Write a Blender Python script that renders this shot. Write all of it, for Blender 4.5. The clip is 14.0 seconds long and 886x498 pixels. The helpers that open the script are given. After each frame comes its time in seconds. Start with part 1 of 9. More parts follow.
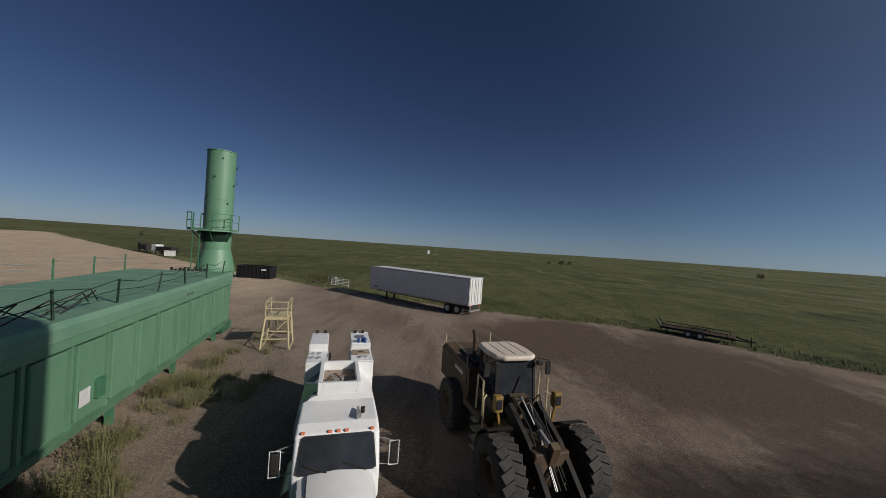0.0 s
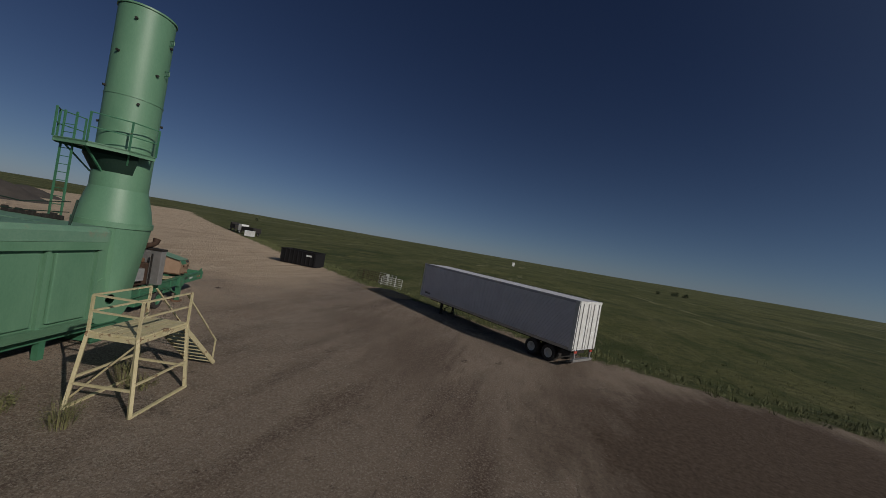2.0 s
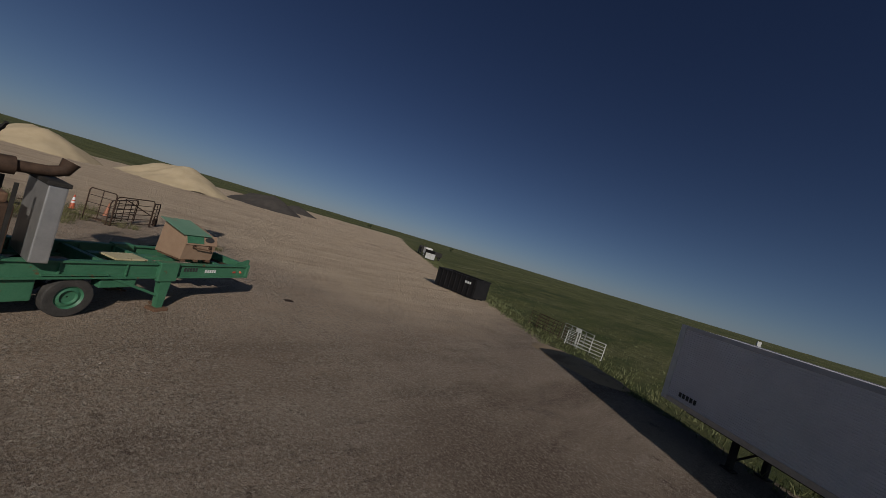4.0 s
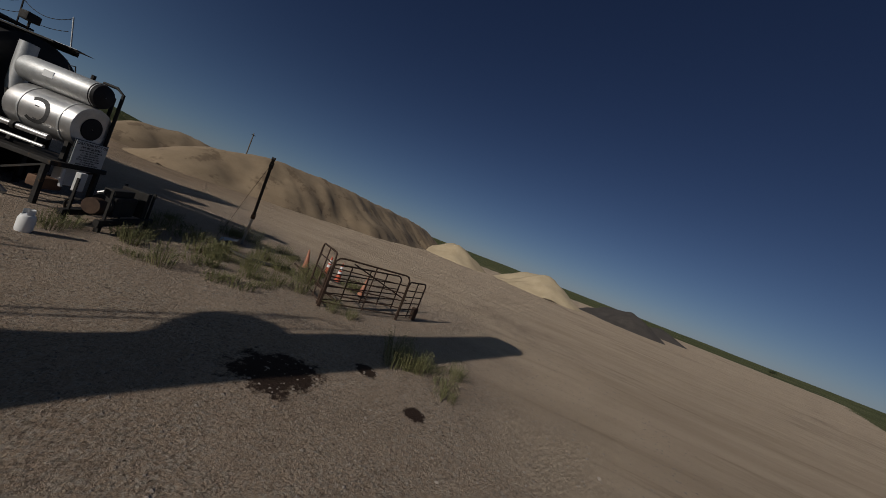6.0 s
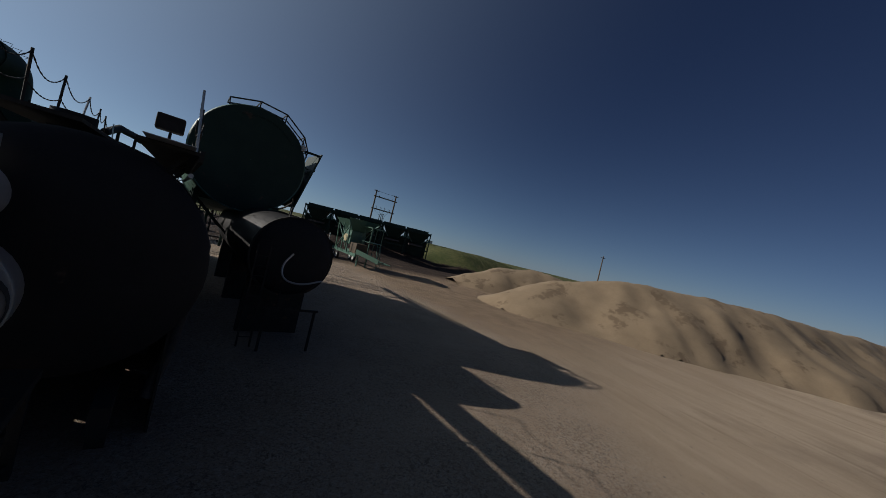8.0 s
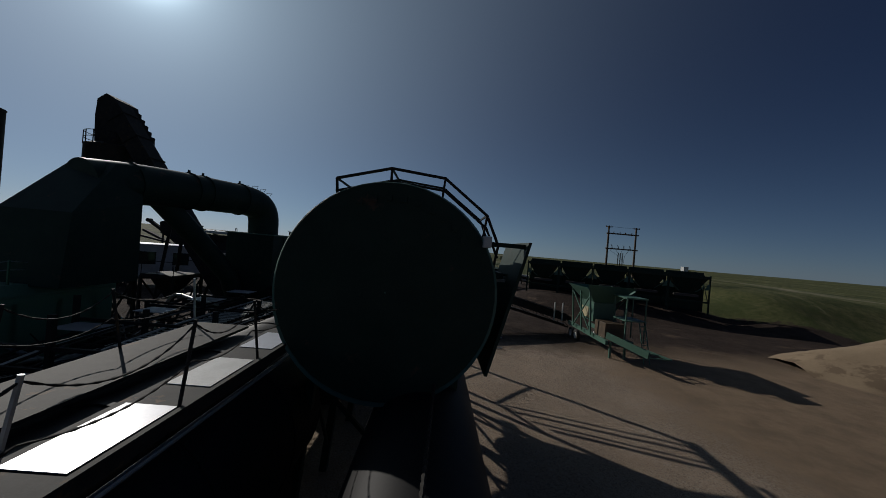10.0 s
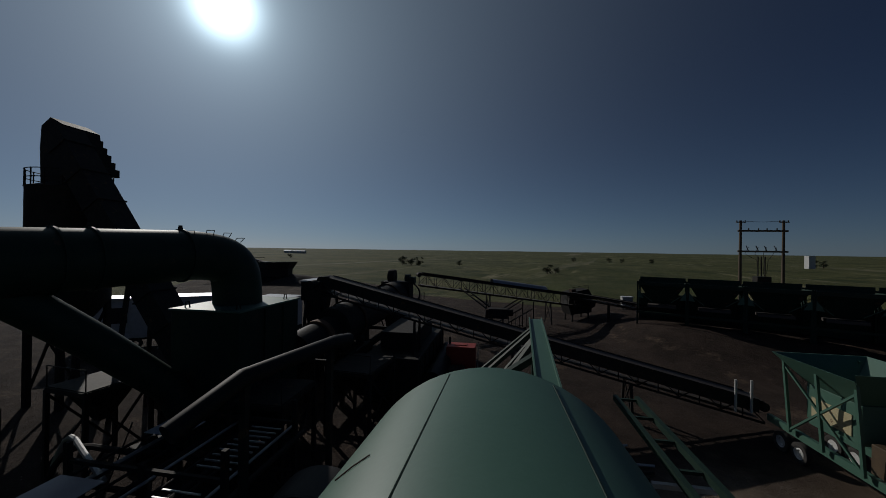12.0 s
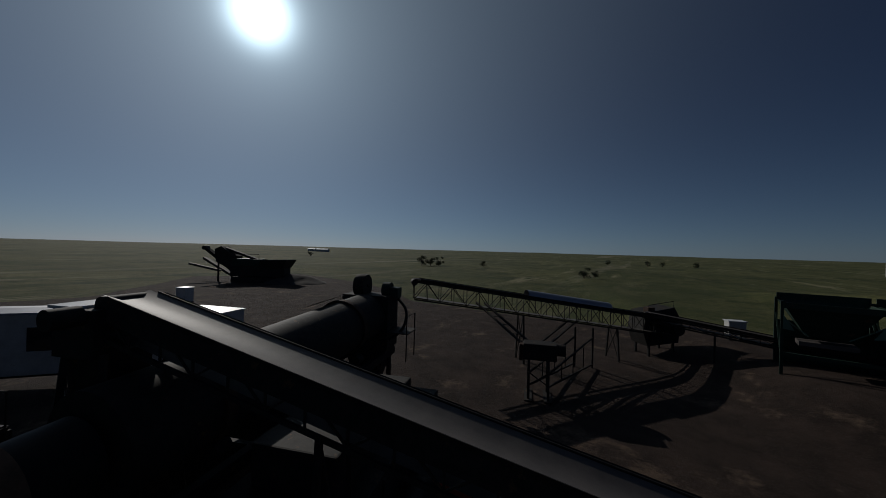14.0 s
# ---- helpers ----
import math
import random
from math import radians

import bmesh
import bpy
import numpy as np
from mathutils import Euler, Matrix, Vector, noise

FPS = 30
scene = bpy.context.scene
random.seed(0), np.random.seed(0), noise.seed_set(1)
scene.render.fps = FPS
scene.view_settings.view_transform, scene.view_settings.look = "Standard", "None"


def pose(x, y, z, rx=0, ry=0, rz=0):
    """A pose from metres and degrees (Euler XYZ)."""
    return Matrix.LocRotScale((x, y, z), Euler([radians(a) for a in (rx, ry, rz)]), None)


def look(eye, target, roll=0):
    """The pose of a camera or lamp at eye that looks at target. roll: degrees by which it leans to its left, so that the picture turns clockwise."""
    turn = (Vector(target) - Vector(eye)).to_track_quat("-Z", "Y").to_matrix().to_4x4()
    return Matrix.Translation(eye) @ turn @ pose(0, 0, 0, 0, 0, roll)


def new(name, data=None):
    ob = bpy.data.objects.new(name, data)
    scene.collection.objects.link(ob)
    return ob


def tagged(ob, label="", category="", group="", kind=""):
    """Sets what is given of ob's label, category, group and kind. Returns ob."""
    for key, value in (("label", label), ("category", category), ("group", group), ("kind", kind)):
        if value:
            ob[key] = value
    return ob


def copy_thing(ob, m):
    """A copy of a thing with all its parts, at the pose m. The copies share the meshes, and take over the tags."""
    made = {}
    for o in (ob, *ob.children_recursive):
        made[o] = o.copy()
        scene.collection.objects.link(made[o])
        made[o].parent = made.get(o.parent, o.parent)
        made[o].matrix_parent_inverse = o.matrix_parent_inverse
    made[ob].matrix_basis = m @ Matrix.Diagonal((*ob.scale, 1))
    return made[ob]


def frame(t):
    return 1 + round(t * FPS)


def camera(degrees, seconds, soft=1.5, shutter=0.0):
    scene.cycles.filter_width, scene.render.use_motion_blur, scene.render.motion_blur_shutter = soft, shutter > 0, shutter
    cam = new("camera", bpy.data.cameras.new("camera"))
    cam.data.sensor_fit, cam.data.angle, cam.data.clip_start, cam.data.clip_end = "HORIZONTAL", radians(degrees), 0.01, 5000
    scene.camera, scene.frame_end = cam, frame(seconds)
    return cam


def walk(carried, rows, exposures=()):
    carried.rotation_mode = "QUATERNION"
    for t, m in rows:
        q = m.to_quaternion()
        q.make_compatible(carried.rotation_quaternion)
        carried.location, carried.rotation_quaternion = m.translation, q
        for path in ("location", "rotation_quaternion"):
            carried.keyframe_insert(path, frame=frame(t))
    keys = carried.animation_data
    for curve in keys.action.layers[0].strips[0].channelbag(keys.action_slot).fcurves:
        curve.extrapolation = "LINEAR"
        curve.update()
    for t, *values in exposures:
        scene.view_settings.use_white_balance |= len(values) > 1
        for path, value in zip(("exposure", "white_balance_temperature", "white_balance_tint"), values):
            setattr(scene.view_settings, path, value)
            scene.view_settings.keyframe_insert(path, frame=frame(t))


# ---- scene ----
cam = camera(103.79, 14.0, soft=0.85)
PATH = [
    (0, (0.000, 0.000, 7.229), (-0.000, 10.000, 7.181), 3.80),
    (0.5, (0.382, 3.874, 7.269), (0.004, 13.867, 7.203), 5.58),
    (1, (0.553, 7.555, 6.690), (-0.304, 17.519, 6.632), 7.05),
    (1.5, (0.425, 11.341, 5.964), (-1.143, 21.217, 5.924), 8.47),
    (2, (-0.104, 15.247, 5.833), (-2.550, 24.944, 5.797), 9.78),
    (2.2, (-0.440, 16.798, 5.675), (-3.248, 26.396, 5.651), 9.94),
    (2.7, (-1.451, 20.613, 5.305), (-5.228, 29.872, 5.282), 10.87),
    (3.25, (-3.116, 24.622, 4.924), (-8.143, 33.267, 4.868), 12.88),
    (3.8, (-5.615, 28.368, 4.521), (-12.086, 35.992, 4.439), 15.56),
    (4.3, (-8.830, 31.487, 4.093), (-16.702, 37.655, 4.033), 18.22),
    (4.5, (-10.324, 32.672, 3.905), (-18.717, 38.109, 3.867), 19.29),
    (5, (-14.459, 35.075, 3.677), (-23.927, 38.291, 3.614), 21.28),
    (5.5, (-18.800, 36.309, 3.688), (-28.781, 36.909, 3.532), 22.44),
    (6, (-23.559, 35.975, 3.455), (-33.341, 33.907, 3.265), 21.46),
    (6.5, (-27.869, 34.482, 3.344), (-36.759, 29.908, 3.117), 19.66),
    (7, (-31.195, 31.911, 3.390), (-38.832, 25.456, 3.233), 17.36),
    (7.5, (-33.519, 28.885, 3.852), (-39.408, 20.803, 3.776), 15.05),
    (8, (-35.016, 25.613, 4.404), (-38.646, 16.295, 4.395), 13.67),
    (8.5, (-35.891, 22.799, 4.984), (-37.220, 12.888, 4.966), 12.34),
    (9, (-35.869, 19.556, 5.512), (-35.522, 9.562, 5.473), 9.80),
    (9.2, (-35.708, 18.289, 5.728), (-34.801, 8.330, 5.683), 8.73),
    (9.7, (-35.292, 15.465, 6.636), (-33.176, 5.691, 6.606), 6.18),
    (10.25, (-34.664, 12.813, 8.104), (-31.616, 3.289, 8.131), 3.79),
    (10.8, (-33.646, 10.091, 9.465), (-29.997, 0.780, 9.534), 2.03),
    (11.3, (-32.195, 7.085, 10.091), (-28.221, -2.092, 10.132), 1.16),
    (11.5, (-31.492, 5.722, 10.160), (-27.422, -3.412, 10.171), 0.97),
    (12, (-30.531, 2.397, 10.109), (-26.180, -6.607, 10.142), 0.81),
    (12.5, (-29.490, -1.567, 9.997), (-24.883, -10.443, 10.061), 1.12),
    (13, (-28.129, -5.214, 9.785), (-23.349, -13.997, 9.842), 1.52),
    (13.5, (-26.551, -8.923, 9.494), (-21.652, -17.641, 9.546), 1.66),
    (14, (-24.863, -12.457, 9.639), (-19.886, -21.130, 9.669), 1.59),
]
walk(cam, [(t, look(eye, target, roll)) for t, eye, target, roll in PATH],
     [(0, -0.28, 6480, 11), (0.7, -0.72, 6480, 11), (2.2, -0.8, 6480, 11), (4.5, -0.75, 6500, 12), (6.5, -0.8, 6480, 11), (7.5, -0.42, 6450, 11), (9.2, -0.72, 6300, 10),
      (11.3, -1.63, 6250, 10), (14, -1.68, 6250, 10)])

# ---- light ----
SUN_YAW, SUN_EL = -115.2, 27.2      # heading from +y to the left, and height
world = bpy.data.worlds.new("world")
scene.world = world
world.use_nodes = True
wn, wl = world.node_tree.nodes, world.node_tree.links
sky = wn.new("ShaderNodeTexSky")
sky.sky_type, sky.sun_disc = "NISHITA", False
sky.sun_elevation, sky.sun_rotation = radians(SUN_EL), radians(-SUN_YAW)
sky.altitude, sky.air_density, sky.dust_density, sky.ozone_density = 1500, 0.95, 0.6, 5.0
sd = Vector((-math.sin(radians(SUN_YAW)) * math.cos(radians(SUN_EL)), math.cos(radians(SUN_YAW)) * math.cos(radians(SUN_EL)), math.sin(radians(SUN_EL))))
# sun glow and glare painted into the sky, centred to fit the camera's view
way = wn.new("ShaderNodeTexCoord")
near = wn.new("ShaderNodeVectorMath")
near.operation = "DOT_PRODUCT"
# centre set some degrees off the sun lamp's direction
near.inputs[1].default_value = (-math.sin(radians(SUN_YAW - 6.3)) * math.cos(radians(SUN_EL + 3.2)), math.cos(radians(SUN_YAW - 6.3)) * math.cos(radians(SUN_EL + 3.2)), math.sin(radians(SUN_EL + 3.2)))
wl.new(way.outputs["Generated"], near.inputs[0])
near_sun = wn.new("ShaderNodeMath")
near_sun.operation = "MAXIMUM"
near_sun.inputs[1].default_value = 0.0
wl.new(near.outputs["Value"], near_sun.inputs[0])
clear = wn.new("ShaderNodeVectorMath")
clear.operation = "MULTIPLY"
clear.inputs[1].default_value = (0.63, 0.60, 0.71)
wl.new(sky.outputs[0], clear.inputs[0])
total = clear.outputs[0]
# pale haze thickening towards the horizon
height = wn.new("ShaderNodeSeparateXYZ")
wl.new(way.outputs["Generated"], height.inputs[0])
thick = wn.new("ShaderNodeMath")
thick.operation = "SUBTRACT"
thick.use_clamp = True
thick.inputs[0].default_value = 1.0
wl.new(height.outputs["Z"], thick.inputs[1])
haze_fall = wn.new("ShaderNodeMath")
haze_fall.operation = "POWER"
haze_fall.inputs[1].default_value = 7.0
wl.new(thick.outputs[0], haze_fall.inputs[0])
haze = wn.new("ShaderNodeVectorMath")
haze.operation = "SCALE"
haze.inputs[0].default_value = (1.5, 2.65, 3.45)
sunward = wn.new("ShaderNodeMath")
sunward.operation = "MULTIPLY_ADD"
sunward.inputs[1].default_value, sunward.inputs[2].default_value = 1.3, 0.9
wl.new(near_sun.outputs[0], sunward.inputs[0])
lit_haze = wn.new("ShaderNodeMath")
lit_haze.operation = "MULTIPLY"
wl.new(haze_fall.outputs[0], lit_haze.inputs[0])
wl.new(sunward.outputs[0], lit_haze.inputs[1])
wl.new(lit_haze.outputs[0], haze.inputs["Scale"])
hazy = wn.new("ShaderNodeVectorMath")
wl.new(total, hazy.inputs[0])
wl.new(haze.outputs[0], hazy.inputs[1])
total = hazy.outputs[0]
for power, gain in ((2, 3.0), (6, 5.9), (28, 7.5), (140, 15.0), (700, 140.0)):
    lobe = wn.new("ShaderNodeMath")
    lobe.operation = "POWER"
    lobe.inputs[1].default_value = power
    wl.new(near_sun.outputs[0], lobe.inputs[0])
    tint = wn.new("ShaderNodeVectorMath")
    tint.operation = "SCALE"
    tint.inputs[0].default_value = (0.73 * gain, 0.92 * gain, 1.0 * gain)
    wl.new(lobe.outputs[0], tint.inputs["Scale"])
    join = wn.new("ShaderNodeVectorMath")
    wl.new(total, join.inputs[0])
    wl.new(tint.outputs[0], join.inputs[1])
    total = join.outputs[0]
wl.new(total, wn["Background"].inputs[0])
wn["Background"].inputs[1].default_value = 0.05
sun = new("sun", bpy.data.lights.new("sun", "SUN"))
sun.data.energy, sun.data.angle, sun.data.color = 5.0, radians(0.53), (1.0, 0.93, 0.83)
sun.matrix_world = look(sd * 100, (0, 0, 0))


# ---- materials ----
def mat(name, a, b, scale=3.0, rough=0.7, metal=0.0, bump=0.15, fine=60.0, wear=None, wear_at=0.62, wear_scale=1.6, streak=1.0):
    """Two-tone paint or soil with coarse and fine variation, relief, and patches of wear."""
    m = bpy.data.materials.new(name)
    m.use_nodes = True
    n, l = m.node_tree.nodes, m.node_tree.links
    p = n["Principled BSDF"]
    co = n.new("ShaderNodeTexCoord")
    mp = n.new("ShaderNodeMapping")
    mp.inputs["Scale"].default_value = (1, 1, streak)
    l.new(co.outputs["Object"], mp.inputs[0])
    t1, t2 = n.new("ShaderNodeTexNoise"), n.new("ShaderNodeTexNoise")
    for t, s, d in ((t1, scale, 6), (t2, fine, 3)):
        l.new(mp.outputs[0], t.inputs["Vector"])
        t.inputs["Scale"].default_value, t.inputs["Detail"].default_value, t.inputs["Roughness"].default_value = s, d, 0.65
    add = n.new("ShaderNodeMath")
    add.operation = "MULTIPLY_ADD"
    l.new(t2.outputs[0], add.inputs[0])
    add.inputs[1].default_value = 0.45
    l.new(t1.outputs[0], add.inputs[2])
    ramp = n.new("ShaderNodeMapRange")
    ramp.inputs[1].default_value, ramp.inputs[2].default_value = 0.5, 0.95
    l.new(add.outputs[0], ramp.inputs[0])
    mix = n.new("ShaderNodeMix")
    mix.data_type = "RGBA"
    mix.inputs[6].default_value, mix.inputs[7].default_value = (*a, 1), (*b, 1)
    l.new(ramp.outputs[0], mix.inputs[0])
    out = mix.outputs[2]
    if wear:
        t3 = n.new("ShaderNodeTexNoise")
        t3.inputs["Scale"].default_value, t3.inputs["Detail"].default_value, t3.inputs["Roughness"].default_value = wear_scale, 9, 0.7
        l.new(mp.outputs[0], t3.inputs["Vector"])
        r3 = n.new("ShaderNodeMapRange")
        r3.inputs[1].default_value, r3.inputs[2].default_value = wear_at, wear_at + 0.05
        l.new(t3.outputs[0], r3.inputs[0])
        mx = n.new("ShaderNodeMix")
        mx.data_type = "RGBA"
        mx.inputs[7].default_value = (*wear, 1)
        l.new(r3.outputs[0], mx.inputs[0])
        l.new(out, mx.inputs[6])
        out = mx.outputs[2]
    l.new(out, p.inputs["Base Color"])
    p.inputs["Roughness"].default_value, p.inputs["Metallic"].default_value = rough, metal
    if bump:
        bp = n.new("ShaderNodeBump")
        bp.inputs["Strength"].default_value, bp.inputs["Distance"].default_value = bump, 0.02
        l.new(add.outputs[0], bp.inputs["Height"])
        l.new(bp.outputs[0], p.inputs["Normal"])
    return m


GREEN = mat("green_paint", (0.080, 0.181, 0.108), (0.122, 0.240, 0.148), 0.9, 0.5, 0, 0.08, 25, (0.152, 0.129, 0.076), 0.68, 0.9, 0.35)
GREEN_ROOF = mat("weathered_green_roof", (0.0836, 0.182, 0.122), (0.152, 0.258, 0.179), 0.6, 0.6, 0, 0.1, 18, (0.19, 0.182, 0.129), 0.62, 0.5)
GREEN_FRAME = mat("green_frame_paint", (0.030, 0.115, 0.062), (0.054, 0.165, 0.092), 2.5, 0.5, 0, 0.1, 40, (0.122, 0.0684, 0.0342), 0.63, 3.0)
TANK_GREEN = mat("tank_green_paint", (0.0471, 0.118, 0.0851), (0.0646, 0.144, 0.105), 0.5, 0.52, 0, 0.05, 14, (0.167, 0.0912, 0.0456), 0.72, 0.8)
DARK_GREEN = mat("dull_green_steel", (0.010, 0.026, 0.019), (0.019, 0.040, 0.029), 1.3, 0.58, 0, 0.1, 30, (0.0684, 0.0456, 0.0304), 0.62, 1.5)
BLACK = mat("black_tank_paint", (0.008, 0.008, 0.009), (0.016, 0.015, 0.016), 1.2, 0.62, 0, 0.06, 20, (0.0532, 0.038, 0.0304), 0.68, 1.0)
BLACK_STEEL = mat("dark_steel", (0.0152, 0.0144, 0.0137), (0.0342, 0.0312, 0.0281), 3, 0.72, 0.1, 0.12, 40, (0.0836, 0.0494, 0.0266), 0.6, 2.5)
RUST = mat("rusty_steel", (0.076, 0.0418, 0.0228), (0.167, 0.0912, 0.0532), 3, 0.8, 0.1, 0.2, 50)
RUST_DARK = mat("dark_rusted_pipe", (0.0342, 0.0213, 0.0152), (0.076, 0.0456, 0.0304), 5, 0.75, 0.1, 0.2, 60)
TANBOX = mat("sun_bleached_brown_paint", (0.228, 0.144, 0.0912), (0.304, 0.205, 0.137), 2, 0.7, 0, 0.1, 40, (0.0912, 0.213, 0.137), 0.66, 1.6)
WHITE = mat("white_truck_paint", (0.616, 0.625, 0.625), (0.704, 0.704, 0.695), 1.5, 0.35, 0, 0.02, 30, (0.484, 0.466, 0.422), 0.70, 2.0)
WHITE_DULL = mat("dirty_white_paint", (0.44, 0.44, 0.422), (0.598, 0.598, 0.581), 2.0, 0.6, 0, 0.06, 40, (0.308, 0.273, 0.22), 0.66, 2.0)
ALU = mat("dull_aluminium", (0.319, 0.319, 0.342), (0.418, 0.418, 0.441), 1.0, 0.45, 0.55, 0.05, 30, (0.243, 0.228, 0.228), 0.66, 1.0)
STEEL = mat("brushed_steel", (0.34, 0.335, 0.33), (0.48, 0.47, 0.46), 3.0, 0.38, 0.7, 0.05, 60)
GALV = mat("galvanised_pipe", (0.334, 0.343, 0.343), (0.484, 0.484, 0.475), 5.0, 0.5, 0.6, 0.08, 60)
RUBBER = mat("tyre_rubber", (0.0167, 0.016, 0.0152), (0.0532, 0.0471, 0.0418), 5, 0.9, 0, 0.25, 50)
BELT = mat("conveyor_belt_rubber", (0.0532, 0.0471, 0.0441), (0.0988, 0.0851, 0.076), 1.5, 0.6, 0, 0.08, 40)
YELLOW = mat("chipped_pale_yellow_paint", (0.36, 0.31, 0.17), (0.50, 0.44, 0.28), 4, 0.6, 0, 0.15, 50, (0.19, 0.122, 0.0684), 0.58, 4.0)
MACHINE_Y = mat("machine_yellow_paint", (0.182, 0.106, 0.0228), (0.274, 0.167, 0.038), 2, 0.5, 0, 0.05, 40, (0.0912, 0.0608, 0.038), 0.62, 3.0)
BROWN_STEEL = mat("dirty_machine_brown", (0.0456, 0.0319, 0.019), (0.0988, 0.0646, 0.0342), 2, 0.6, 0, 0.1, 40)
CAB_ROOF = mat("bleached_cab_roof", (0.458, 0.396, 0.334), (0.563, 0.493, 0.422), 1.5, 0.6, 0, 0.05, 40)
ORANGE = mat("faded_cone_orange", (0.40, 0.062, 0.028), (0.50, 0.10, 0.045), 4, 0.6, 0, 0.05, 40)
ORANGE_OLD = mat("sun_bleached_cone", (0.26, 0.095, 0.05), (0.36, 0.15, 0.085), 4, 0.6, 0, 0.05, 40)
RED = mat("faded_red_paint", (0.289, 0.0304, 0.0228), (0.38, 0.0608, 0.038), 2, 0.5, 0, 0.05, 40)
AMBER = mat("amber_lens", (0.60, 0.16, 0.08), (0.70, 0.22, 0.12), 8, 0.3, 0, 0, 40)
BLUE = mat("blue_plastic", (0.0228, 0.0532, 0.167), (0.0456, 0.0912, 0.243), 4, 0.4, 0, 0, 40)
WOOD = mat("weathered_pole_wood", (0.076, 0.0532, 0.0342), (0.144, 0.106, 0.076), 3, 0.85, 0, 0.3, 40, None, 0.6, 1.6, 0.15)
GLASS = mat("dark_cab_glass", (0.015, 0.018, 0.022), (0.03, 0.033, 0.04), 2, 0.06, 0, 0, 40)
INK = mat("black_lettering", (0.02, 0.02, 0.02), (0.03, 0.03, 0.03), 4, 0.7, 0, 0, 40)
BRICKDUST = mat("dirty_floor_of_hopper", (0.228, 0.182, 0.137), (0.319, 0.258, 0.205), 4, 0.9, 0, 0.2, 40, (0.0912, 0.0608, 0.038), 0.55, 4)
SAND = mat("tan_sand", (0.189, 0.136, 0.0836), (0.255, 0.189, 0.119), 0.5, 0.95, 0, 0.5, 9, (0.141, 0.0986, 0.0598), 0.55, 0.35)
SAND_LIGHT = mat("pale_sand", (0.352, 0.277, 0.172), (0.422, 0.339, 0.224), 0.5, 0.95, 0, 0.4, 9)
MILLINGS = mat("dark_asphalt_millings", (0.0304, 0.0258, 0.0228), (0.057, 0.0486, 0.0418), 0.6, 0.95, 0, 0.5, 8)
LEAF = mat("dry_weed_leaf", (0.075, 0.082, 0.028), (0.165, 0.15, 0.062), 3, 0.8, 0, 0, 30)
LEAF_DARK = mat("tree_leaf", (0.0266, 0.0418, 0.0152), (0.0532, 0.0684, 0.0266), 1, 0.8, 0, 0, 10)
GRASS = mat("prairie_grass_blade", (0.0722, 0.0874, 0.0304), (0.152, 0.152, 0.0646), 0.15, 0.8, 0, 0, 6)


for dusty in (BLACK, BLACK_STEEL, DARK_GREEN, RUST_DARK):       # specular cut so that backlit steel and paint stay dark
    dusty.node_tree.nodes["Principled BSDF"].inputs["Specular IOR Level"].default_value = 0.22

YAW = 16.5                                  # the plant's axis
CY, SY = math.cos(radians(YAW)), math.sin(radians(YAW))


def to_world(v, u):
    """World x, y of a place v metres to the right of and u metres along the plant's axis."""
    return v * CY - u * SY, v * SY + u * CY


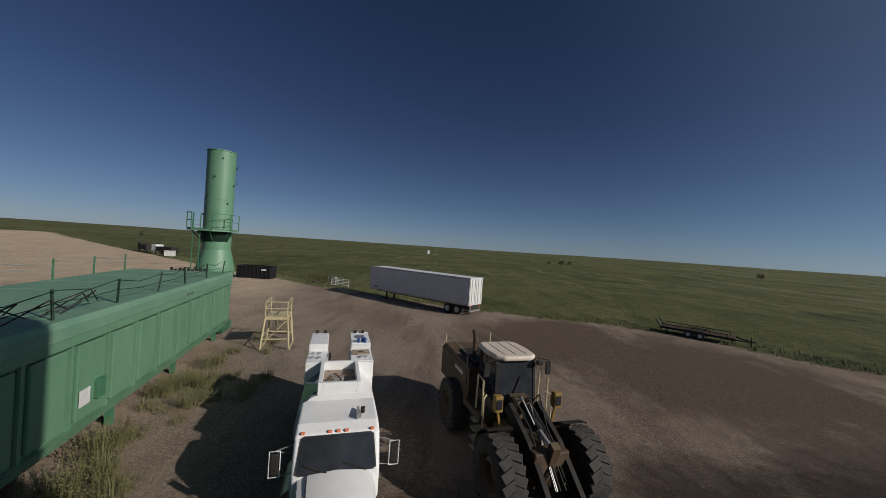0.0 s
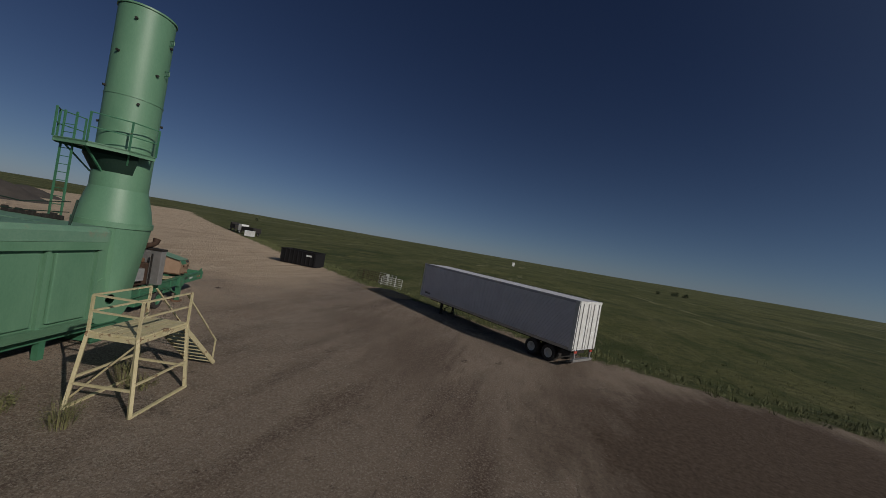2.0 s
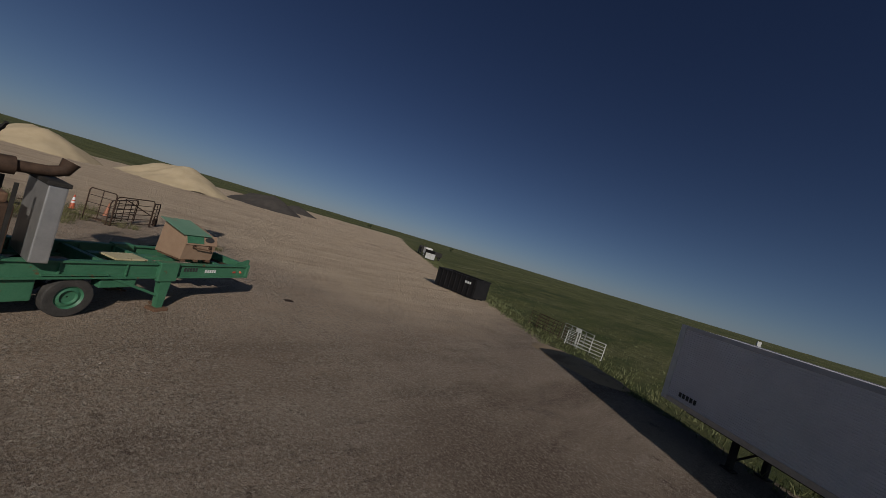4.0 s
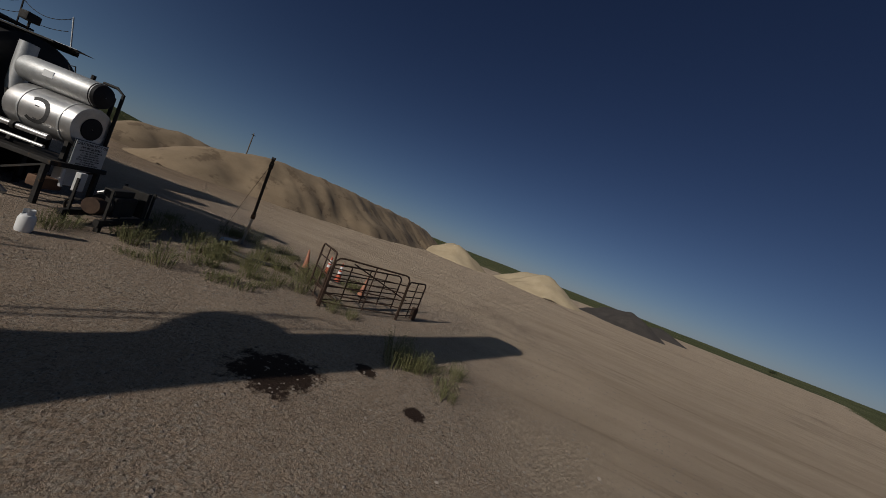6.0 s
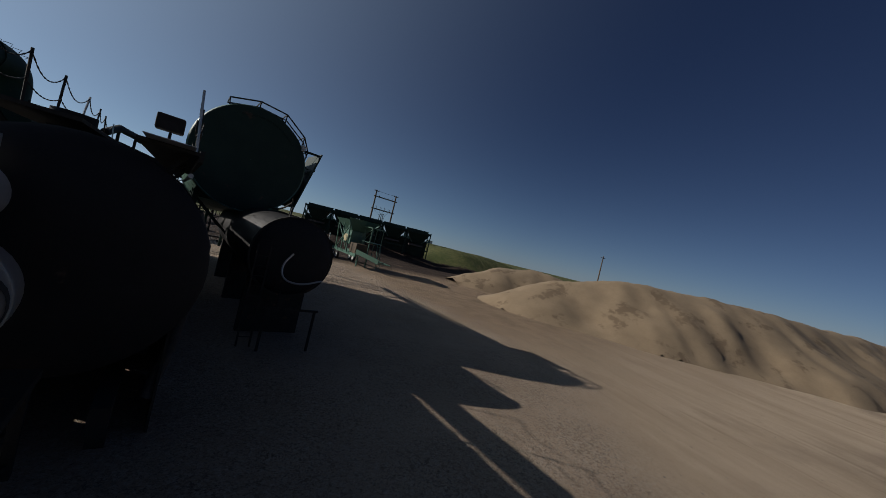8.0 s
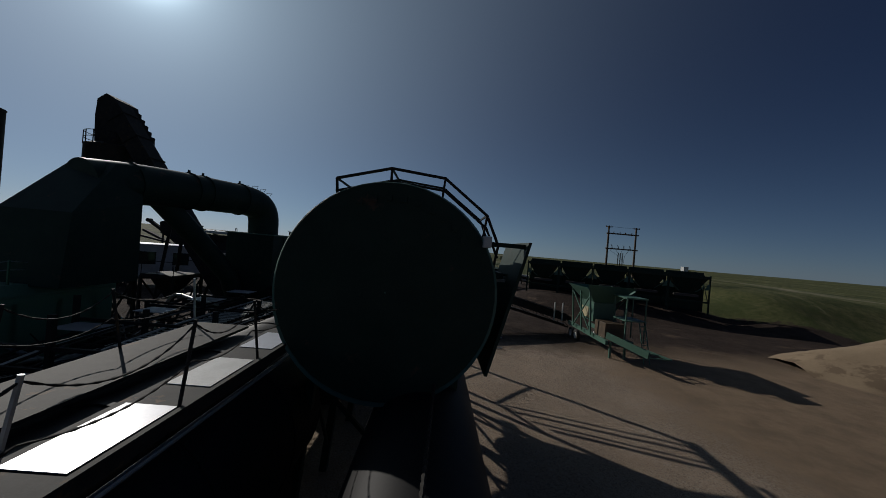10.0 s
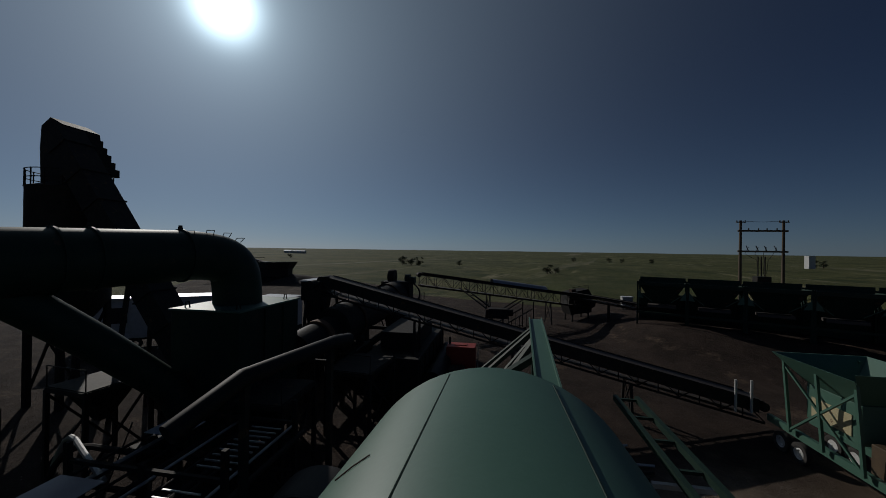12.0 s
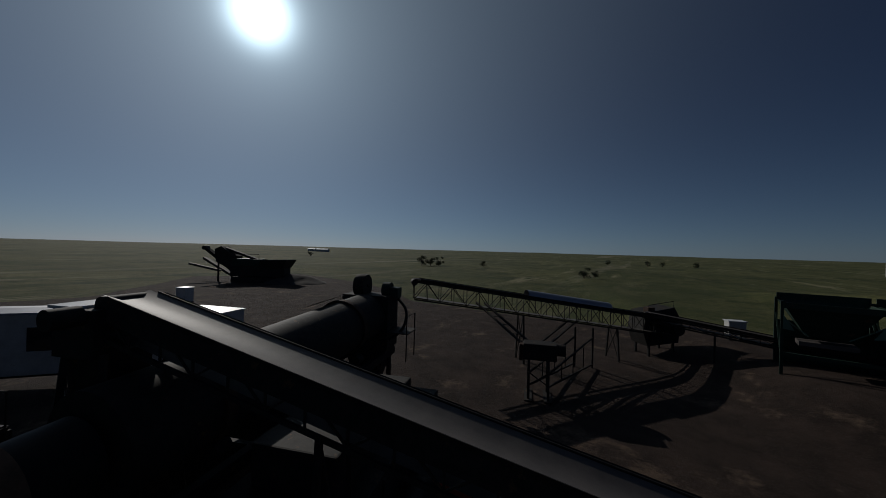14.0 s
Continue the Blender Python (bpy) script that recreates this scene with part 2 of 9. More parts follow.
def ground_material():
    """Gravel yard and prairie grass, told apart by the sheet's yard mask with a ragged border."""
    m = bpy.data.materials.new("yard_and_prairie")
    m.use_nodes = True
    n, l = m.node_tree.nodes, m.node_tree.links
    p = n["Principled BSDF"]
    co = n.new("ShaderNodeTexCoord")

    def noise_at(scale, detail=6, rough=0.65, stretch=None, turn=0.0):
        t = n.new("ShaderNodeTexNoise")
        t.inputs["Scale"].default_value, t.inputs["Detail"].default_value, t.inputs["Roughness"].default_value = scale, detail, rough
        if stretch:
            mp = n.new("ShaderNodeMapping")
            mp.inputs["Scale"].default_value, mp.inputs["Rotation"].default_value = stretch, (0, 0, turn)
            l.new(co.outputs["Object"], mp.inputs[0])
            l.new(mp.outputs[0], t.inputs["Vector"])
        else:
            l.new(co.outputs["Object"], t.inputs["Vector"])
        return t.outputs[0]

    def span(v, lo, hi):
        r = n.new("ShaderNodeMapRange")
        r.inputs[1].default_value, r.inputs[2].default_value = lo, hi
        l.new(v, r.inputs[0])
        return r.outputs[0]

    def blend(f, a, b):
        x = n.new("ShaderNodeMix")
        x.data_type = "RGBA"
        l.new(f, x.inputs[0])
        for s, v in ((6, a), (7, b)):
            if isinstance(v, tuple):
                x.inputs[s].default_value = (*v, 1)
            else:
                l.new(v, x.inputs[s])
        return x.outputs[2]

    dirt = blend(span(noise_at(0.11), 0.35, 0.68), (0.176, 0.131, 0.1), (0.287, 0.226, 0.176))
    dirt = blend(span(noise_at(0.35, 5, 0.6, (1.0, 0.16, 1.0), radians(48)), 0.50, 0.62), dirt, (0.123, 0.0861, 0.0656))
    dirt = blend(span(noise_at(0.22, 7, 0.7, (1.0, 0.3, 1.0), radians(30)), 0.58, 0.72), dirt, (0.303, 0.254, 0.213))
    dirt = blend(span(noise_at(0.9, 8, 0.7), 0.60, 0.68), dirt, (0.0861, 0.059, 0.0435))
    dirt = blend(span(noise_at(0.16, 9, 0.72), 0.58, 0.66), dirt, (0.0943, 0.0697, 0.0558))
    dirt = blend(span(noise_at(2.6, 7, 0.8, (1.0, 0.12, 1.0), radians(62)), 0.58, 0.70), dirt, (0.111, 0.082, 0.0656))
    dirt = blend(span(noise_at(0.16, 4, 0.5, (1.0, 0.5, 1.0), radians(35)), 0.52, 0.68), dirt, (0.125, 0.088, 0.066))
    dirt = blend(span(noise_at(0.5, 5, 0.6, (1.0, 0.35, 1.0), radians(20)), 0.55, 0.72), dirt, (0.115, 0.08, 0.058))
    # the sandy haul road to the west
    side = n.new("ShaderNodeVectorMath")
    side.operation = "DOT_PRODUCT"
    side.inputs[1].default_value = (math.cos(radians(YAW)), math.sin(radians(YAW)), 0.0)
    l.new(co.outputs["Object"], side.inputs[0])
    sway = n.new("ShaderNodeMath")
    sway.operation = "MULTIPLY_ADD"
    l.new(noise_at(0.3, 6, 0.7), sway.inputs[0])
    sway.inputs[1].default_value = 8.0
    l.new(side.outputs["Value"], sway.inputs[2])
    sand = blend(span(noise_at(0.5, 7, 0.7, (1.0, 0.2, 1.0), radians(16)), 0.40, 0.66), (0.49, 0.385, 0.28), (0.385, 0.298, 0.212))
    sand = blend(span(noise_at(1.1, 8, 0.75, (1.0, 0.07, 1.0), radians(24)), 0.55, 0.68), sand, (0.27, 0.205, 0.145))
    sand = blend(span(noise_at(1.7, 7, 0.75), 0.62, 0.74), sand, (0.22, 0.165, 0.115))
    sand = blend(span(noise_at(0.09, 7, 0.7), 0.55, 0.70), sand, (0.28, 0.215, 0.16))
    # shade and backlight put into the dirt's colour round drum and cold feed
    ahead = n.new("ShaderNodeVectorMath")
    ahead.operation = "DOT_PRODUCT"
    ahead.inputs[1].default_value = (-math.sin(radians(YAW)), math.cos(radians(YAW)), 0.0)
    l.new(co.outputs["Object"], ahead.inputs[0])
    stray = n.new("ShaderNodeMath")
    stray.operation = "MULTIPLY_ADD"
    l.new(noise_at(0.3, 7, 0.7), stray.inputs[0])
    stray.inputs[1].default_value = 9.0
    l.new(ahead.outputs["Value"], stray.inputs[2])
    sand = blend(span(stray.outputs[0], 36.0, 22.0), sand, blend(span(noise_at(0.6, 7, 0.7), 0.4, 0.65), (0.285, 0.208, 0.14), (0.20, 0.146, 0.10)))
    # the haul road keeps clear of the gravelled plant pad
    pad = n.new("ShaderNodeMath")
    pad.operation = "MULTIPLY_ADD"
    l.new(span(stray.outputs[0], 41.5, 30.5), pad.inputs[0])
    pad.inputs[1].default_value = 11.0
    l.new(sway.outputs[0], pad.inputs[2])
    north = n.new("ShaderNodeMath")
    north.operation = "MULTIPLY"
    l.new(span(stray.outputs[0], 48.0, 52.5), north.inputs[0])
    l.new(span(sway.outputs[0], 1.0, -9.0), north.inputs[1])
    road = n.new("ShaderNodeMath")
    road.operation = "MAXIMUM"
    l.new(span(pad.outputs[0], -26.0, -29.5), road.inputs[0])
    l.new(north.outputs[0], road.inputs[1])
    dirt = blend(span(sway.outputs[0], 0.5, -5.5), dirt, blend(span(noise_at(0.25, 7, 0.7), 0.40, 0.64), (0.385, 0.29, 0.212), (0.28, 0.207, 0.149)))
    east = n.new("ShaderNodeMath")
    east.operation = "MULTIPLY"
    l.new(span(sway.outputs[0], -24.0, -20.0), east.inputs[0])
    l.new(span(stray.outputs[0], 15.0, 11.0), east.inputs[1])
    black = n.new("ShaderNodeMath")
    black.operation = "MAXIMUM"
    l.new(east.outputs[0], black.inputs[0])
    l.new(span(stray.outputs[0], 2.0, -5.0), black.inputs[1])
    shaded_dirt = blend(span(noise_at(0.4, 8, 0.7), 0.40, 0.66), (0.0279, 0.0197, 0.0156), (0.0574, 0.0394, 0.0312))
    shaded_dirt = blend(span(noise_at(0.21, 9, 0.75), 0.56, 0.66), shaded_dirt, (0.123, 0.0861, 0.0615))
    dirt = blend(black.outputs[0], dirt, shaded_dirt)
    stone = blend(black.outputs[0], (0.41, 0.355, 0.29), (0.107, 0.09, 0.078))
    speck = blend(span(noise_at(14, 3, 0.8), 0.50, 0.74), dirt, stone)
    speck = blend(span(noise_at(19, 3, 0.8), 0.56, 0.74), speck, (0.0492, 0.0369, 0.0303))
    speck = blend(span(noise_at(5.5, 5, 0.8), 0.63, 0.80), speck, (0.082, 0.0615, 0.0492))
    # single stones, thick on the pad and thin elsewhere
    thick = n.new("ShaderNodeMath")
    thick.operation = "MULTIPLY"
    l.new(span(noise_at(0.4, 6, 0.75), 0.36, 0.62), thick.inputs[0])
    l.new(span(sway.outputs[0], 9.0, -3.0), thick.inputs[1])
    strew = span(thick.outputs[0], -0.22, 1.0)
    for cells, pale, dark in ((17.0, 0.66, 0.30), (38.0, 0.62, 0.34)):
        vor = n.new("ShaderNodeTexVoronoi")
        vor.inputs["Scale"].default_value = cells
        l.new(co.outputs["Object"], vor.inputs["Vector"])
        tone = n.new("ShaderNodeSeparateColor")
        l.new(vor.outputs["Color"], tone.inputs[0])
        strewn = n.new("ShaderNodeMath")
        strewn.operation = "MULTIPLY"
        l.new(strew, strewn.inputs[0])
        l.new(span(tone.outputs[0], pale, 1.1), strewn.inputs[1])
        speck = blend(strewn.outputs[0], speck, stone)
        gaps = n.new("ShaderNodeMath")
        gaps.operation = "MULTIPLY"
        l.new(strew, gaps.inputs[0])
        l.new(span(tone.outputs[1], dark, -0.2), gaps.inputs[1])
        speck = blend(gaps.outputs[0], speck, (0.06, 0.046, 0.038))
    sand = blend(span(noise_at(24, 3, 0.8), 0.56, 0.76), sand, (0.20, 0.155, 0.115))
    speck = blend(road.outputs[0], speck, sand)
    shaded_gravel = blend(span(noise_at(14, 3, 0.8), 0.56, 0.76), shaded_dirt, (0.105, 0.09, 0.078))
    speck = blend(black.outputs[0], speck, shaded_gravel)
    rag, damp = noise_at(2.2, 9, 0.8), noise_at(0.25, 8, 0.75, (1.0, 0.5, 1.0), radians(40))
    for v, u, rad in ((-19.0, 39.6, 0.8), (-20.4, 41.2, 0.3), (-19.2, 42.4, 0.24), (-10.8, 41.3, 0.2)):
        x, y = to_world(v, u)
        off = n.new("ShaderNodeVectorMath")
        off.operation = "DISTANCE"
        off.inputs[1].default_value = (x, y, 0.0)
        l.new(co.outputs["Object"], off.inputs[0])
        sp = n.new("ShaderNodeMath")
        sp.operation = "MULTIPLY_ADD"
        l.new(rag, sp.inputs[0])
        sp.inputs[1].default_value = 2.6 * rad
        l.new(off.outputs["Value"], sp.inputs[2])
        speck = blend(span(sp.outputs[0], 2.42 * rad, 2.18 * rad), speck, (0.041, 0.0254, 0.018))
    for v, u, rad in ((24, 17, 10.0), (16, 25, 7.0), (21, 28, 6.0)):
        x, y = to_world(v, u)
        off = n.new("ShaderNodeVectorMath")
        off.operation = "DISTANCE"
        off.inputs[1].default_value = (x, y, 0.0)
        l.new(co.outputs["Object"], off.inputs[0])
        sp = n.new("ShaderNodeMath")
        sp.operation = "MULTIPLY_ADD"
        l.new(damp, sp.inputs[0])
        sp.inputs[1].default_value = 1.7 * rad
        l.new(off.outputs["Value"], sp.inputs[2])
        soil = blend(span(noise_at(6, 5, 0.75), 0.4, 0.65), (0.078, 0.056, 0.041), (0.145, 0.108, 0.08))
        speck = blend(span(sp.outputs[0], 2.0 * rad, 1.55 * rad), speck, soil)
    grass = blend(span(noise_at(0.012, 8, 0.7), 0.38, 0.62), (0.07, 0.078, 0.03), (0.155, 0.148, 0.06))
    grass = blend(span(noise_at(0.05, 8, 0.75, (1.0, 0.25, 1.0), radians(40)), 0.50, 0.70), grass, (0.194, 0.173, 0.09))
    grass = blend(span(noise_at(0.028, 9, 0.75), 0.52, 0.60), grass, (0.036, 0.0475, 0.0173))
    grass = blend(span(noise_at(1.6, 6, 0.75), 0.42, 0.72), grass, (0.0324, 0.0446, 0.0144))
    grass = blend(span(noise_at(0.02, 5, 0.6, (1.0, 0.06, 1.0), radians(38)), 0.60, 0.68), grass, (0.216, 0.194, 0.13))
    grass = blend(span(noise_at(0.18, 7, 0.75, (1.0, 0.4, 1.0), radians(50)), 0.46, 0.64), grass, (0.048, 0.062, 0.02))
    grass = blend(span(noise_at(0.075, 8, 0.75, (1.0, 0.12, 1.0), radians(44)), 0.58, 0.66), grass, (0.22, 0.20, 0.115))
    at = n.new("ShaderNodeAttribute")
    at.attribute_name = "yard"
    edge = n.new("ShaderNodeMath")
    edge.operation = "MULTIPLY_ADD"
    l.new(noise_at(0.7, 8, 0.75), edge.inputs[0])
    edge.inputs[1].default_value = 0.9
    l.new(at.outputs["Fac"], edge.inputs[2])
    sel = span(edge.outputs[0], 0.88, 1.02)
    l.new(blend(sel, grass, speck), p.inputs["Base Color"])
    p.inputs["Roughness"].default_value = 0.95
    p.inputs["Specular IOR Level"].default_value = 0.15
    bp = n.new("ShaderNodeBump")
    bp.inputs["Strength"].default_value, bp.inputs["Distance"].default_value = 1.0, 0.10
    rel = n.new("ShaderNodeMath")
    rel.operation = "ADD"
    l.new(noise_at(3.5, 8, 0.7), rel.inputs[0])
    l.new(noise_at(17, 4, 0.8), rel.inputs[1])
    l.new(rel.outputs[0], bp.inputs["Height"])
    l.new(bp.outputs[0], p.inputs["Normal"])
    return m


# ---- mesh helpers ----
def at(v, u, z=0.0, rz=0.0):
    x, y = to_world(v, u)
    return pose(x, y, z, 0, 0, YAW + rz)


class Geo:
    """Collects vertices and faces of one mesh."""

    def __init__(self):
        self.v, self.f = [], []

    def add(self, verts, faces):
        k = len(self.v)
        self.v += [tuple(p) for p in verts]
        self.f += [tuple(i + k for i in q) for q in faces]
        return self

    def box(self, x0, x1, y0, y1, z0, z1, c=0.0):
        c = min(c, 0.45 * min(abs(x1 - x0), abs(y1 - y0), abs(z1 - z0)))
        if c <= 0:
            p = [(x, y, z) for x in (x0, x1) for y in (y0, y1) for z in (z0, z1)]
            return self.add(p, [(0, 1, 3, 2), (4, 6, 7, 5), (0, 4, 5, 1), (2, 3, 7, 6), (0, 2, 6, 4), (1, 5, 7, 3)])
        bm = bmesh.new()
        bmesh.ops.create_cube(bm, size=1.0)
        for w in bm.verts:
            w.co = ((x0 + x1) / 2 + w.co.x * (x1 - x0), (y0 + y1) / 2 + w.co.y * (y1 - y0), (z0 + z1) / 2 + w.co.z * (z1 - z0))
        bmesh.ops.bevel(bm, geom=bm.edges[:], offset=c, segments=2, affect="EDGES", profile=0.6)
        bm.verts.index_update()
        self.add([w.co[:] for w in bm.verts], [[w.index for w in q.verts] for q in bm.faces])
        bm.free()
        return self

    def bar(self, a, b, w, h=None, up=(0, 0, 1)):
        """A square bar from a to b."""
        a, b, h = Vector(a), Vector(b), h or w
        d = (b - a).normalized()
        s = d.cross(Vector(up))
        s = d.cross(Vector((1, 0, 0))) if s.length < 1e-4 else s
        s.normalize()
        t = s.cross(d)
        p = [e + s * i * w / 2 + t * j * h / 2 for e in (a, b) for i, j in ((-1, -1), (1, -1), (1, 1), (-1, 1))]
        return self.add(p, [(3, 2, 1, 0), (4, 5, 6, 7), (0, 1, 5, 4), (1, 2, 6, 5), (2, 3, 7, 6), (3, 0, 4, 7)])

    def tube(self, pts, r, seg=8, caps=True):
        """A round tube along points; r one radius or one for each point."""
        pts = [Vector(p) for p in pts]
        rs = r if isinstance(r, (list, tuple)) else [r] * len(pts)
        k, n = len(self.v), len(pts)
        side = None
        for i, p in enumerate(pts):
            d = (pts[min(i + 1, n - 1)] - pts[max(i - 1, 0)]).normalized()
            if side is None:
                side = d.cross(Vector((0, 0, 1)))
                side = d.cross(Vector((1, 0, 0))) if side.length < 1e-3 else side
            side = (side - d * side.dot(d)).normalized()
            t = d.cross(side)
            self.v += [tuple(p + rs[i] * (math.cos(2 * math.pi * j / seg) * side + math.sin(2 * math.pi * j / seg) * t)) for j in range(seg)]
        for i in range(n - 1):
            for j in range(seg):
                a, b = k + i * seg + j, k + i * seg + (j + 1) % seg
                self.f.append((a, b, b + seg, a + seg))
        if caps:
            self.f.append(tuple(k + j for j in reversed(range(seg))))
            self.f.append(tuple(k + (n - 1) * seg + j for j in range(seg)))
        return self

    def extrude(self, profile, y0, y1, axis="y"):
        """A profile of (a, b) pairs drawn along an axis."""
        n, k = len(profile), len(self.v)
        for e in (y0, y1):
            for a, b in profile:
                self.v.append({"y": (a, e, b), "x": (e, a, b), "z": (a, b, e)}[axis])
        self.f += [tuple(k + i for i in range(n)), tuple(k + n + i for i in reversed(range(n)))]
        self.f += [(k + i, k + n + i, k + n + (i + 1) % n, k + (i + 1) % n) for i in range(n)]
        return self

    def lathe(self, prof, centre=(0, 0, 0), axis="z", seg=32, a0=0.0, a1=360.0):
        """Turns (radius, height) pairs about an axis."""
        full, k = abs(a1 - a0) > 359.9, len(self.v)
        m = seg if full else seg + 1
        for r, h in prof:
            for j in range(m):
                t = radians(a0 + (a1 - a0) * j / seg)
                x, y = r * math.cos(t), r * math.sin(t)
                q = {"z": (x, y, h), "y": (x, h, y), "x": (h, x, y)}[axis]
                self.v.append(tuple(c + e for c, e in zip(centre, q)))
        for i in range(len(prof) - 1):
            for j in range(seg):
                a, b = k + i * m + j, k + i * m + (j + 1) % m
                self.f.append((a, b, b + m, a + m))
        return self

    def turn(self, m, start=0):
        self.v[start:] = [tuple(m @ Vector(p)) for p in self.v[start:]]
        return self

    def mesh(self, name, material, smooth=False):
        me = bpy.data.meshes.new(name)
        me.from_pydata(self.v, [], self.f)
        bm = bmesh.new()
        bm.from_mesh(me)
        bmesh.ops.recalc_face_normals(bm, faces=bm.faces[:])
        if smooth:
            for q in bm.faces:
                q.smooth = True
            for e in bm.edges:
                e.smooth = len(e.link_faces) == 2 and e.calc_face_angle(0.0) < radians(38)
        bm.to_mesh(me)
        bm.free()
        me.materials.append(material)
        return me


def thing(name, m, label, category, group="", kind=""):
    ob = new(name)
    ob.empty_display_size = 0.3
    ob.matrix_world = m
    return tagged(ob, label, category, group, kind)


def solo(name, geo, material, m, label, category, group="", kind="", smooth=False):
    ob = new(name, geo.mesh(name, material, smooth))
    ob.matrix_world = m
    return tagged(ob, label, category, group, kind)


def part(name, geo, material, parent, label="", smooth=False):
    ob = new(name, geo.mesh(name, material, smooth))
    ob.parent = parent
    return tagged(ob, label)


def words(text, size, m, material, parent, name="lettering", label="", align="CENTER"):
    """Raised letters as a mesh part; m is local to the parent."""
    cu = bpy.data.curves.new(name, "FONT")
    cu.body, cu.size, cu.align_x, cu.align_y, cu.extrude = text, size, align, "CENTER", 0.003
    tmp = bpy.data.objects.new(name + "_curve", cu)
    scene.collection.objects.link(tmp)
    me = bpy.data.meshes.new_from_object(tmp.evaluated_get(bpy.context.evaluated_depsgraph_get()))
    bpy.data.objects.remove(tmp)
    me.materials.clear()
    me.materials.append(material)
    ob = new(name, me)
    ob.parent = parent
    ob.matrix_local = m
    return tagged(ob, label)


# ---- ground ----
YARD = [(-260, 230), (-180, 168), (-111, 117), (-70, 88.5), (-40, 67), (-27, 59), (-17, 52.5), (-9, 48.2), (4, 41.5), (11, 39.5), (18, 38), (24, 34.5), (30, 27), (48, 18),
        (72, 2), (60, -18), (57, -34), (88, -64), (76, -92), (48, -86), (28, -78), (12, -66), (-12, -64), (-32, -64), (-42, -52), (-50, -54), (-59.7, -45), (-71.6, -40), (-94.5, -33), (-132, -28), (-150, 10), (-190, 45), (-260, 110)]


def inside_by(x, y):
    """Metres by which a place lies inside the yard (negative outside)."""
    n, best, odd = len(YARD), 1e9, False
    for i in range(n):
        (ax, ay), (bx, by) = YARD[i], YARD[(i + 1) % n]
        dx, dy = bx - ax, by - ay
        t = max(0.0, min(1.0, ((x - ax) * dx + (y - ay) * dy) / (dx * dx + dy * dy)))
        best = min(best, math.hypot(x - ax - t * dx, y - ay - t * dy))
        if (ay > y) != (by > y) and x < ax + (y - ay) / (by - ay) * dx:
            odd = not odd
    return best if odd else -best


def smooth_step(a, b, x):
    t = max(0.0, min(1.0, (x - a) / (b - a)))
    return t * t * (3 - 2 * t)


def ground_height(x, y, ins=None):
    v, u = x * CY + y * SY, -x * SY + y * CY
    ins = inside_by(x, y) if ins is None else ins
    r = math.hypot(x + 20, y)
    h = 0.10 * noise.noise((x * 0.11, y * 0.11, 0)) + 0.04 * noise.noise((x * 0.45, y * 0.45, 3))
    h *= 1.0 if ins > 0 else 1.6
    h -= 0.35 * smooth_step(1, 6, -ins) * (1 - smooth_step(10, 40, -ins))
    # the bank that carries the cold-feed bins
    bank = smooth_step(-20, -31, u) * smooth_step(-39, -47, v) * (1 - smooth_step(-90, -110, v))
    h += 1.9 * bank * (1 - 0.55 * smooth_step(-60, -110, u))
    h += 3.2 * smooth_step(-70, -80, v) * smooth_step(-14, -26, u) * (1 - smooth_step(-100, -140, v)) * (1 - smooth_step(-60, -120, u))
    far = smooth_step(90, 1500, r)
    h += far * (5.5 + 5.0 * noise.noise((x * 0.0016, y * 0.0016, 7)))
    h += smooth_step(60, 240, r) * 0.9 * noise.noise((x * 0.012, y * 0.012, 11))
    return h


def spaced():
    near = [i * 0.95 - 118 for i in range(225)]
    out, step, e = [], 1.1, 0.0
    while e < 3900:
        step *= 1.085
        e += step
        out.append(e)
    return [near[0] - e for e in reversed(out)] + near + [near[-1] + e for e in out]


def build_ground():
    xs = [x - 8 for x in spaced()]
    ys = [y + 8 for y in spaced()]
    verts, mask = [], []
    for y in ys:
        for x in xs:
            ins = inside_by(x, y)
            verts.append((x, y, ground_height(x, y, ins)))
            mask.append(max(0.0, min(1.0, 0.5 + ins / 5.0)))
    nx = len(xs)
    faces = [(j * nx + i, j * nx + i + 1, (j + 1) * nx + i + 1, (j + 1) * nx + i) for j in range(len(ys) - 1) for i in range(nx - 1)]
    me = bpy.data.meshes.new("ground")
    me.from_pydata(verts, [], faces)
    me.attributes.new("yard", "FLOAT", "POINT").data.foreach_set("value", mask)
    me.polygons.foreach_set("use_smooth", [True] * len(me.polygons))
    me.materials.append(ground_material())
    tagged(new("ground", me), "dusty gravel yard running out into green prairie", "ground", kind="structure")


build_ground()


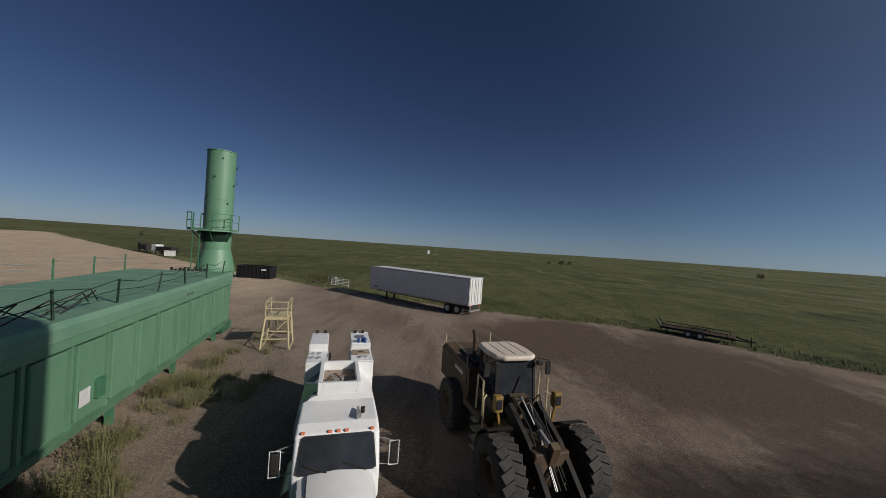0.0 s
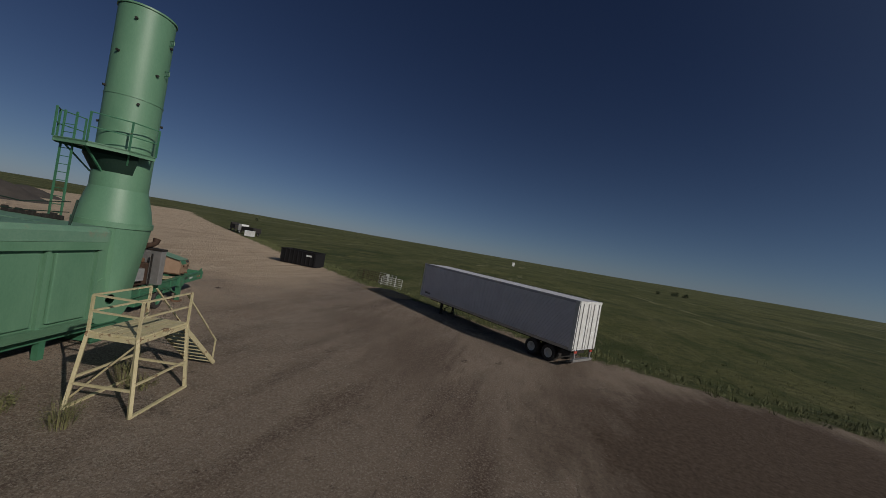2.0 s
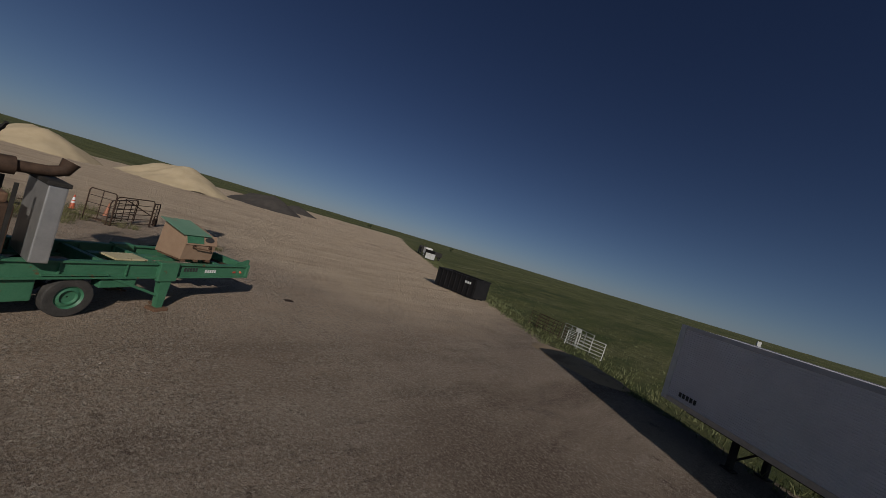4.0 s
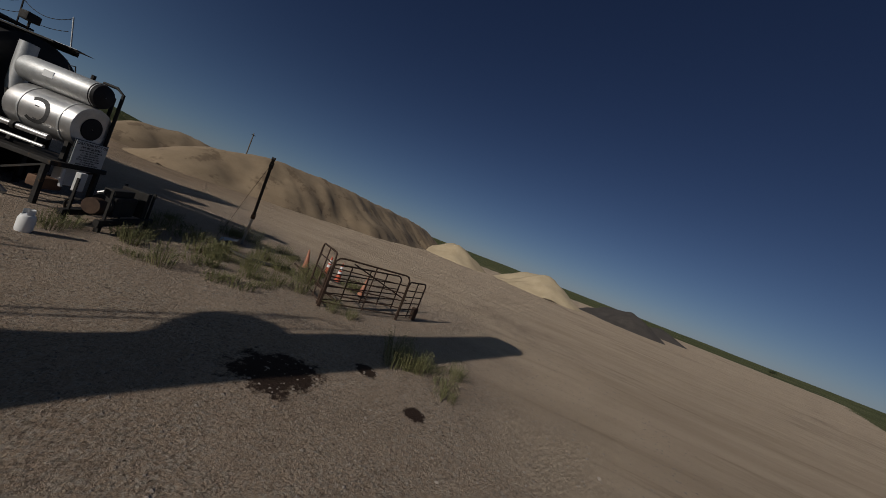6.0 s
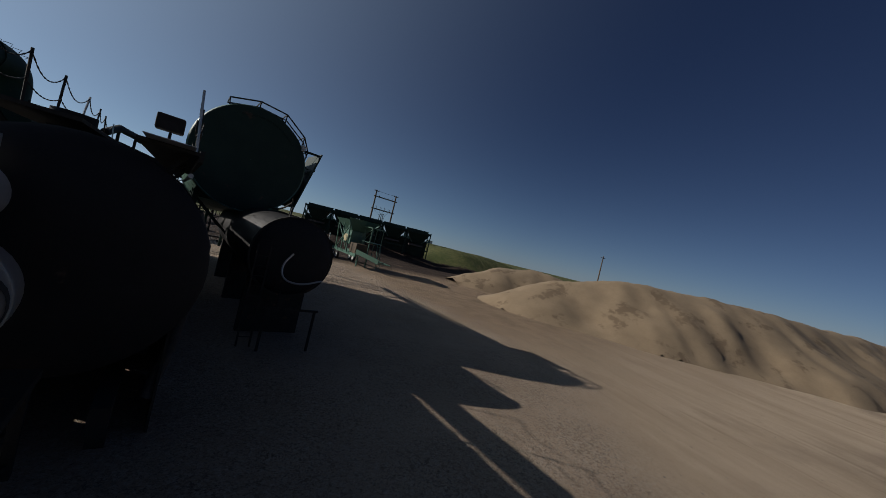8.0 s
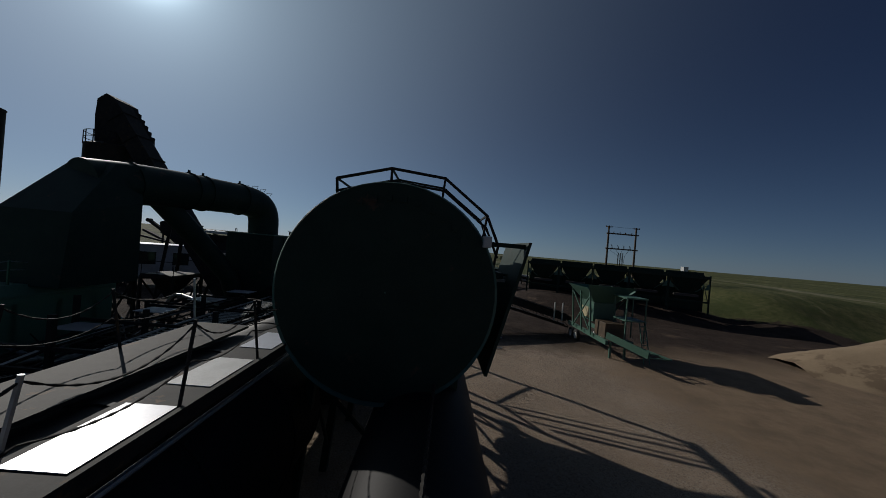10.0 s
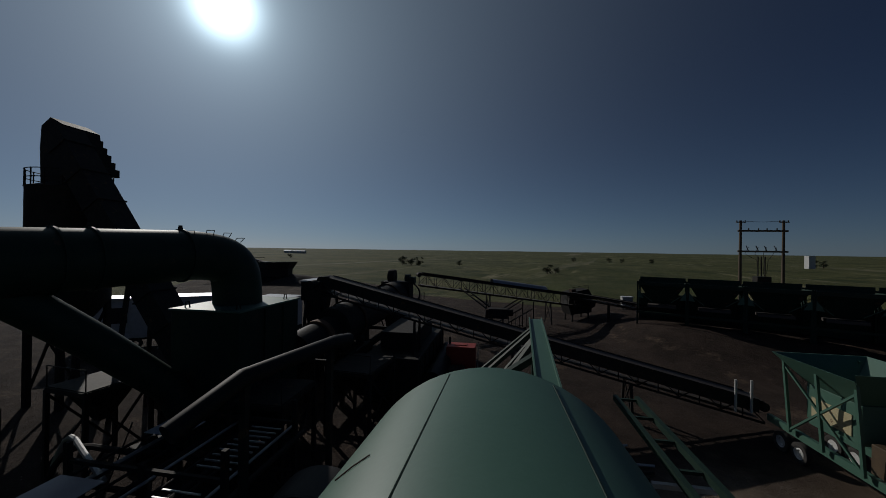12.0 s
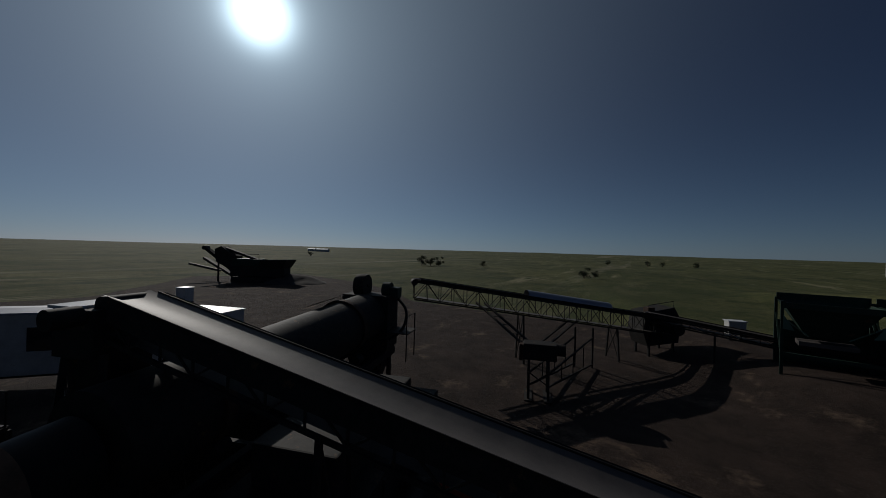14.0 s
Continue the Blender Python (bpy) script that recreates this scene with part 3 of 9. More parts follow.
def pile(name, peaks, material, label, slope=0.62, rough=0.5, cell=0.7):
    """A heap along a crest of (v, u, height), slumped and rutted."""
    w = [(*to_world(v, u), h) for v, u, h in peaks]
    reach = [(x, y, h / slope + 1.5) for x, y, h in w]
    x0, x1 = min(x - r for x, y, r in reach), max(x + r for x, y, r in reach)
    y0, y1 = min(y - r for x, y, r in reach), max(y + r for x, y, r in reach)
    nx, ny = int((x1 - x0) / cell) + 2, int((y1 - y0) / cell) + 2
    hs = {}
    for j in range(ny):
        for i in range(nx):
            x, y = x0 + i * cell, y0 + j * cell
            wob = 1.0 + 0.22 * noise.noise((x * 0.12, y * 0.12, 5))
            best, far, along, run = -9.0, 0.0, 0.0, 0.0
            for (px, py, ph), (qx, qy, qh) in zip(w, w[1:] or w):
                ex, ey = qx - px, qy - py
                t = max(0.0, min(1.0, ((x - px) * ex + (y - py) * ey) / (ex * ex + ey * ey + 1e-9)))
                d = math.hypot(x - px - t * ex, y - py - t * ey) * wob
                up = ph + (qh - ph) * t - slope * (math.sqrt(d * d + 2.0) - 1.4)
                if up > best:
                    best, far, along = up, d, run + t * math.hypot(ex, ey) + 0.6 * math.atan2(y - py - t * ey, x - px - t * ex)
                run += math.hypot(ex, ey)
            h = best + 0.35 * noise.noise((x * 0.2, y * 0.2, 21)) * min(1.0, max(best, 0.0))
            h += rough * (0.55 * noise.noise((x * 0.35, y * 0.35, 2)) + 0.22 * noise.noise((x * 1.1, y * 1.1, 9)))
            h -= 1.5 * rough * min(1.0, far / 4.0) * min(1.0, max(best, 0.0)) * max(0.0, 0.42 - abs(noise.noise((along * 0.5, far * 0.10, 4))) * 1.6)
            if h > -0.45:
                hs[i, j] = h
    ids, geo = {}, Geo()
    for (i, j), h in hs.items():
        ids[i, j] = len(geo.v)
        x, y = x0 + i * cell, y0 + j * cell
        geo.v.append((x, y, h + min(ground_height(x, y), 2.5) - 0.12))
    for (i, j) in hs:
        q = [(i, j), (i + 1, j), (i + 1, j + 1), (i, j + 1)]
        if all(k in ids for k in q):
            geo.f.append(tuple(ids[k] for k in q))
    ob = solo(name, geo, material, Matrix(), label, "stockpile", "stockpiles", smooth=False)
    ob.data.polygons.foreach_set("use_smooth", [True] * len(ob.data.polygons))
    return ob


pile("sand_stockpile", [(-61, 12, 4.2), (-65.5, 16.5, 5.6), (-72, 21.5, 6.0), (-79, 26.5, 6.1), (-92, 31.5, 5.9), (-108, 38, 5.6), (-124, 42, 5.2)], SAND,
     "long tan sand stockpile with slumped rutted flanks", 0.66)
pile("sand_stockpile", [(-68, -3, 4.0), (-72.5, -1, 4.7), (-76, 3, 4.2)], SAND, "rounded tan sand mound beside the haul road", 0.58)
pile("pale_sand_heap", [(-101, 52, 4.4), (-108, 51, 4.0)], SAND_LIGHT, "pale yellow sand heap beside the haul road", 0.6)
pile("pale_sand_heap", [(-95, 74, 5.2), (-101, 72, 4.4)], SAND_LIGHT, "pale yellow sand heap beside the haul road", 0.55)
pile("millings_heap", [(-96, 98, 4.3), (-101, 95.5, 3.4)], MILLINGS, "dark asphalt millings heap", 0.55)
pile("millings_heap", [(-122, 128, 3.2), (-128, 132, 2.8)], MILLINGS, "distant dark asphalt millings heap", 0.45)
pile("loose_gravel_ridge", [(-1.2, 53.6, 0.35), (0.5, 52.4, 0.5), (1.8, 51.4, 0.4)], SAND, "small pale gravel ridge at the yard's edge", 0.5, 0.25, 0.3)


# ---- baghouse and stack ----
def build_baghouse():
    U0, U1, V0, V1 = 5.0, 27.5, -13.0, -7.2
    ob = thing("baghouse", at(0, 0), "long faded green steel baghouse with ribbed sides on a skid", "baghouse")
    g = Geo().box(V0, V1 - 0.06, U0, U1, 0.95, 4.0)
    part("body", g, GREEN, ob)
    g = Geo()
    g.extrude([(V1 - 0.06, 4.0), (V1 + 0.12, 4.0), (V1 + 0.12, 4.34), (V1 - 0.02, 4.5), (V0 + 0.05, 4.5), (V0 - 0.12, 4.1), (V0 - 0.12, 4.0)], U0, U1 + 0.05)
    part("roof", g, GREEN_ROOF, ob, "weathered green roof deck")
    # ribs and panels of the sides
    n, pitch = 13, 1.65
    for side, s in ((V1, 1), (V0, -1)):
        for i in range(n + 1):
            y = U1 - 0.12 - pitch * i
            part("rib", Geo().box(side - 0.05, side + s * 0.05, y - 0.06, y + 0.06, 1.25, 3.70), GREEN, ob)
        if s > 0:
            for i in range(n):
                a, b = U1 - 0.12 - pitch * (i + 1) + 0.22, U1 - 0.12 - pitch * i - 0.22
                part("panel", Geo().box(side - 0.05, side + 0.06, a, b, 1.36, 3.62, 0.03), GREEN, ob)
        part("header", Geo().box(side - 0.05, side + s * 0.115, U0, U1, 3.72, 3.99), GREEN, ob)
        part("skirt", Geo().extrude([(side - 0.05, 1.25), (side + s * 0.12, 1.25), (side + s * 0.02, 0.95), (side - 0.05, 0.95)], U0, U1), GREEN, ob)
    for a, b in ((U1, 1), (U0, -1)):
        for x in (V0 + 0.3, V0 + 2.0, V0 + 3.7, V1 - 0.35):
            part("rib", Geo().box(x - 0.05, x + 0.05, a, a + b * 0.09, 1.0, 3.9), GREEN, ob)
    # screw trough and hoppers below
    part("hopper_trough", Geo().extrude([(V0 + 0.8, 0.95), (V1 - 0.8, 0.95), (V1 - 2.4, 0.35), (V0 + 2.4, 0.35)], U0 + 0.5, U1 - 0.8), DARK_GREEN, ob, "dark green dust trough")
    for s in (V0 + 0.5, V1 - 0.5):
        part("skid_beam", Geo().box(s - 0.12, s + 0.12, U0, U1 + 0.4, 0.62, 0.95), GREEN_FRAME, ob)
        for y in (5.6, 10.5, 15.5, 20.5, 26.4):
            part("leg", Geo().box(s - 0.1, s + 0.1, y - 0.1, y + 0.1, -0.05, 0.62), GREEN_FRAME, ob)
    # roof rails with fallen and standing posts
    for i in range(8):
        y = U0 + 1.5 + i * 2.85
        lean = 0.12 * math.sin(i * 2.1)
        part("rail_post", Geo().bar((V1 - 0.25, y, 4.3), (V1 - 0.25 + lean, y + 0.06, 5.35), 0.055), DARK_GREEN, ob)
        part("rail_post", Geo().bar((V0 + 0.2, y, 4.4), (V0 + 0.2, y, 5.5), 0.06), GREEN_FRAME, ob)
    for z, dip in ((4.95, 0.06), (5.3, 0.16)):
        pts = [(V1 - 0.25 + 0.05 * math.sin(k * 1.7), U0 + 1.5 + k * 1.425, z - dip * (k % 2) - 0.05 * math.sin(k)) for k in range(15)]
        part("rail", Geo().tube(pts, 0.015, 5), DARK_GREEN, ob)
        pts = [(V0 + 0.2, U0 + 1.5 + k * 1.425, z + 0.15 - dip * 1.2 * (k % 2)) for k in range(15)]
        part("rail", Geo().tube(pts, 0.018, 5), GALV, ob)
    for i in range(8):
        y = U0 + 2 + i * 2.7
        part("roof_seam", Geo().box(V0 + 0.3, V1 - 0.5, y - 0.04, y + 0.04, 4.48, 4.515), GREEN_ROOF, ob)
    # fallen rail lengths on the near roof
    r = random.Random(4)
    for i in range(8):
        y = 8.5 + r.random() * 5
        part("bent_rail", Geo().tube([(V1 - 0.4 - r.random(), y, 4.58), (V1 - 0.2, y + 0.9, 4.95 + 0.3 * r.random()), (V1 - 0.5 - r.random(), y + 2.2, 4.62)], 0.02, 5), BLACK_STEEL, ob)
    # small notice on the side
    part("notice", Geo().box(V1 + 0.09, V1 + 0.11, 12.8, 13.25, 1.75, 2.25), WHITE_DULL, ob, "small white notice")
    part("switch_box", Geo().box(V1 + 0.02, V1 + 0.2, 13.5, 13.85, 1.75, 2.35, 0.02), GREEN_FRAME, ob)
    g = Geo()
    for i, (a, b) in enumerate(((0, .22), (.3, .42), (.5, .72))):
        g.box(V1 + 0.121, V1 + 0.127, 20.0 + a, 20.0 + b, 4.02, 4.10)
    part("faded_lettering", g, INK, ob)


def build_stack():
    cv, cu = -8.8, 29.6
    ob = thing("exhaust_stack", at(cv, cu), "tall faded green steel exhaust stack with a ladder platform", "stack")
    prof = [(0.93, 5.9), (0.93, 13.15), (0.97, 13.15), (0.97, 13.22), (0.86, 13.22), (0.86, 6.2)]
    part("shaft", Geo().lathe(prof, seg=40), GREEN, ob, smooth=True)
    part("shaft_seam", Geo().lathe([(0.935, 9.6), (0.95, 9.6), (0.95, 9.66), (0.935, 9.66)], seg=40), GREEN, ob, smooth=True)
    part("cone", Geo().lathe([(1.22, 4.62), (1.12, 5.2), (0.93, 5.95)], seg=40), GREEN, ob, smooth=True)
    part("band", Geo().lathe([(1.24, 4.42), (1.27, 4.42), (1.27, 4.64), (1.2, 4.64)], seg=40), GREEN, ob, smooth=True)
    # square transition from the fan to the round base
    g = Geo()
    n, k = 32, 0
    low = []
    for j in range(n):
        t = 2 * math.pi * j / n
        c, s = math.cos(t), math.sin(t)
        m = max(abs(c), abs(s))
        low.append((0.45 + 0.55 * c / m, -0.35 + 0.55 * s / m, 1.9))
    g.add([(1.22 * math.cos(2 * math.pi * j / n), 1.22 * math.sin(2 * math.pi * j / n), 4.45) for j in range(n)] + low,
          [(j, (j + 1) % n, n + (j + 1) % n, n + j) for j in range(n)])
    part("transition", g, GREEN, ob, smooth=True)
    part("fan_housing", Geo().lathe([(0.2, -0.55), (1.0, -0.55), (1.05, 0), (1.0, 0.55), (0.2, 0.55)], (0.3, -0.6, 1.55), "x", 28), GREEN, ob, smooth=True)
    part("fan_base", Geo().box(-0.8, 1.2, -1.5, 0.4, 0.1, 0.62, 0.03), GREEN_FRAME, ob)
    part("fan_leg", Geo().box(-0.7, -0.5, -1.4, 0.3, -0.05, 0.12), GREEN_FRAME, ob)
    part("fan_leg", Geo().box(0.9, 1.1, -1.4, 0.3, -0.05, 0.12), GREEN_FRAME, ob)
    part("inlet_duct", Geo().box(-1.0, 0.8, -2.1, -0.6, 1.7, 4.3, 0.03), GREEN, ob)
    # half-round sampling platform
    z = 7.45
    plan = [(-1.55, -1.2), (-1.1, -1.75), (0.2, -1.85), (1.15, -1.2), (1.45, -0.3), (0.9, -0.1), (-0.9, 0.1), (-1.55, -0.2)]
    part("platform", Geo().extrude(plan, z - 0.06, z, "z"), GREEN, ob)
    part("platform_edge", Geo().add([p for a, b in plan for p in ((a, b, z - 0.16), (a, b, z + 0.02))],
         [(2 * i, 2 * ((i + 1) % 8), 2 * ((i + 1) % 8) + 1, 2 * i + 1) for i in range(8)]), GREEN, ob)
    part("gusset", Geo().lathe([(0.93, 6.55), (1.25, 7.15), (1.2, 7.38), (0.93, 7.38)], seg=24, a0=180, a1=330), DARK_GREEN, ob)
    for a, b in plan[:5] + plan[7:]:
        part("platform_post", Geo().bar((a, b, z), (a, b, z + 1.1), 0.05), GREEN_FRAME, ob)
    ring = [plan[7]] + plan[:5]
    for h in (0.55, 1.08):
        for (a, b), (c, d) in zip(ring, ring[1:]):
            if (a, b) != plan[1]:
                part("platform_rail", Geo().tube([(a, b, z + h), (c, d, z + h)], 0.022, 6), GREEN_FRAME, ob)
    for a, b in ((-1.3, -1.2), (1.0, -1.0), (0.0, -1.7)):
        part("brace", Geo().bar((a, b, z - 0.1), (a * 0.55, b * 0.5, z - 1.0), 0.06), GREEN_FRAME, ob)
    # ladder up from the baghouse roof
    for x in (-1.05, -0.62):
        part("ladder_rail", Geo().bar((x, -1.5, 4.5), (x, -1.5, 8.5), 0.05), GREEN_FRAME, ob)
    for i in range(12):
        part("rung", Geo().tube([(-1.05, -1.5, 4.7 + i * 0.3), (-0.62, -1.5, 4.7 + i * 0.3)], 0.014, 5), GREEN_FRAME, ob)
    # lifting lugs and sample ports
    r = random.Random(2)
    for i in range(11):
        t, h = radians(-150 + 27 * i % 300), 8.5 + (i * 1.37) % 4.6
        c, s = math.cos(t), math.sin(t)
        part("port", Geo().tube([(0.9 * c, 0.9 * s, h), (1.02 * c, 1.02 * s, h)], 0.05, 8), BLACK_STEEL, ob)
    for h in (12.2, 10.9):
        part("lifting_hook", Geo().tube([(0.93, 0.1, h), (1.12, 0.1, h + 0.05), (1.12, 0.1, h + 0.2), (0.95, 0.1, h + 0.22)], 0.02, 5), GREEN_FRAME, ob)
    for i in range(9):
        part("roof_rubble", Geo().box(-2.0 + i * 0.24, -1.84 + i * 0.24, -2.25 + 0.1 * r.random(), -2.05, 4.5, 4.6 + 0.12 * r.random(), 0.02), BLACK_STEEL, ob)


build_baghouse()
build_stack()


# ---- work platform and engine trailer ----
def build_platform():
    ob = thing("work_platform", at(-3.6, 25.1, -0.02) @ Matrix.Diagonal((0.95, 0.95, 0.96, 1)), "chipped pale yellow steel work platform with steps", "work platform")
    z, x0, x1, y0, y1 = 2.2, -0.68, 0.68, -1.0, 1.0
    for i in range(5):
        a = x0 + (x1 - x0) * i / 5
        part("deck_plank", Geo().box(a + 0.01, a + 0.262, y0, y1, z - 0.06, z, 0.008), YELLOW, ob)
    for x, dx in ((x0, -0.22), (x1, 0.22)):
        for y, dy in ((y0, -0.12), (y1, 0.05)):
            part("leg", Geo().bar((x, y, z - 0.05), (x + dx, y + dy, -0.05), 0.09), YELLOW, ob)
            part("rail_post", Geo().bar((x, y, z - 0.1), (x, y, z + 1.0), 0.06), YELLOW, ob)
        part("deck_beam", Geo().bar((x, y0, z - 0.12), (x, y1, z - 0.12), 0.07, 0.12), YELLOW, ob)
        part("skid", Geo().bar((x + dx, y0 - 0.15, 0.05), (x + dx, y1 + 0.1, 0.05), 0.08), YELLOW, ob)
        part("cross_bar", Geo().bar((x + dx * 0.6, y0, 0.9), (x + dx * 0.6, y1, 0.9), 0.06), YELLOW, ob)
        for h in (0.55, 1.0):
            part("rail", Geo().bar((x, y0, z + h), (x, y1, z + h), 0.05), YELLOW, ob)
    for h in (0.55, 1.0):
        part("rail", Geo().bar((x0, y0, z + h), (x1, y0, z + h), 0.05), YELLOW, ob)
    for y, d in ((y0, -0.08), (y1, 0.03)):
        part("cross_bar", Geo().bar((x0 - 0.15, y + d, 0.75), (x1 + 0.15, y + d, 0.75), 0.06), YELLOW, ob)
        part("deck_beam", Geo().bar((x0, y, z - 0.12), (x1, y, z - 0.12), 0.06, 0.12), YELLOW, ob)
    part("diagonal", Geo().bar((x0 - 0.2, y0, 0.3), (x1, y0, z - 0.2), 0.045), YELLOW, ob)
    for x in (-0.5, 0.5):
        part("stringer", Geo().bar((x, y1, z - 0.1), (x, y1 + 2.3, 0.02), 0.05, 0.16), YELLOW, ob)
        part("hand_rail", Geo().bar((x, y1, z + 0.95), (x, y1 + 2.2, 0.95), 0.045), YELLOW, ob)
        part("rail_post", Geo().bar((x, y1 + 2.15, 0.1), (x, y1 + 2.15, 0.98), 0.045), YELLOW, ob)
    for i in range(9):
        k = (i + 1) / 10
        part("tread", Geo().box(-0.5, 0.5, y1 + 2.3 * k - 0.12, y1 + 2.3 * k + 0.12, (z - 0.1) * (1 - k) - 0.02, (z - 0.1) * (1 - k) + 0.02), YELLOW, ob)


def wheel(parent, x, y, z, r, w, tyre_seg=28, rim=WHITE_DULL, name="wheel", lug=False):
    """A wheel about the x axis, with tyre and rim."""
    e = w / 2
    prof = [(r * 0.58, -e * 0.9), (r * 0.80, -e), (r * 0.95, -e * 0.92), (r, -e * 0.7), (r, e * 0.7), (r * 0.95, e * 0.92), (r * 0.80, e), (r * 0.58, e * 0.9)]
    tyre = part(name, Geo().lathe(prof, (x, y, z), "x", tyre_seg), RUBBER, parent, "worn black tyre", smooth=True)
    s = 1 if x >= 0 else -1
    part("rim", Geo().lathe([(0.02, s * e * 0.25), (r * 0.3, s * e * 0.3), (r * 0.36, s * e * 0.75), (r * 0.5, s * e * 0.5), (r * 0.58, s * e * 0.88), (r * 0.58, -s * e * 0.8), (0.02, -s * e * 0.8)], (x, y, z), "x", 24), rim, tyre, smooth=True)
    if lug:
        for k in range(22):
            for side in (-1, 1):
                t = 2 * math.pi * (k + 0.5 * (side > 0)) / 22
                g = Geo().box(-0.02, w * 0.47, -0.13, 0.11, -0.06, 0.06, 0.015)
                if side < 0:
                    g.v = [(-a, b, c) for a, b, c in g.v]
                m = Matrix.Translation((x, y, z)) @ Matrix.Rotation(t, 4, "X") @ Matrix.Translation((0, 0, r)) @ Matrix.Rotation(radians(24 * side), 4, "Z")
                part("tread_lug", g.turn(m), RUBBER, tyre)
    return tyre


def build_engine_trailer():
    ob = thing("engine_trailer", at(-10.6, 33.3, 0, 12), "green steel trailer carrying a rusty diesel engine", "trailer")
    lo, hi = 1.02, 1.44
    for x in (-1.05, 1.05):
        g = Geo().box(x - 0.02, x + 0.02, -4.5, 5.45, lo, hi)
        g.box(x - 0.09, x + 0.09, -4.5, 5.45, hi - 0.03, hi + 0.02).box(x - 0.09, x + 0.09, -4.5, 5.45, lo - 0.02, lo + 0.03)
        part("frame_rail", g, GREEN_FRAME, ob)
        for y in (-3.0, -1.5, 0.0, 1.4):
            part("web_stiffener", Geo().box(x - 0.07, x + 0.07, y - 0.015, y + 0.015, lo + 0.03, hi - 0.03), GREEN_FRAME, ob)
    for y in (-4.4, -2.6, -0.8, 1.0, 2.3, 4.5):
        part("cross_member", Geo().box(-1.05, 1.05, y - 0.06, y + 0.06, lo + 0.06, hi - 0.04), GREEN_FRAME, ob)
    part("end_beam", Geo().box(-1.14, 1.14, 5.40, 5.52, lo - 0.02, hi + 0.05, 0.01), GREEN_FRAME, ob)
    # nose lies in shade, which is put into the floor's dark rust colour
    part("nose_floor", Geo().box(-1.0, 1.0, 4.2, 5.4, 1.22, 1.25), RUST_DARK, ob)
    for x in (-1.06, 1.06):
        s = 1 if x > 0 else -1
        part("corner_gusset", Geo().extrude([(4.75, hi + 0.02), (5.48, hi + 0.02), (5.48, hi + 0.24), (5.38, hi + 0.24)], x - 0.02, x + 0.02, "x"), GREEN_FRAME, ob)
        part("leg_bracket", Geo().box(x - 0.15, x + 0.15, 2.2, 2.75, lo - 0.1, hi + 0.06, 0.02), GREEN_FRAME, ob)
        part("leg", Geo().extrude([(2.32, 1.0), (2.66, 1.0), (2.58, 0.08), (2.42, 0.08)], x - 0.1, x + 0.1, "x"), GREEN_FRAME, ob)
        part("foot", Geo().box(x - 0.2, x + 0.2, 2.3, 2.72, -0.03, 0.08, 0.015), RUST, ob)
        part("foot_arm", Geo().bar((x - s * 0.5, 2.62, 0.05), (x + s * 0.05, 2.55, 0.05), 0.06), RUST, ob)
        part("leg_brace", Geo().bar((x, 1.1, lo), (x, 2.4, 0.45), 0.07), GREEN_FRAME, ob)
    part("leg_brace", Geo().bar((-1, 2.5, 0.3), (1, 2.5, 1.0), 0.06), GREEN_FRAME, ob)
    for x in (-0.95, 0.95):
        wheel(ob, x, 0.35, 0.5, 0.5, 0.28, rim=GREEN_FRAME)
        part("mudguard", Geo().box(x - 0.2, x + 0.2, -0.3, 1.0, 1.08, 1.12), GREEN_FRAME, ob)
    part("axle", Geo().tube([(-0.95, 0.35, 0.5), (0.95, 0.35, 0.5)], 0.07, 8), BLACK_STEEL, ob)
    part("side_tank", Geo().box(0.45, 1.02, -1.6, -0.3, 0.45, 1.0, 0.03), GREEN_FRAME, ob)
    part("side_tank", Geo().box(0.7, 1.05, 0.9, 1.75, 0.72, 0.98, 0.03), GREEN_FRAME, ob)
    part("pale_plate", Geo().box(0.2, 0.9, 1.2, 2.0, 1.45, 1.5, 0.01), YELLOW, ob, "pale yellow plate lying on the frame")
    part("drawbar_channel", Geo().bar((-0.25, 1.2, 1.32), (0.1, 4.3, 1.34), 0.3, 0.1), GREEN_FRAME, ob)
    part("valve", Geo().tube([(-0.6, 5.0, 1.3), (-0.6, 5.0, 1.6)], 0.07, 8).tube([(-0.75, 5.0, 1.55), (-0.4, 5.0, 1.58)], 0.05, 8), GREEN_FRAME, ob)
    part("marker_lamp", Geo().tube([(1.07, 5.18, 1.2), (1.1, 5.18, 1.2)], 0.045, 10), AMBER, ob, "amber marker lamp")
    part("marker_lamp", Geo().box(1.07, 1.1, 4.85, 4.97, 1.17, 1.23, 0.01), RED, ob, "red marker lamp")
    # tilted storage box behind the nose, its sloping lid propped
    y0, y1 = 3.05, 4.12
    box = part("storage_box", Geo().extrude([(0.72, 1.52), (0.80, 2.06), (0.68, 2.33), (-0.32, 2.58), (-0.45, 1.52)], y0, y1), TANBOX, ob, "sun-bleached brown and green storage box")
    part("lid", Geo().extrude([(0.83, 2.05), (0.82, 2.09), (0.70, 2.37), (0.67, 2.35)], y0 - 0.03, y1 + 0.03), TANBOX, box, "scuffed brown sloping lid")
    part("roof_sheet", Geo().extrude([(0.78, 2.35), (0.78, 2.375), (-0.4, 2.66), (-0.4, 2.635)], y0 - 0.14, y1 - 0.22), GREEN_ROOF, box, "faded green roof sheet")
    part("green_patch", Geo().extrude([(0.824, 2.10), (0.829, 2.105), (0.724, 2.345), (0.719, 2.34)], y0 + 0.02, y0 + 0.6), GREEN_FRAME, box, "patch of old green paint")
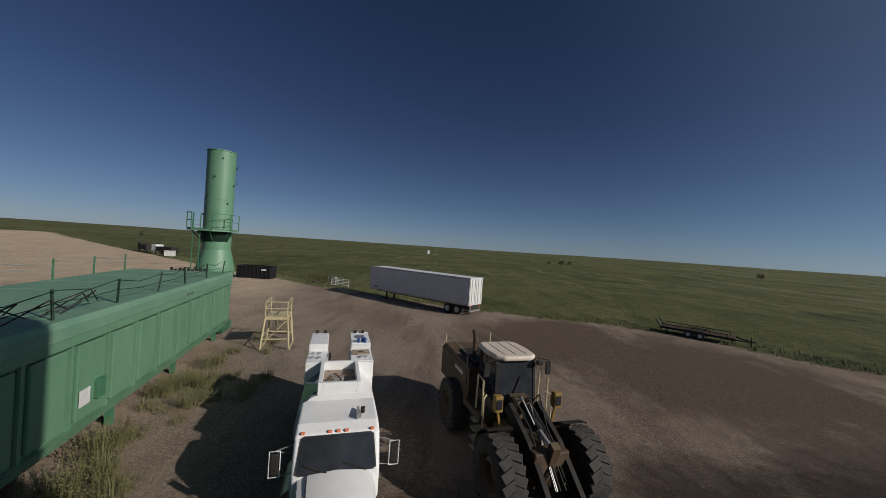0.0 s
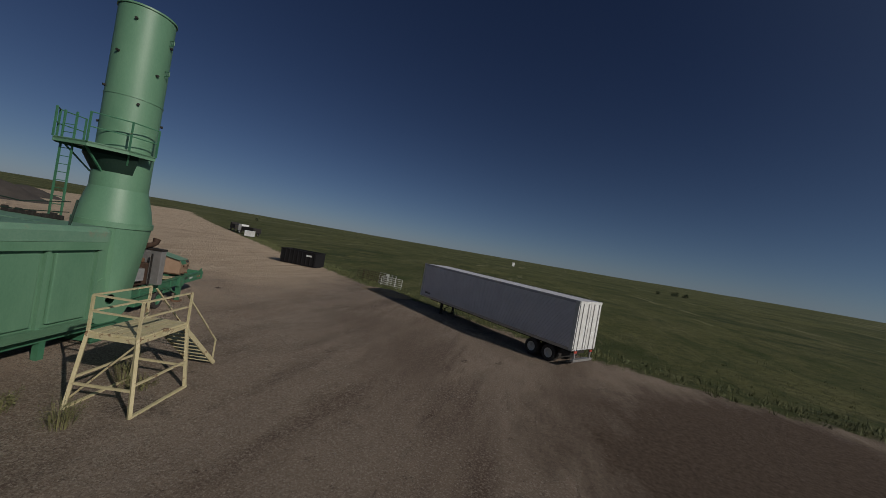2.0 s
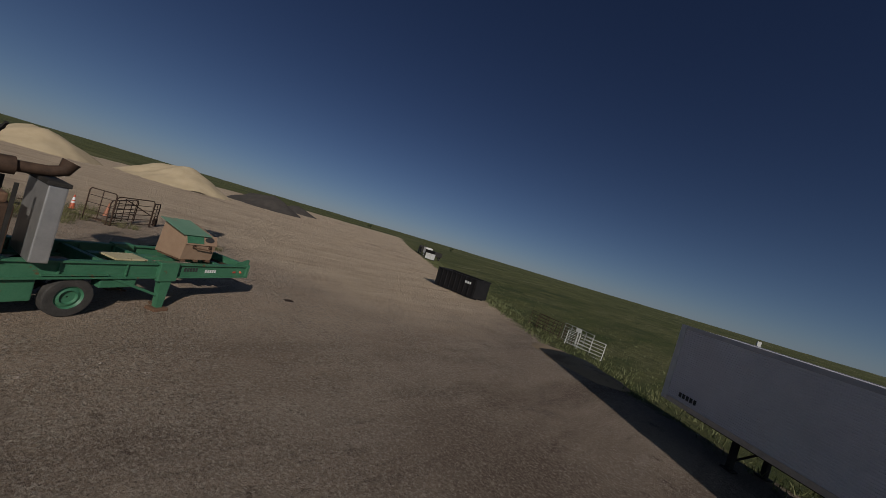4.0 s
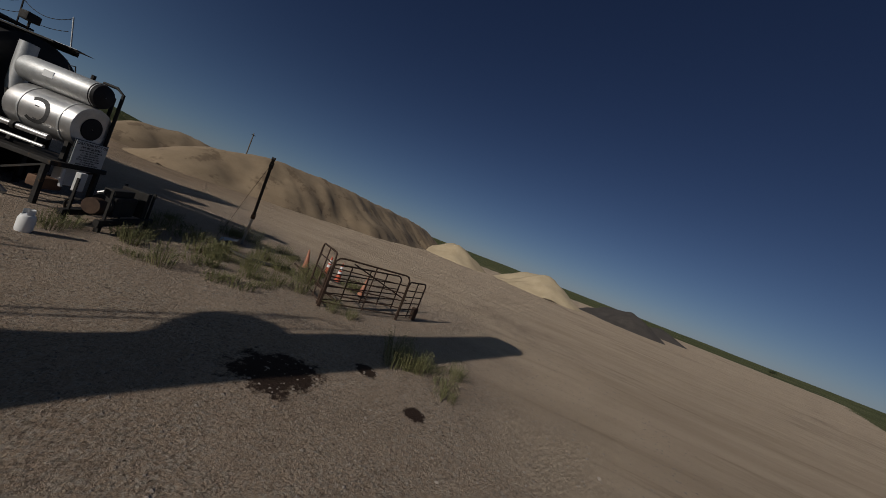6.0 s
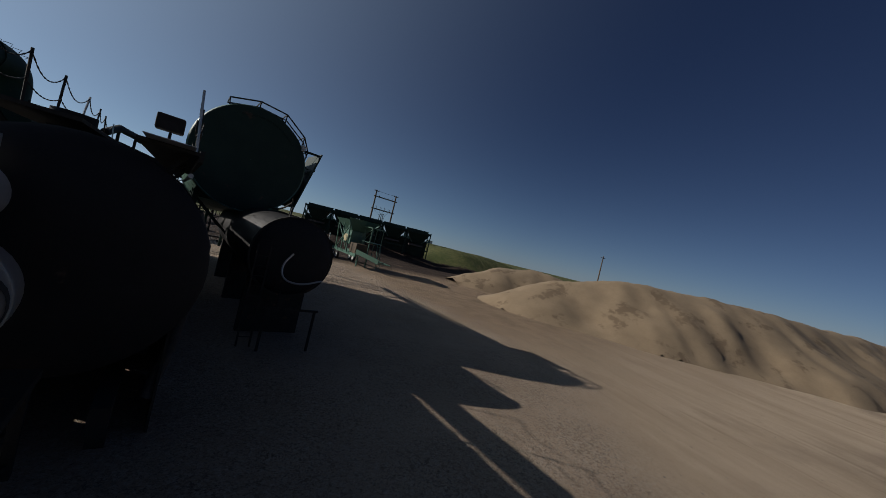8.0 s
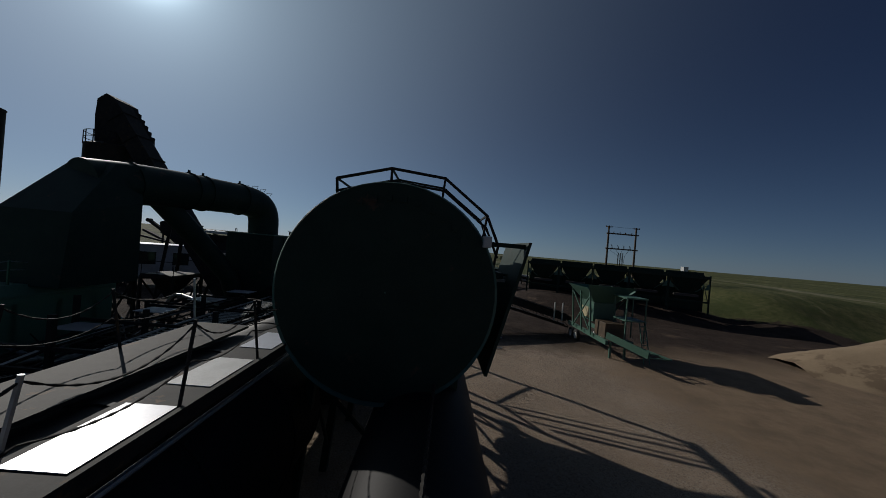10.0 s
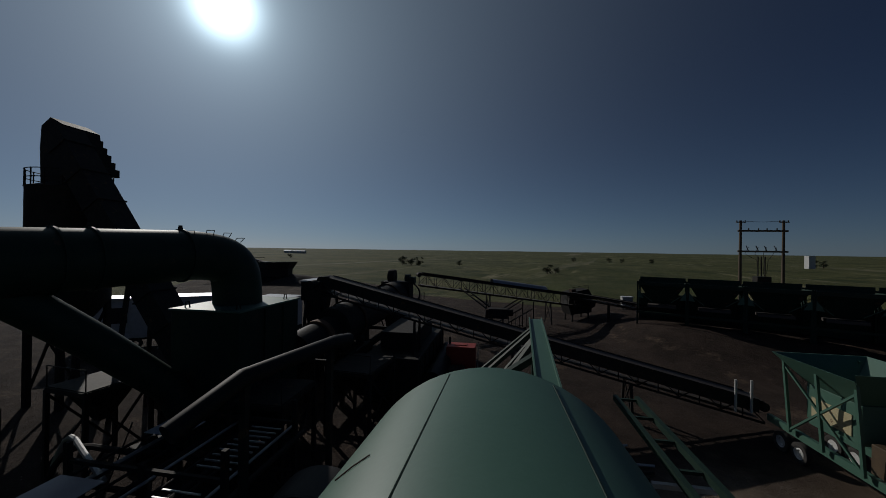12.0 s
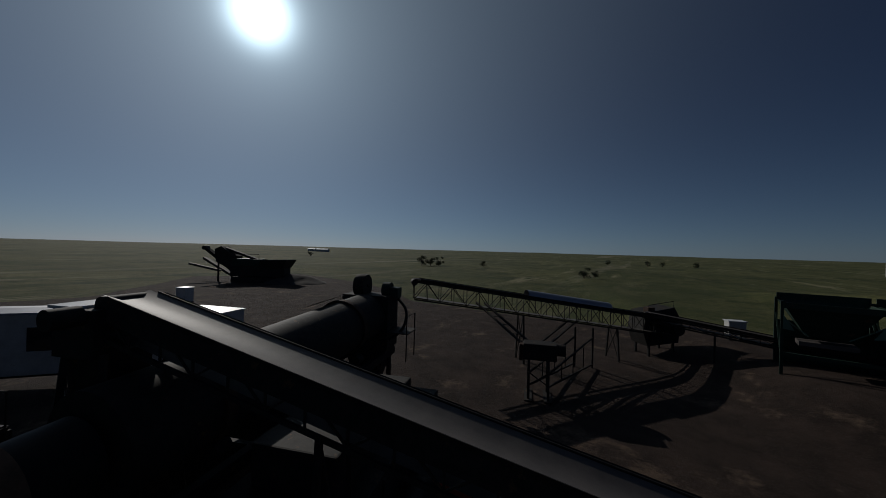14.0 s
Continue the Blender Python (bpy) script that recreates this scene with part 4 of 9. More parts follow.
    # flat dark disc; the hole's inner shade is only its colour
    part("lid_hole", Geo().lathe([(0.01, 0.0), (0.14, 0.0), (0.14, 0.012), (0.01, 0.012)], seg=18).turn(Matrix.Translation((0.775, y1 - 0.26, 2.24)) @ Matrix.Rotation(radians(66), 4, "Y") @ Matrix.Diagonal((0.6, 1.2, 1, 1))), INK, box, "flat dark oval standing for a hole in the lid")
    part("handle", Geo().tube([(0.82, y0 + 0.3, 1.98), (0.90, y0 + 0.3, 1.96), (0.90, y1 - 0.2, 1.9), (0.80, y1 - 0.2, 1.9)], 0.02, 6), RUST, box)
    for y in (y0 + 0.3, y1 - 0.2):
        part("hasp", Geo().box(0.76, 0.83, y - 0.04, y + 0.04, 1.93, 2.04, 0.01), RUST_DARK, box)
    for y in (y0 + 0.1, (y0 + y1) / 2, y1 - 0.1):
        part("box_skid", Geo().box(-0.4, 0.78, y - 0.05, y + 0.05, 1.455, 1.52), RUST, box)
    ob, trailer = thing("diesel_engine", at(-9.85, 33.5, 0.1), "rusty diesel engine with radiator and silencer on the trailer", "engine"), ob
    # engine
    part("engine_block", Geo().box(-0.45, 0.45, -2.6, -0.9, 1.4, 2.5, 0.06), RUST_DARK, ob, "rusty engine block")
    part("valve_cover", Geo().box(-0.3, 0.3, -2.5, -1.0, 2.5, 2.72, 0.05), RUST, ob)
    part("oil_pan", Geo().box(-0.3, 0.3, -2.5, -1.0, 1.22, 1.42, 0.04), BLACK_STEEL, ob)
    rad = part("radiator", Geo().box(-0.75, 0.75, -0.6, -0.28, 1.36, 3.1, 0.03), STEEL, ob, "grey radiator with a steel shroud")
    for i in range(16):
        part("fin", Geo().box(-0.62, 0.62, -0.29, -0.262, 1.5 + i * 0.095, 1.53 + i * 0.095), BLACK_STEEL, rad)
    part("radiator_cap", Geo().box(-0.78, 0.78, -0.64, -0.24, 3.1, 3.2, 0.02), BLACK_STEEL, rad)
    part("silencer", Geo().tube([(0.1, -2.7, 3.15), (0.1, -1.0, 3.3)], 0.2, 14), RUST_DARK, ob, "rust-brown exhaust silencer", smooth=True)
    part("exhaust_elbow", Geo().tube([(0.1, -1.0, 3.3), (0.1, -0.5, 3.34), (0.1, -0.28, 3.42), (0.1, -0.2, 3.65)], [0.13, 0.13, 0.14, 0.17], 10), RUST_DARK, ob, smooth=True)
    part("exhaust_riser", Geo().tube([(0.1, -2.6, 3.15), (0.1, -3.0, 3.0), (0.2, -3.0, 2.4), (0.2, -2.2, 2.3)], 0.12, 10), RUST_DARK, ob, smooth=True)
    part("air_filter", Geo().tube([(-0.4, -2.2, 2.95), (-0.4, -1.4, 2.95)], 0.22, 12), BLACK_STEEL, ob, smooth=True)
    for x, y in ((-0.6, -2.6), (0.6, -2.6), (0.6, -1.0), (-0.6, -1.0)):
        part("bracket", Geo().bar((x, y, 1.32), (x, y, 3.0), 0.06), BLACK_STEEL, ob)
    part("yellow_guard", Geo().lathe([(0.1, -0.2), (0.42, -0.2), (0.42, 0.2), (0.1, 0.2)], (0.3, -3.3, 1.9), "y", 18), YELLOW, ob, "yellow belt guard")
    part("red_pump", Geo().box(0.35, 0.75, -2.9, -2.5, 1.4, 1.8, 0.05), RED, ob, "small red pump")
    part("control_panel", Geo().box(0.5, 0.75, -2.2, -1.5, 1.7, 2.3, 0.03), GALV, ob)
    r = random.Random(9)
    for i in range(10):
        a = (r.uniform(-0.5, 0.6), r.uniform(-3.2, -0.8), r.uniform(1.4, 2.8))
        b = (r.uniform(-0.5, 0.7), r.uniform(-3.2, -0.8), r.uniform(1.4, 2.6))
        part("hose", Geo().tube([a, ((a[0] + b[0]) / 2 + 0.2, (a[1] + b[1]) / 2, max(a[2], b[2]) + 0.1), b], 0.03, 6), BLACK_STEEL, ob, smooth=True)
    ob = trailer
    g = Geo()
    for i in range(5):
        g.box(1.071, 1.076, 3.75 + i * 0.085, 3.815 + i * 0.085, 1.16, 1.27)
    part("stencilled_number", g, WHITE_DULL, ob, "white stencilled number")
    g = Geo()
    for i in range(5):
        g.box(1.071, 1.076, 3.02 + i * 0.095, 3.09 + i * 0.095, 1.2, 1.33)
    part("stencilled_number", g, INK, ob, "black stencilled number")


build_platform()
build_engine_trailer()


# ---- service truck ----
def build_truck():
    ob = thing("service_truck", at(0.25, 11.0, 0, 180), "white fuel and lube service truck with tall rear cabinets", "truck")
    # local +y is the front
    part("chassis", Geo().box(-0.45, 0.45, -4.6, 4.0, 0.55, 0.85), BLACK_STEEL, ob)
    hood = Geo()
    for y, k, dz in ((2.35, 1.0, 0.0), (3.2, 0.95, -0.04), (4.0, 0.86, -0.12), (4.3, 0.8, -0.22)):
        hood.v += [(x * k, y, max(z + dz, 1.0)) for x, z in ((-0.9, 1.0), (-0.93, 1.45), (-0.86, 1.66), (-0.6, 1.76), (0.0, 1.80), (0.6, 1.76), (0.86, 1.66), (0.93, 1.45), (0.9, 1.0))]
    hood.f = [(9 * i + j, 9 * i + j + 1, 9 * i + j + 10, 9 * i + j + 9) for i in range(3) for j in range(8)] + [tuple(range(27, 36)), tuple(range(9))]
    part("hood", hood, WHITE, ob, smooth=True)
    part("hood_seam", Geo().bar((0.66, 2.45, 1.757), (0.60, 4.0, 1.645), 0.02, 0.02), INK, ob)
    part("grille", Geo().box(-0.5, 0.5, 4.28, 4.36, 0.8, 1.6, 0.03), STEEL, ob)
    part("bumper", Geo().box(-1.15, 1.15, 4.3, 4.5, 0.45, 0.78, 0.04), STEEL, ob)
    for s in (-1, 1):
        part("wing", Geo().lathe([(0.62, -0.2), (0.68, -0.2), (0.68, 0.25), (0.62, 0.25)], (s * 0.88, 3.35, 0.75), "x", 20, 0, 180), WHITE, ob, smooth=True)
        part("headlight", Geo().tube([(s * 0.85, 4.25, 1.15), (s * 0.85, 4.34, 1.15)], 0.12, 12), STEEL, ob, smooth=True)
    # cab: sloped screen, domed roof
    cab = part("cab", Geo().extrude([(0.5, 0.95), (2.5, 0.95), (2.5, 1.72), (2.12, 2.46), (1.75, 2.58), (0.55, 2.62), (0.42, 2.5)], -1.02, 1.02, "x"), WHITE, ob)
    b = cab.modifiers.new("soft_edges", "BEVEL")
    b.width, b.segments, b.limit_method = 0.15, 4, "ANGLE"
    def screen(k, off):
        c = [(-0.90, 0.06), (-0.82, 0.0), (0.82, 0.0), (0.90, 0.06), (0.84, 0.94), (0.76, 1.0), (-0.76, 1.0), (-0.84, 0.94)]
        return [(x * k, 2.50 - 0.37 * (0.5 + (q - 0.5) * k) + off, 1.74 + 0.70 * (0.5 + (q - 0.5) * k) + off * 0.5) for x, q in c]

    part("screen_seal", Geo().add(screen(1.04, 0.012), [tuple(range(8))]), INK, cab, "black rubber screen seal")
    part("windscreen", Geo().add(screen(1.0, 0.02), [tuple(range(8))]), GLASS, cab, "dark windscreen")
    for s in (-1, 1):
        part("side_window", Geo().box(s * 1.022 - 0.004, s * 1.022 + 0.004, 0.95, 2.05, 1.7, 2.32), GLASS, cab)
        part("wiper", Geo().bar((s * 0.45 - 0.25, 2.55, 1.76), (s * 0.45 + 0.3, 2.44, 1.93), 0.025), BLACK_STEEL, cab)
        mir = part("mirror", Geo().box(s * 1.42 - 0.09, s * 1.42 + 0.09, 2.05, 2.14, 1.58, 2.08, 0.03), BLACK_STEEL, ob, "dark door mirror in a bright tube frame")
        part("mirror_glass", Geo().box(s * 1.42 - 0.075, s * 1.42 + 0.075, 2.035, 2.052, 1.62, 2.04), GLASS, mir)
        part("mirror_frame", Geo().tube([(s * 1.30, 2.1, 1.52), (s * 1.54, 2.1, 1.52), (s * 1.54, 2.1, 2.14), (s * 1.30, 2.1, 2.14), (s * 1.30, 2.1, 1.52)], 0.014, 6), WHITE, mir)
        for z0, z1 in ((1.5, 1.52), (2.2, 2.14)):
            part("mirror_arm", Geo().tube([(s * 1.0, 1.95, z0), (s * 1.42, 2.1, z1)], 0.014, 5), STEEL, ob)
        part("mirror_arm", Geo().tube([(s * 1.0, 1.75, 1.85), (s * 1.36, 2.1, 2.12)], 0.014, 5), STEEL, ob)
    for x in (-0.83, -0.2, 0.0, 0.2, 0.83):
        part("roof_marker", Geo().box(x - 0.05, x + 0.05, 2.03, 2.1, 2.47, 2.525, 0.015), AMBER, cab, "amber roof marker")
    part("air_horn", Geo().tube([(-0.5, 1.25, 2.68), (-0.5, 1.75, 2.68)], [0.03, 0.07], 10), STEEL, cab, smooth=True)
    part("beacon", Geo().tube([(-0.62, 1.4, 2.6), (-0.62, 1.4, 2.74)], 0.06, 10), BLACK_STEEL, cab)
    # rounded tank body
    prof = [(-1.12, 1.0), (1.12, 1.0), (1.2, 1.45), (1.2, 1.8), (1.12, 2.15), (0.98, 2.42), (0.78, 2.6), (0.5, 2.68), (-0.5, 2.68), (-0.78, 2.6), (-0.98, 2.42), (-1.12, 2.15), (-1.2, 1.8), (-1.2, 1.45)]
    body = part("tank_body", Geo().extrude(prof, -1.7, 0.30), WHITE, ob, smooth=True)
    # open spill well on top
    well = Geo()
    for x0, x1, y0, y1 in ((-0.62, -0.5, -1.72, 0.28), (0.5, 0.62, -1.72, 0.28), (-0.5, 0.5, 0.16, 0.28), (-0.5, 0.5, -1.72, -1.6)):
        well.box(x0, x1, y0, y1, 2.6, 3.0, 0.015)
    part("spill_well", well, WHITE, body)
    part("well_floor", Geo().box(-0.5, 0.5, -1.6, 0.16, 2.684, 2.71), BRICKDUST, body, "dirty floor of the filling well")
    part("filler_cap", Geo().tube([(0.05, -0.7, 2.70), (0.05, -0.7, 2.82)], 0.2, 16), GALV, body, smooth=True)
    for i in range(4):
        t = i * 1.57 + 0.4
        part("cap_handle", Geo().tube([(0.05, -0.7, 2.83), (0.05 + 0.32 * math.cos(t), -0.7 + 0.32 * math.sin(t), 2.80)], 0.025, 6), RUST, body)
    part("solar_panel", Geo().add([(0.64, -1.5, 2.72), (1.08, -1.5, 2.36), (1.08, 0.1, 2.36), (0.64, 0.1, 2.72)], [(0, 1, 2, 3)]), GLASS, body, "dark blue panel on the tank's shoulder")
    # two rows of tall cabinets to the rear
    for s in (-1, 1):
        part("cabinet", Geo().box(s * 0.42, s * 1.14, -3.05, -1.7, 0.9, 2.95, 0.03), WHITE, ob, "white service cabinet")
        tall = part("tall_cabinet", Geo().box(s * 0.46, s * 1.14, -4.75, -3.05, 0.9, 3.2, 0.03), WHITE, ob, "tall white service cabinet")
        for dx in (0.62, 0.95):
            part("work_light", Geo().box(s * dx - 0.06, s * dx + 0.06, -4.72, -4.62, 3.22, 3.33, 0.02), BLACK_STEEL, tall)
        part("reflector", Geo().box(s * 1.141, s * 1.147, -4.6, -4.3, 3.0, 3.05), RED, tall, "red reflector strip")
        part("reflector", Geo().box(s * 1.141, s * 1.147, -3.7, -3.4, 3.0, 3.05), RED, tall, "red reflector strip")
        part("cabinet_door", Geo().box(s * 1.14, s * 1.16, -4.65, -3.95, 1.1, 2.9, 0.008), WHITE, tall)
        part("cabinet_door", Geo().box(s * 1.14, s * 1.16, -3.85, -3.15, 1.1, 2.9, 0.008), WHITE, tall)
        for y in (-2.15, -2.65):
            part("vent", Geo().tube([(s * 0.75, y, 2.95), (s * 0.75, y, 3.0)], 0.09, 12), GALV, ob)
            part("vent", Geo().box(s * 0.95 - 0.05, s * 0.95 + 0.05, y - 0.05, y + 0.05, 2.95, 3.03, 0.02), GALV, ob)
    part("fuel_hose", Geo().tube([(0.38, -1.8, 2.2), (0.36, -1.9, 2.9), (0.34, -2.4, 3.02), (0.36, -2.9, 2.9), (0.38, -3.0, 2.2)], 0.035, 7), BLACK_STEEL, ob, smooth=True)
    part("roof_hatch", Geo().box(-0.98, -0.62, -4.25, -3.8, 3.2, 3.24, 0.02), STEEL, ob, "round-cornered steel roof hatch")
    for x, y in ((-0.7, -3.25), (-0.85, -3.3), (-0.95, -3.22)):
        part("bottle", Geo().tube([(x, y, 3.2), (x, y, 3.36), (x, y, 3.4)], [0.06, 0.06, 0.025], 10), BLUE, ob, "blue plastic bottle", smooth=True)
    part("workbench_tray", Geo().box(-1.1, -0.45, -2.95, -2.45, 2.95, 3.0, 0.01), BRICKDUST, ob)
    part("rear_deck", Geo().box(-0.42, 0.42, -4.7, -1.7, 0.9, 1.2), BLACK_STEEL, ob)
    for i in range(3):
        part("hose_reel", Geo().lathe([(0.08, -0.25), (0.33, -0.25), (0.33, -0.2), (0.2, -0.18), (0.2, 0.18), (0.33, 0.2), (0.33, 0.25), (0.08, 0.25)], (0, -2.1 - i * 0.8, 1.6), "x", 18), BLACK_STEEL, ob, smooth=True)
    for x in (-0.95, 0.95):
        wheel(ob, x, 3.35, 0.52, 0.52, 0.3)
        wheel(ob, x, -2.3, 0.52, 0.52, 0.5)
        wheel(ob, x, -3.5, 0.52, 0.52, 0.5)
    part("step_tank", Geo().tube([(1.0, 0.6, 0.75), (1.0, 1.9, 0.75)], 0.3, 16), STEEL, ob, smooth=True)
    part("exhaust_pipe", Geo().tube([(-1.0, 0.35, 0.9), (-1.0, 0.35, 2.3)], 0.07, 10), STEEL, ob, smooth=True)


# ---- wheel loader ----
def build_loader():
    ob = thing("wheel_loader", at(6.05, 11.5, 0, 180), "dusty yellow-brown articulated wheel loader with a pale cab roof", "wheel loader")
    for x in (-1.25, 1.25):
        wheel(ob, x * 1.08, 2.65, 0.95, 0.95, 0.78, 36, BROWN_STEEL, lug=True)
        wheel(ob, x, -1.75, 0.95, 0.92, 0.72, 36, BROWN_STEEL, lug=True)
        f = part("fender", Geo().lathe([(1.08, -0.4), (1.13, -0.4), (1.13, 0.4), (1.08, 0.4)], (x, 2.6, 0.95), "x", 14, 95, 175), BLACK_STEEL, ob)
    part("rear_frame", Geo().box(-0.75, 0.75, -4.0, 0.3, 0.7, 1.45, 0.05), BROWN_STEEL, ob)
    part("front_frame", Geo().box(-0.55, 0.55, 0.5, 3.2, 0.7, 1.7, 0.05), BROWN_STEEL, ob)
    hoodp = [(-4.1, 1.4), (-0.6, 1.4), (-0.6, 2.75), (-3.6, 2.9), (-4.1, 2.6)]
    hood = part("engine_hood", Geo().extrude(hoodp, -1.12, 1.12, "x"), BROWN_STEEL, ob, "brown engine hood")
    for s in (-1, 1):
        part("side_panel", Geo().extrude([(-3.9, 1.5), (-0.8, 1.5), (-0.8, 2.6), (-3.5, 2.7), (-3.9, 2.5)], s * 1.12, s * 1.15, "x"), BROWN_STEEL, hood)
        part("hood_rail", Geo().tube([(s * 1.1, -3.7, 2.85), (s * 1.1, -3.7, 3.3), (s * 1.1, -0.9, 3.25), (s * 1.1, -0.9, 2.75)], 0.025, 6), YELLOW, hood)
    part("hood_mark", Geo().box(1.152, 1.158, -2.1, -1.2, 2.3, 2.44), WHITE_DULL, hood, "pale maker's mark on the hood")
    part("hood_grille", Geo().box(-0.8, 0.8, -2.6, -0.8, 2.84, 2.92, 0.02), BLACK_STEEL, hood)
    part("exhaust", Geo().tube([(0.55, -1.6, 2.8), (0.55, -1.6, 3.7), (0.55, -1.66, 3.82), (0.55, -1.78, 3.88)], 0.08, 10), RUST_DARK, ob, smooth=True)
    part("pre_cleaner", Geo().tube([(-0.5, -1.5, 2.8), (-0.5, -1.5, 3.3)], 0.14, 12), BLACK_STEEL, ob, smooth=True)
    part("deck", Geo().box(-1.3, 1.3, -0.6, 0.95, 1.5, 1.72, 0.02), BROWN_STEEL, ob)
    # cab
    for x in (-0.72, 0.72):
        for y0, y1, in ((-0.55, -0.5), (0.95, 0.8)):
            part("cab_pillar", Geo().bar((x, y0, 1.7), (x * 0.97, y1, 3.52), 0.09), BLACK_STEEL, ob)
        part("side_glass", Geo().add([(x, -0.5, 1.8), (x, 0.9, 1.8), (x * 0.97, 0.78, 3.48), (x * 0.97, -0.48, 3.48)], [(0, 1, 2, 3)]), GLASS, ob)
        part("cab_side", Geo().box(x - 0.03, x + 0.03, -0.55, 0.9, 1.7, 2.1, 0.01), BROWN_STEEL, ob)
    part("front_glass", Geo().add([(-0.68, 0.97, 1.85), (0.68, 0.97, 1.85), (0.66, 0.82, 3.48), (-0.66, 0.82, 3.48)], [(0, 1, 2, 3)]), GLASS, ob, "dark front windscreen")
    part("rear_glass", Geo().box(-0.68, 0.68, -0.54, -0.52, 2.3, 3.45), GLASS, ob)
    part("seat", Geo().box(-0.25, 0.25, -0.3, 0.2, 1.9, 2.6, 0.08), BLACK_STEEL, ob)
    part("cab_nose", Geo().extrude([(0.95, 1.6), (1.12, 1.6), (1.05, 2.3), (0.96, 2.35)], -0.55, 0.55, "x"), BLACK_STEEL, ob)
    part("wiper", Geo().bar((0.25, 0.99, 2.05), (-0.15, 0.9, 2.95), 0.03), BLACK_STEEL, ob)
    roof = part("cab_roof", Geo().extrude([(0.55, -0.88), (0.78, -0.7), (0.84, 0.1), (0.76, 0.8), (0.5, 1.0), (-0.5, 1.0), (-0.76, 0.8), (-0.84, 0.1), (-0.78, -0.7), (-0.55, -0.88)], 3.52, 3.70, "z"), CAB_ROOF, ob, "sun-bleached pale cab roof", smooth=True)
    crown = roof.modifiers.new("soft_edges", "BEVEL")
    crown.width, crown.segments, crown.limit_method = 0.07, 3, "ANGLE"
    for x in (-0.42, 0.0, 0.42):
        part("roof_groove", Geo().box(x - 0.012, x + 0.012, -0.7, 0.8, 3.698, 3.708), BROWN_STEEL, roof)
    for x in (-0.8, 0.8):
        part("work_lamp", Geo().box(x - 0.1, x + 0.1, 0.95, 1.08, 3.4, 3.54, 0.03), BLACK_STEEL, ob)
        part("mirror", Geo().box(x * 1.45 - 0.1, x * 1.45 + 0.1, 0.98, 1.04, 3.05, 3.5, 0.03), BLACK_STEEL, ob)
        part("mirror_arm", Geo().tube([(x * 0.95, 0.9, 3.6), (x * 1.45, 1.0, 3.55), (x * 1.45, 1.0, 3.1)], 0.018, 5), BLACK_STEEL, ob)
    for s in (-1, 1):
        part("handrail", Geo().tube([(s * 1.2, 0.95, 1.75), (s * 1.22, 0.95, 2.9), (s * 1.2, 0.45, 2.95), (s * 1.2, 0.4, 1.75)], 0.03, 6), YELLOW, ob, smooth=True)
        part("handrail", Geo().tube([(s * 1.25, 1.15, 1.0), (s * 1.27, 1.15, 2.4), (s * 1.1, 1.0, 2.45)], 0.03, 6), YELLOW, ob, smooth=True)
        for k in range(4):
            part("step", Geo().box(s * 1.05 - 0.18, s * 1.05 + 0.3 * (s > 0) + 0.1, 0.55, 0.9, 0.6 + k * 0.3, 0.64 + k * 0.3), YELLOW, ob)
        hl = part("headlamp", Geo().box(s * 1.05 - 0.13, s * 1.05 + 0.13, 1.62, 1.85, 2.25, 2.75, 0.03), MACHINE_Y, ob, "yellow headlamp housing")
        part("lens", Geo().box(s * 1.05 - 0.09, s * 1.05 + 0.09, 1.85, 1.87, 2.35, 2.65), GLASS, hl)
        part("lamp_post", Geo().bar((s * 0.9, 1.7, 1.6), (s * 1.05, 1.72, 2.3), 0.07), MACHINE_Y, ob)
        # lift arm and cylinders, their shaded look put into black steel
        arm = [(1.25, 2.05), (1.55, 2.4), (2.8, 1.8), (4.0, 0.85), (4.35, 0.5), (4.0, 0.45), (2.7, 1.25)]
        part("lift_arm", Geo().extrude(arm, s * 0.5 - 0.07, s * 0.5 + 0.07, "x"), BLACK_STEEL, ob, "lift arm")
        part("lift_cylinder", Geo().tube([(s * 0.62, 1.2, 0.9), (s * 0.62, 2.6, 1.25)], 0.09, 10), BLACK_STEEL, ob, smooth=True)
        part("cylinder_rod", Geo().tube([(s * 0.62, 2.6, 1.25), (s * 0.62, 3.4, 1.0)], 0.045, 8), BLACK_STEEL, ob, smooth=True)
    part("tilt_cylinder", Geo().tube([(0, 1.2, 2.35), (0, 2.5, 1.95)], 0.12, 12), BLACK_STEEL, ob, smooth=True)
    part("tilt_rod", Geo().tube([(0, 2.5, 1.95), (0, 3.3, 1.75)], 0.06, 8), GALV, ob, smooth=True)
    part("bell_crank", Geo().extrude([(3.1, 1.0), (3.4, 1.9), (3.2, 2.0), (2.8, 1.2)], -0.12, 0.12, "x"), BROWN_STEEL, ob)
    part("loader_tower", Geo().extrude([(0.8, 1.2), (1.6, 1.2), (1.5, 2.4), (1.0, 2.45)], -0.3, 0.3, "x"), BROWN_STEEL, ob)
    part("coupler", Geo().box(-0.75, 0.75, 4.2, 4.45, 0.3, 1.1, 0.04), BLACK_STEEL, ob)
    bucket = Geo().extrude([(4.5, 1.05), (4.5, 0.25), (4.75, 0.05), (5.6, 0.03), (5.6, 0.07), (4.8, 0.1), (4.58, 0.3), (4.58, 1.05)], -1.45, 1.45, "x")
    part("bucket", bucket, BLACK_STEEL, ob, "worn dark steel bucket")
    r = random.Random(5)
    for i in range(9):
        x = r.uniform(-0.45, 0.45)
        part("hydraulic_hose", Geo().tube([(x, 0.9, 1.9), (x + r.uniform(-.2, .2), 1.7, 2.5 + r.uniform(-.2, .2)), (x * 0.7, 2.4, 2.0), (x * 0.8, 3.0, 1.5), (x, 3.6, 0.9)], 0.025, 6), BLACK_STEEL if i % 5 else GALV, ob, smooth=True)


build_truck()
build_loader()


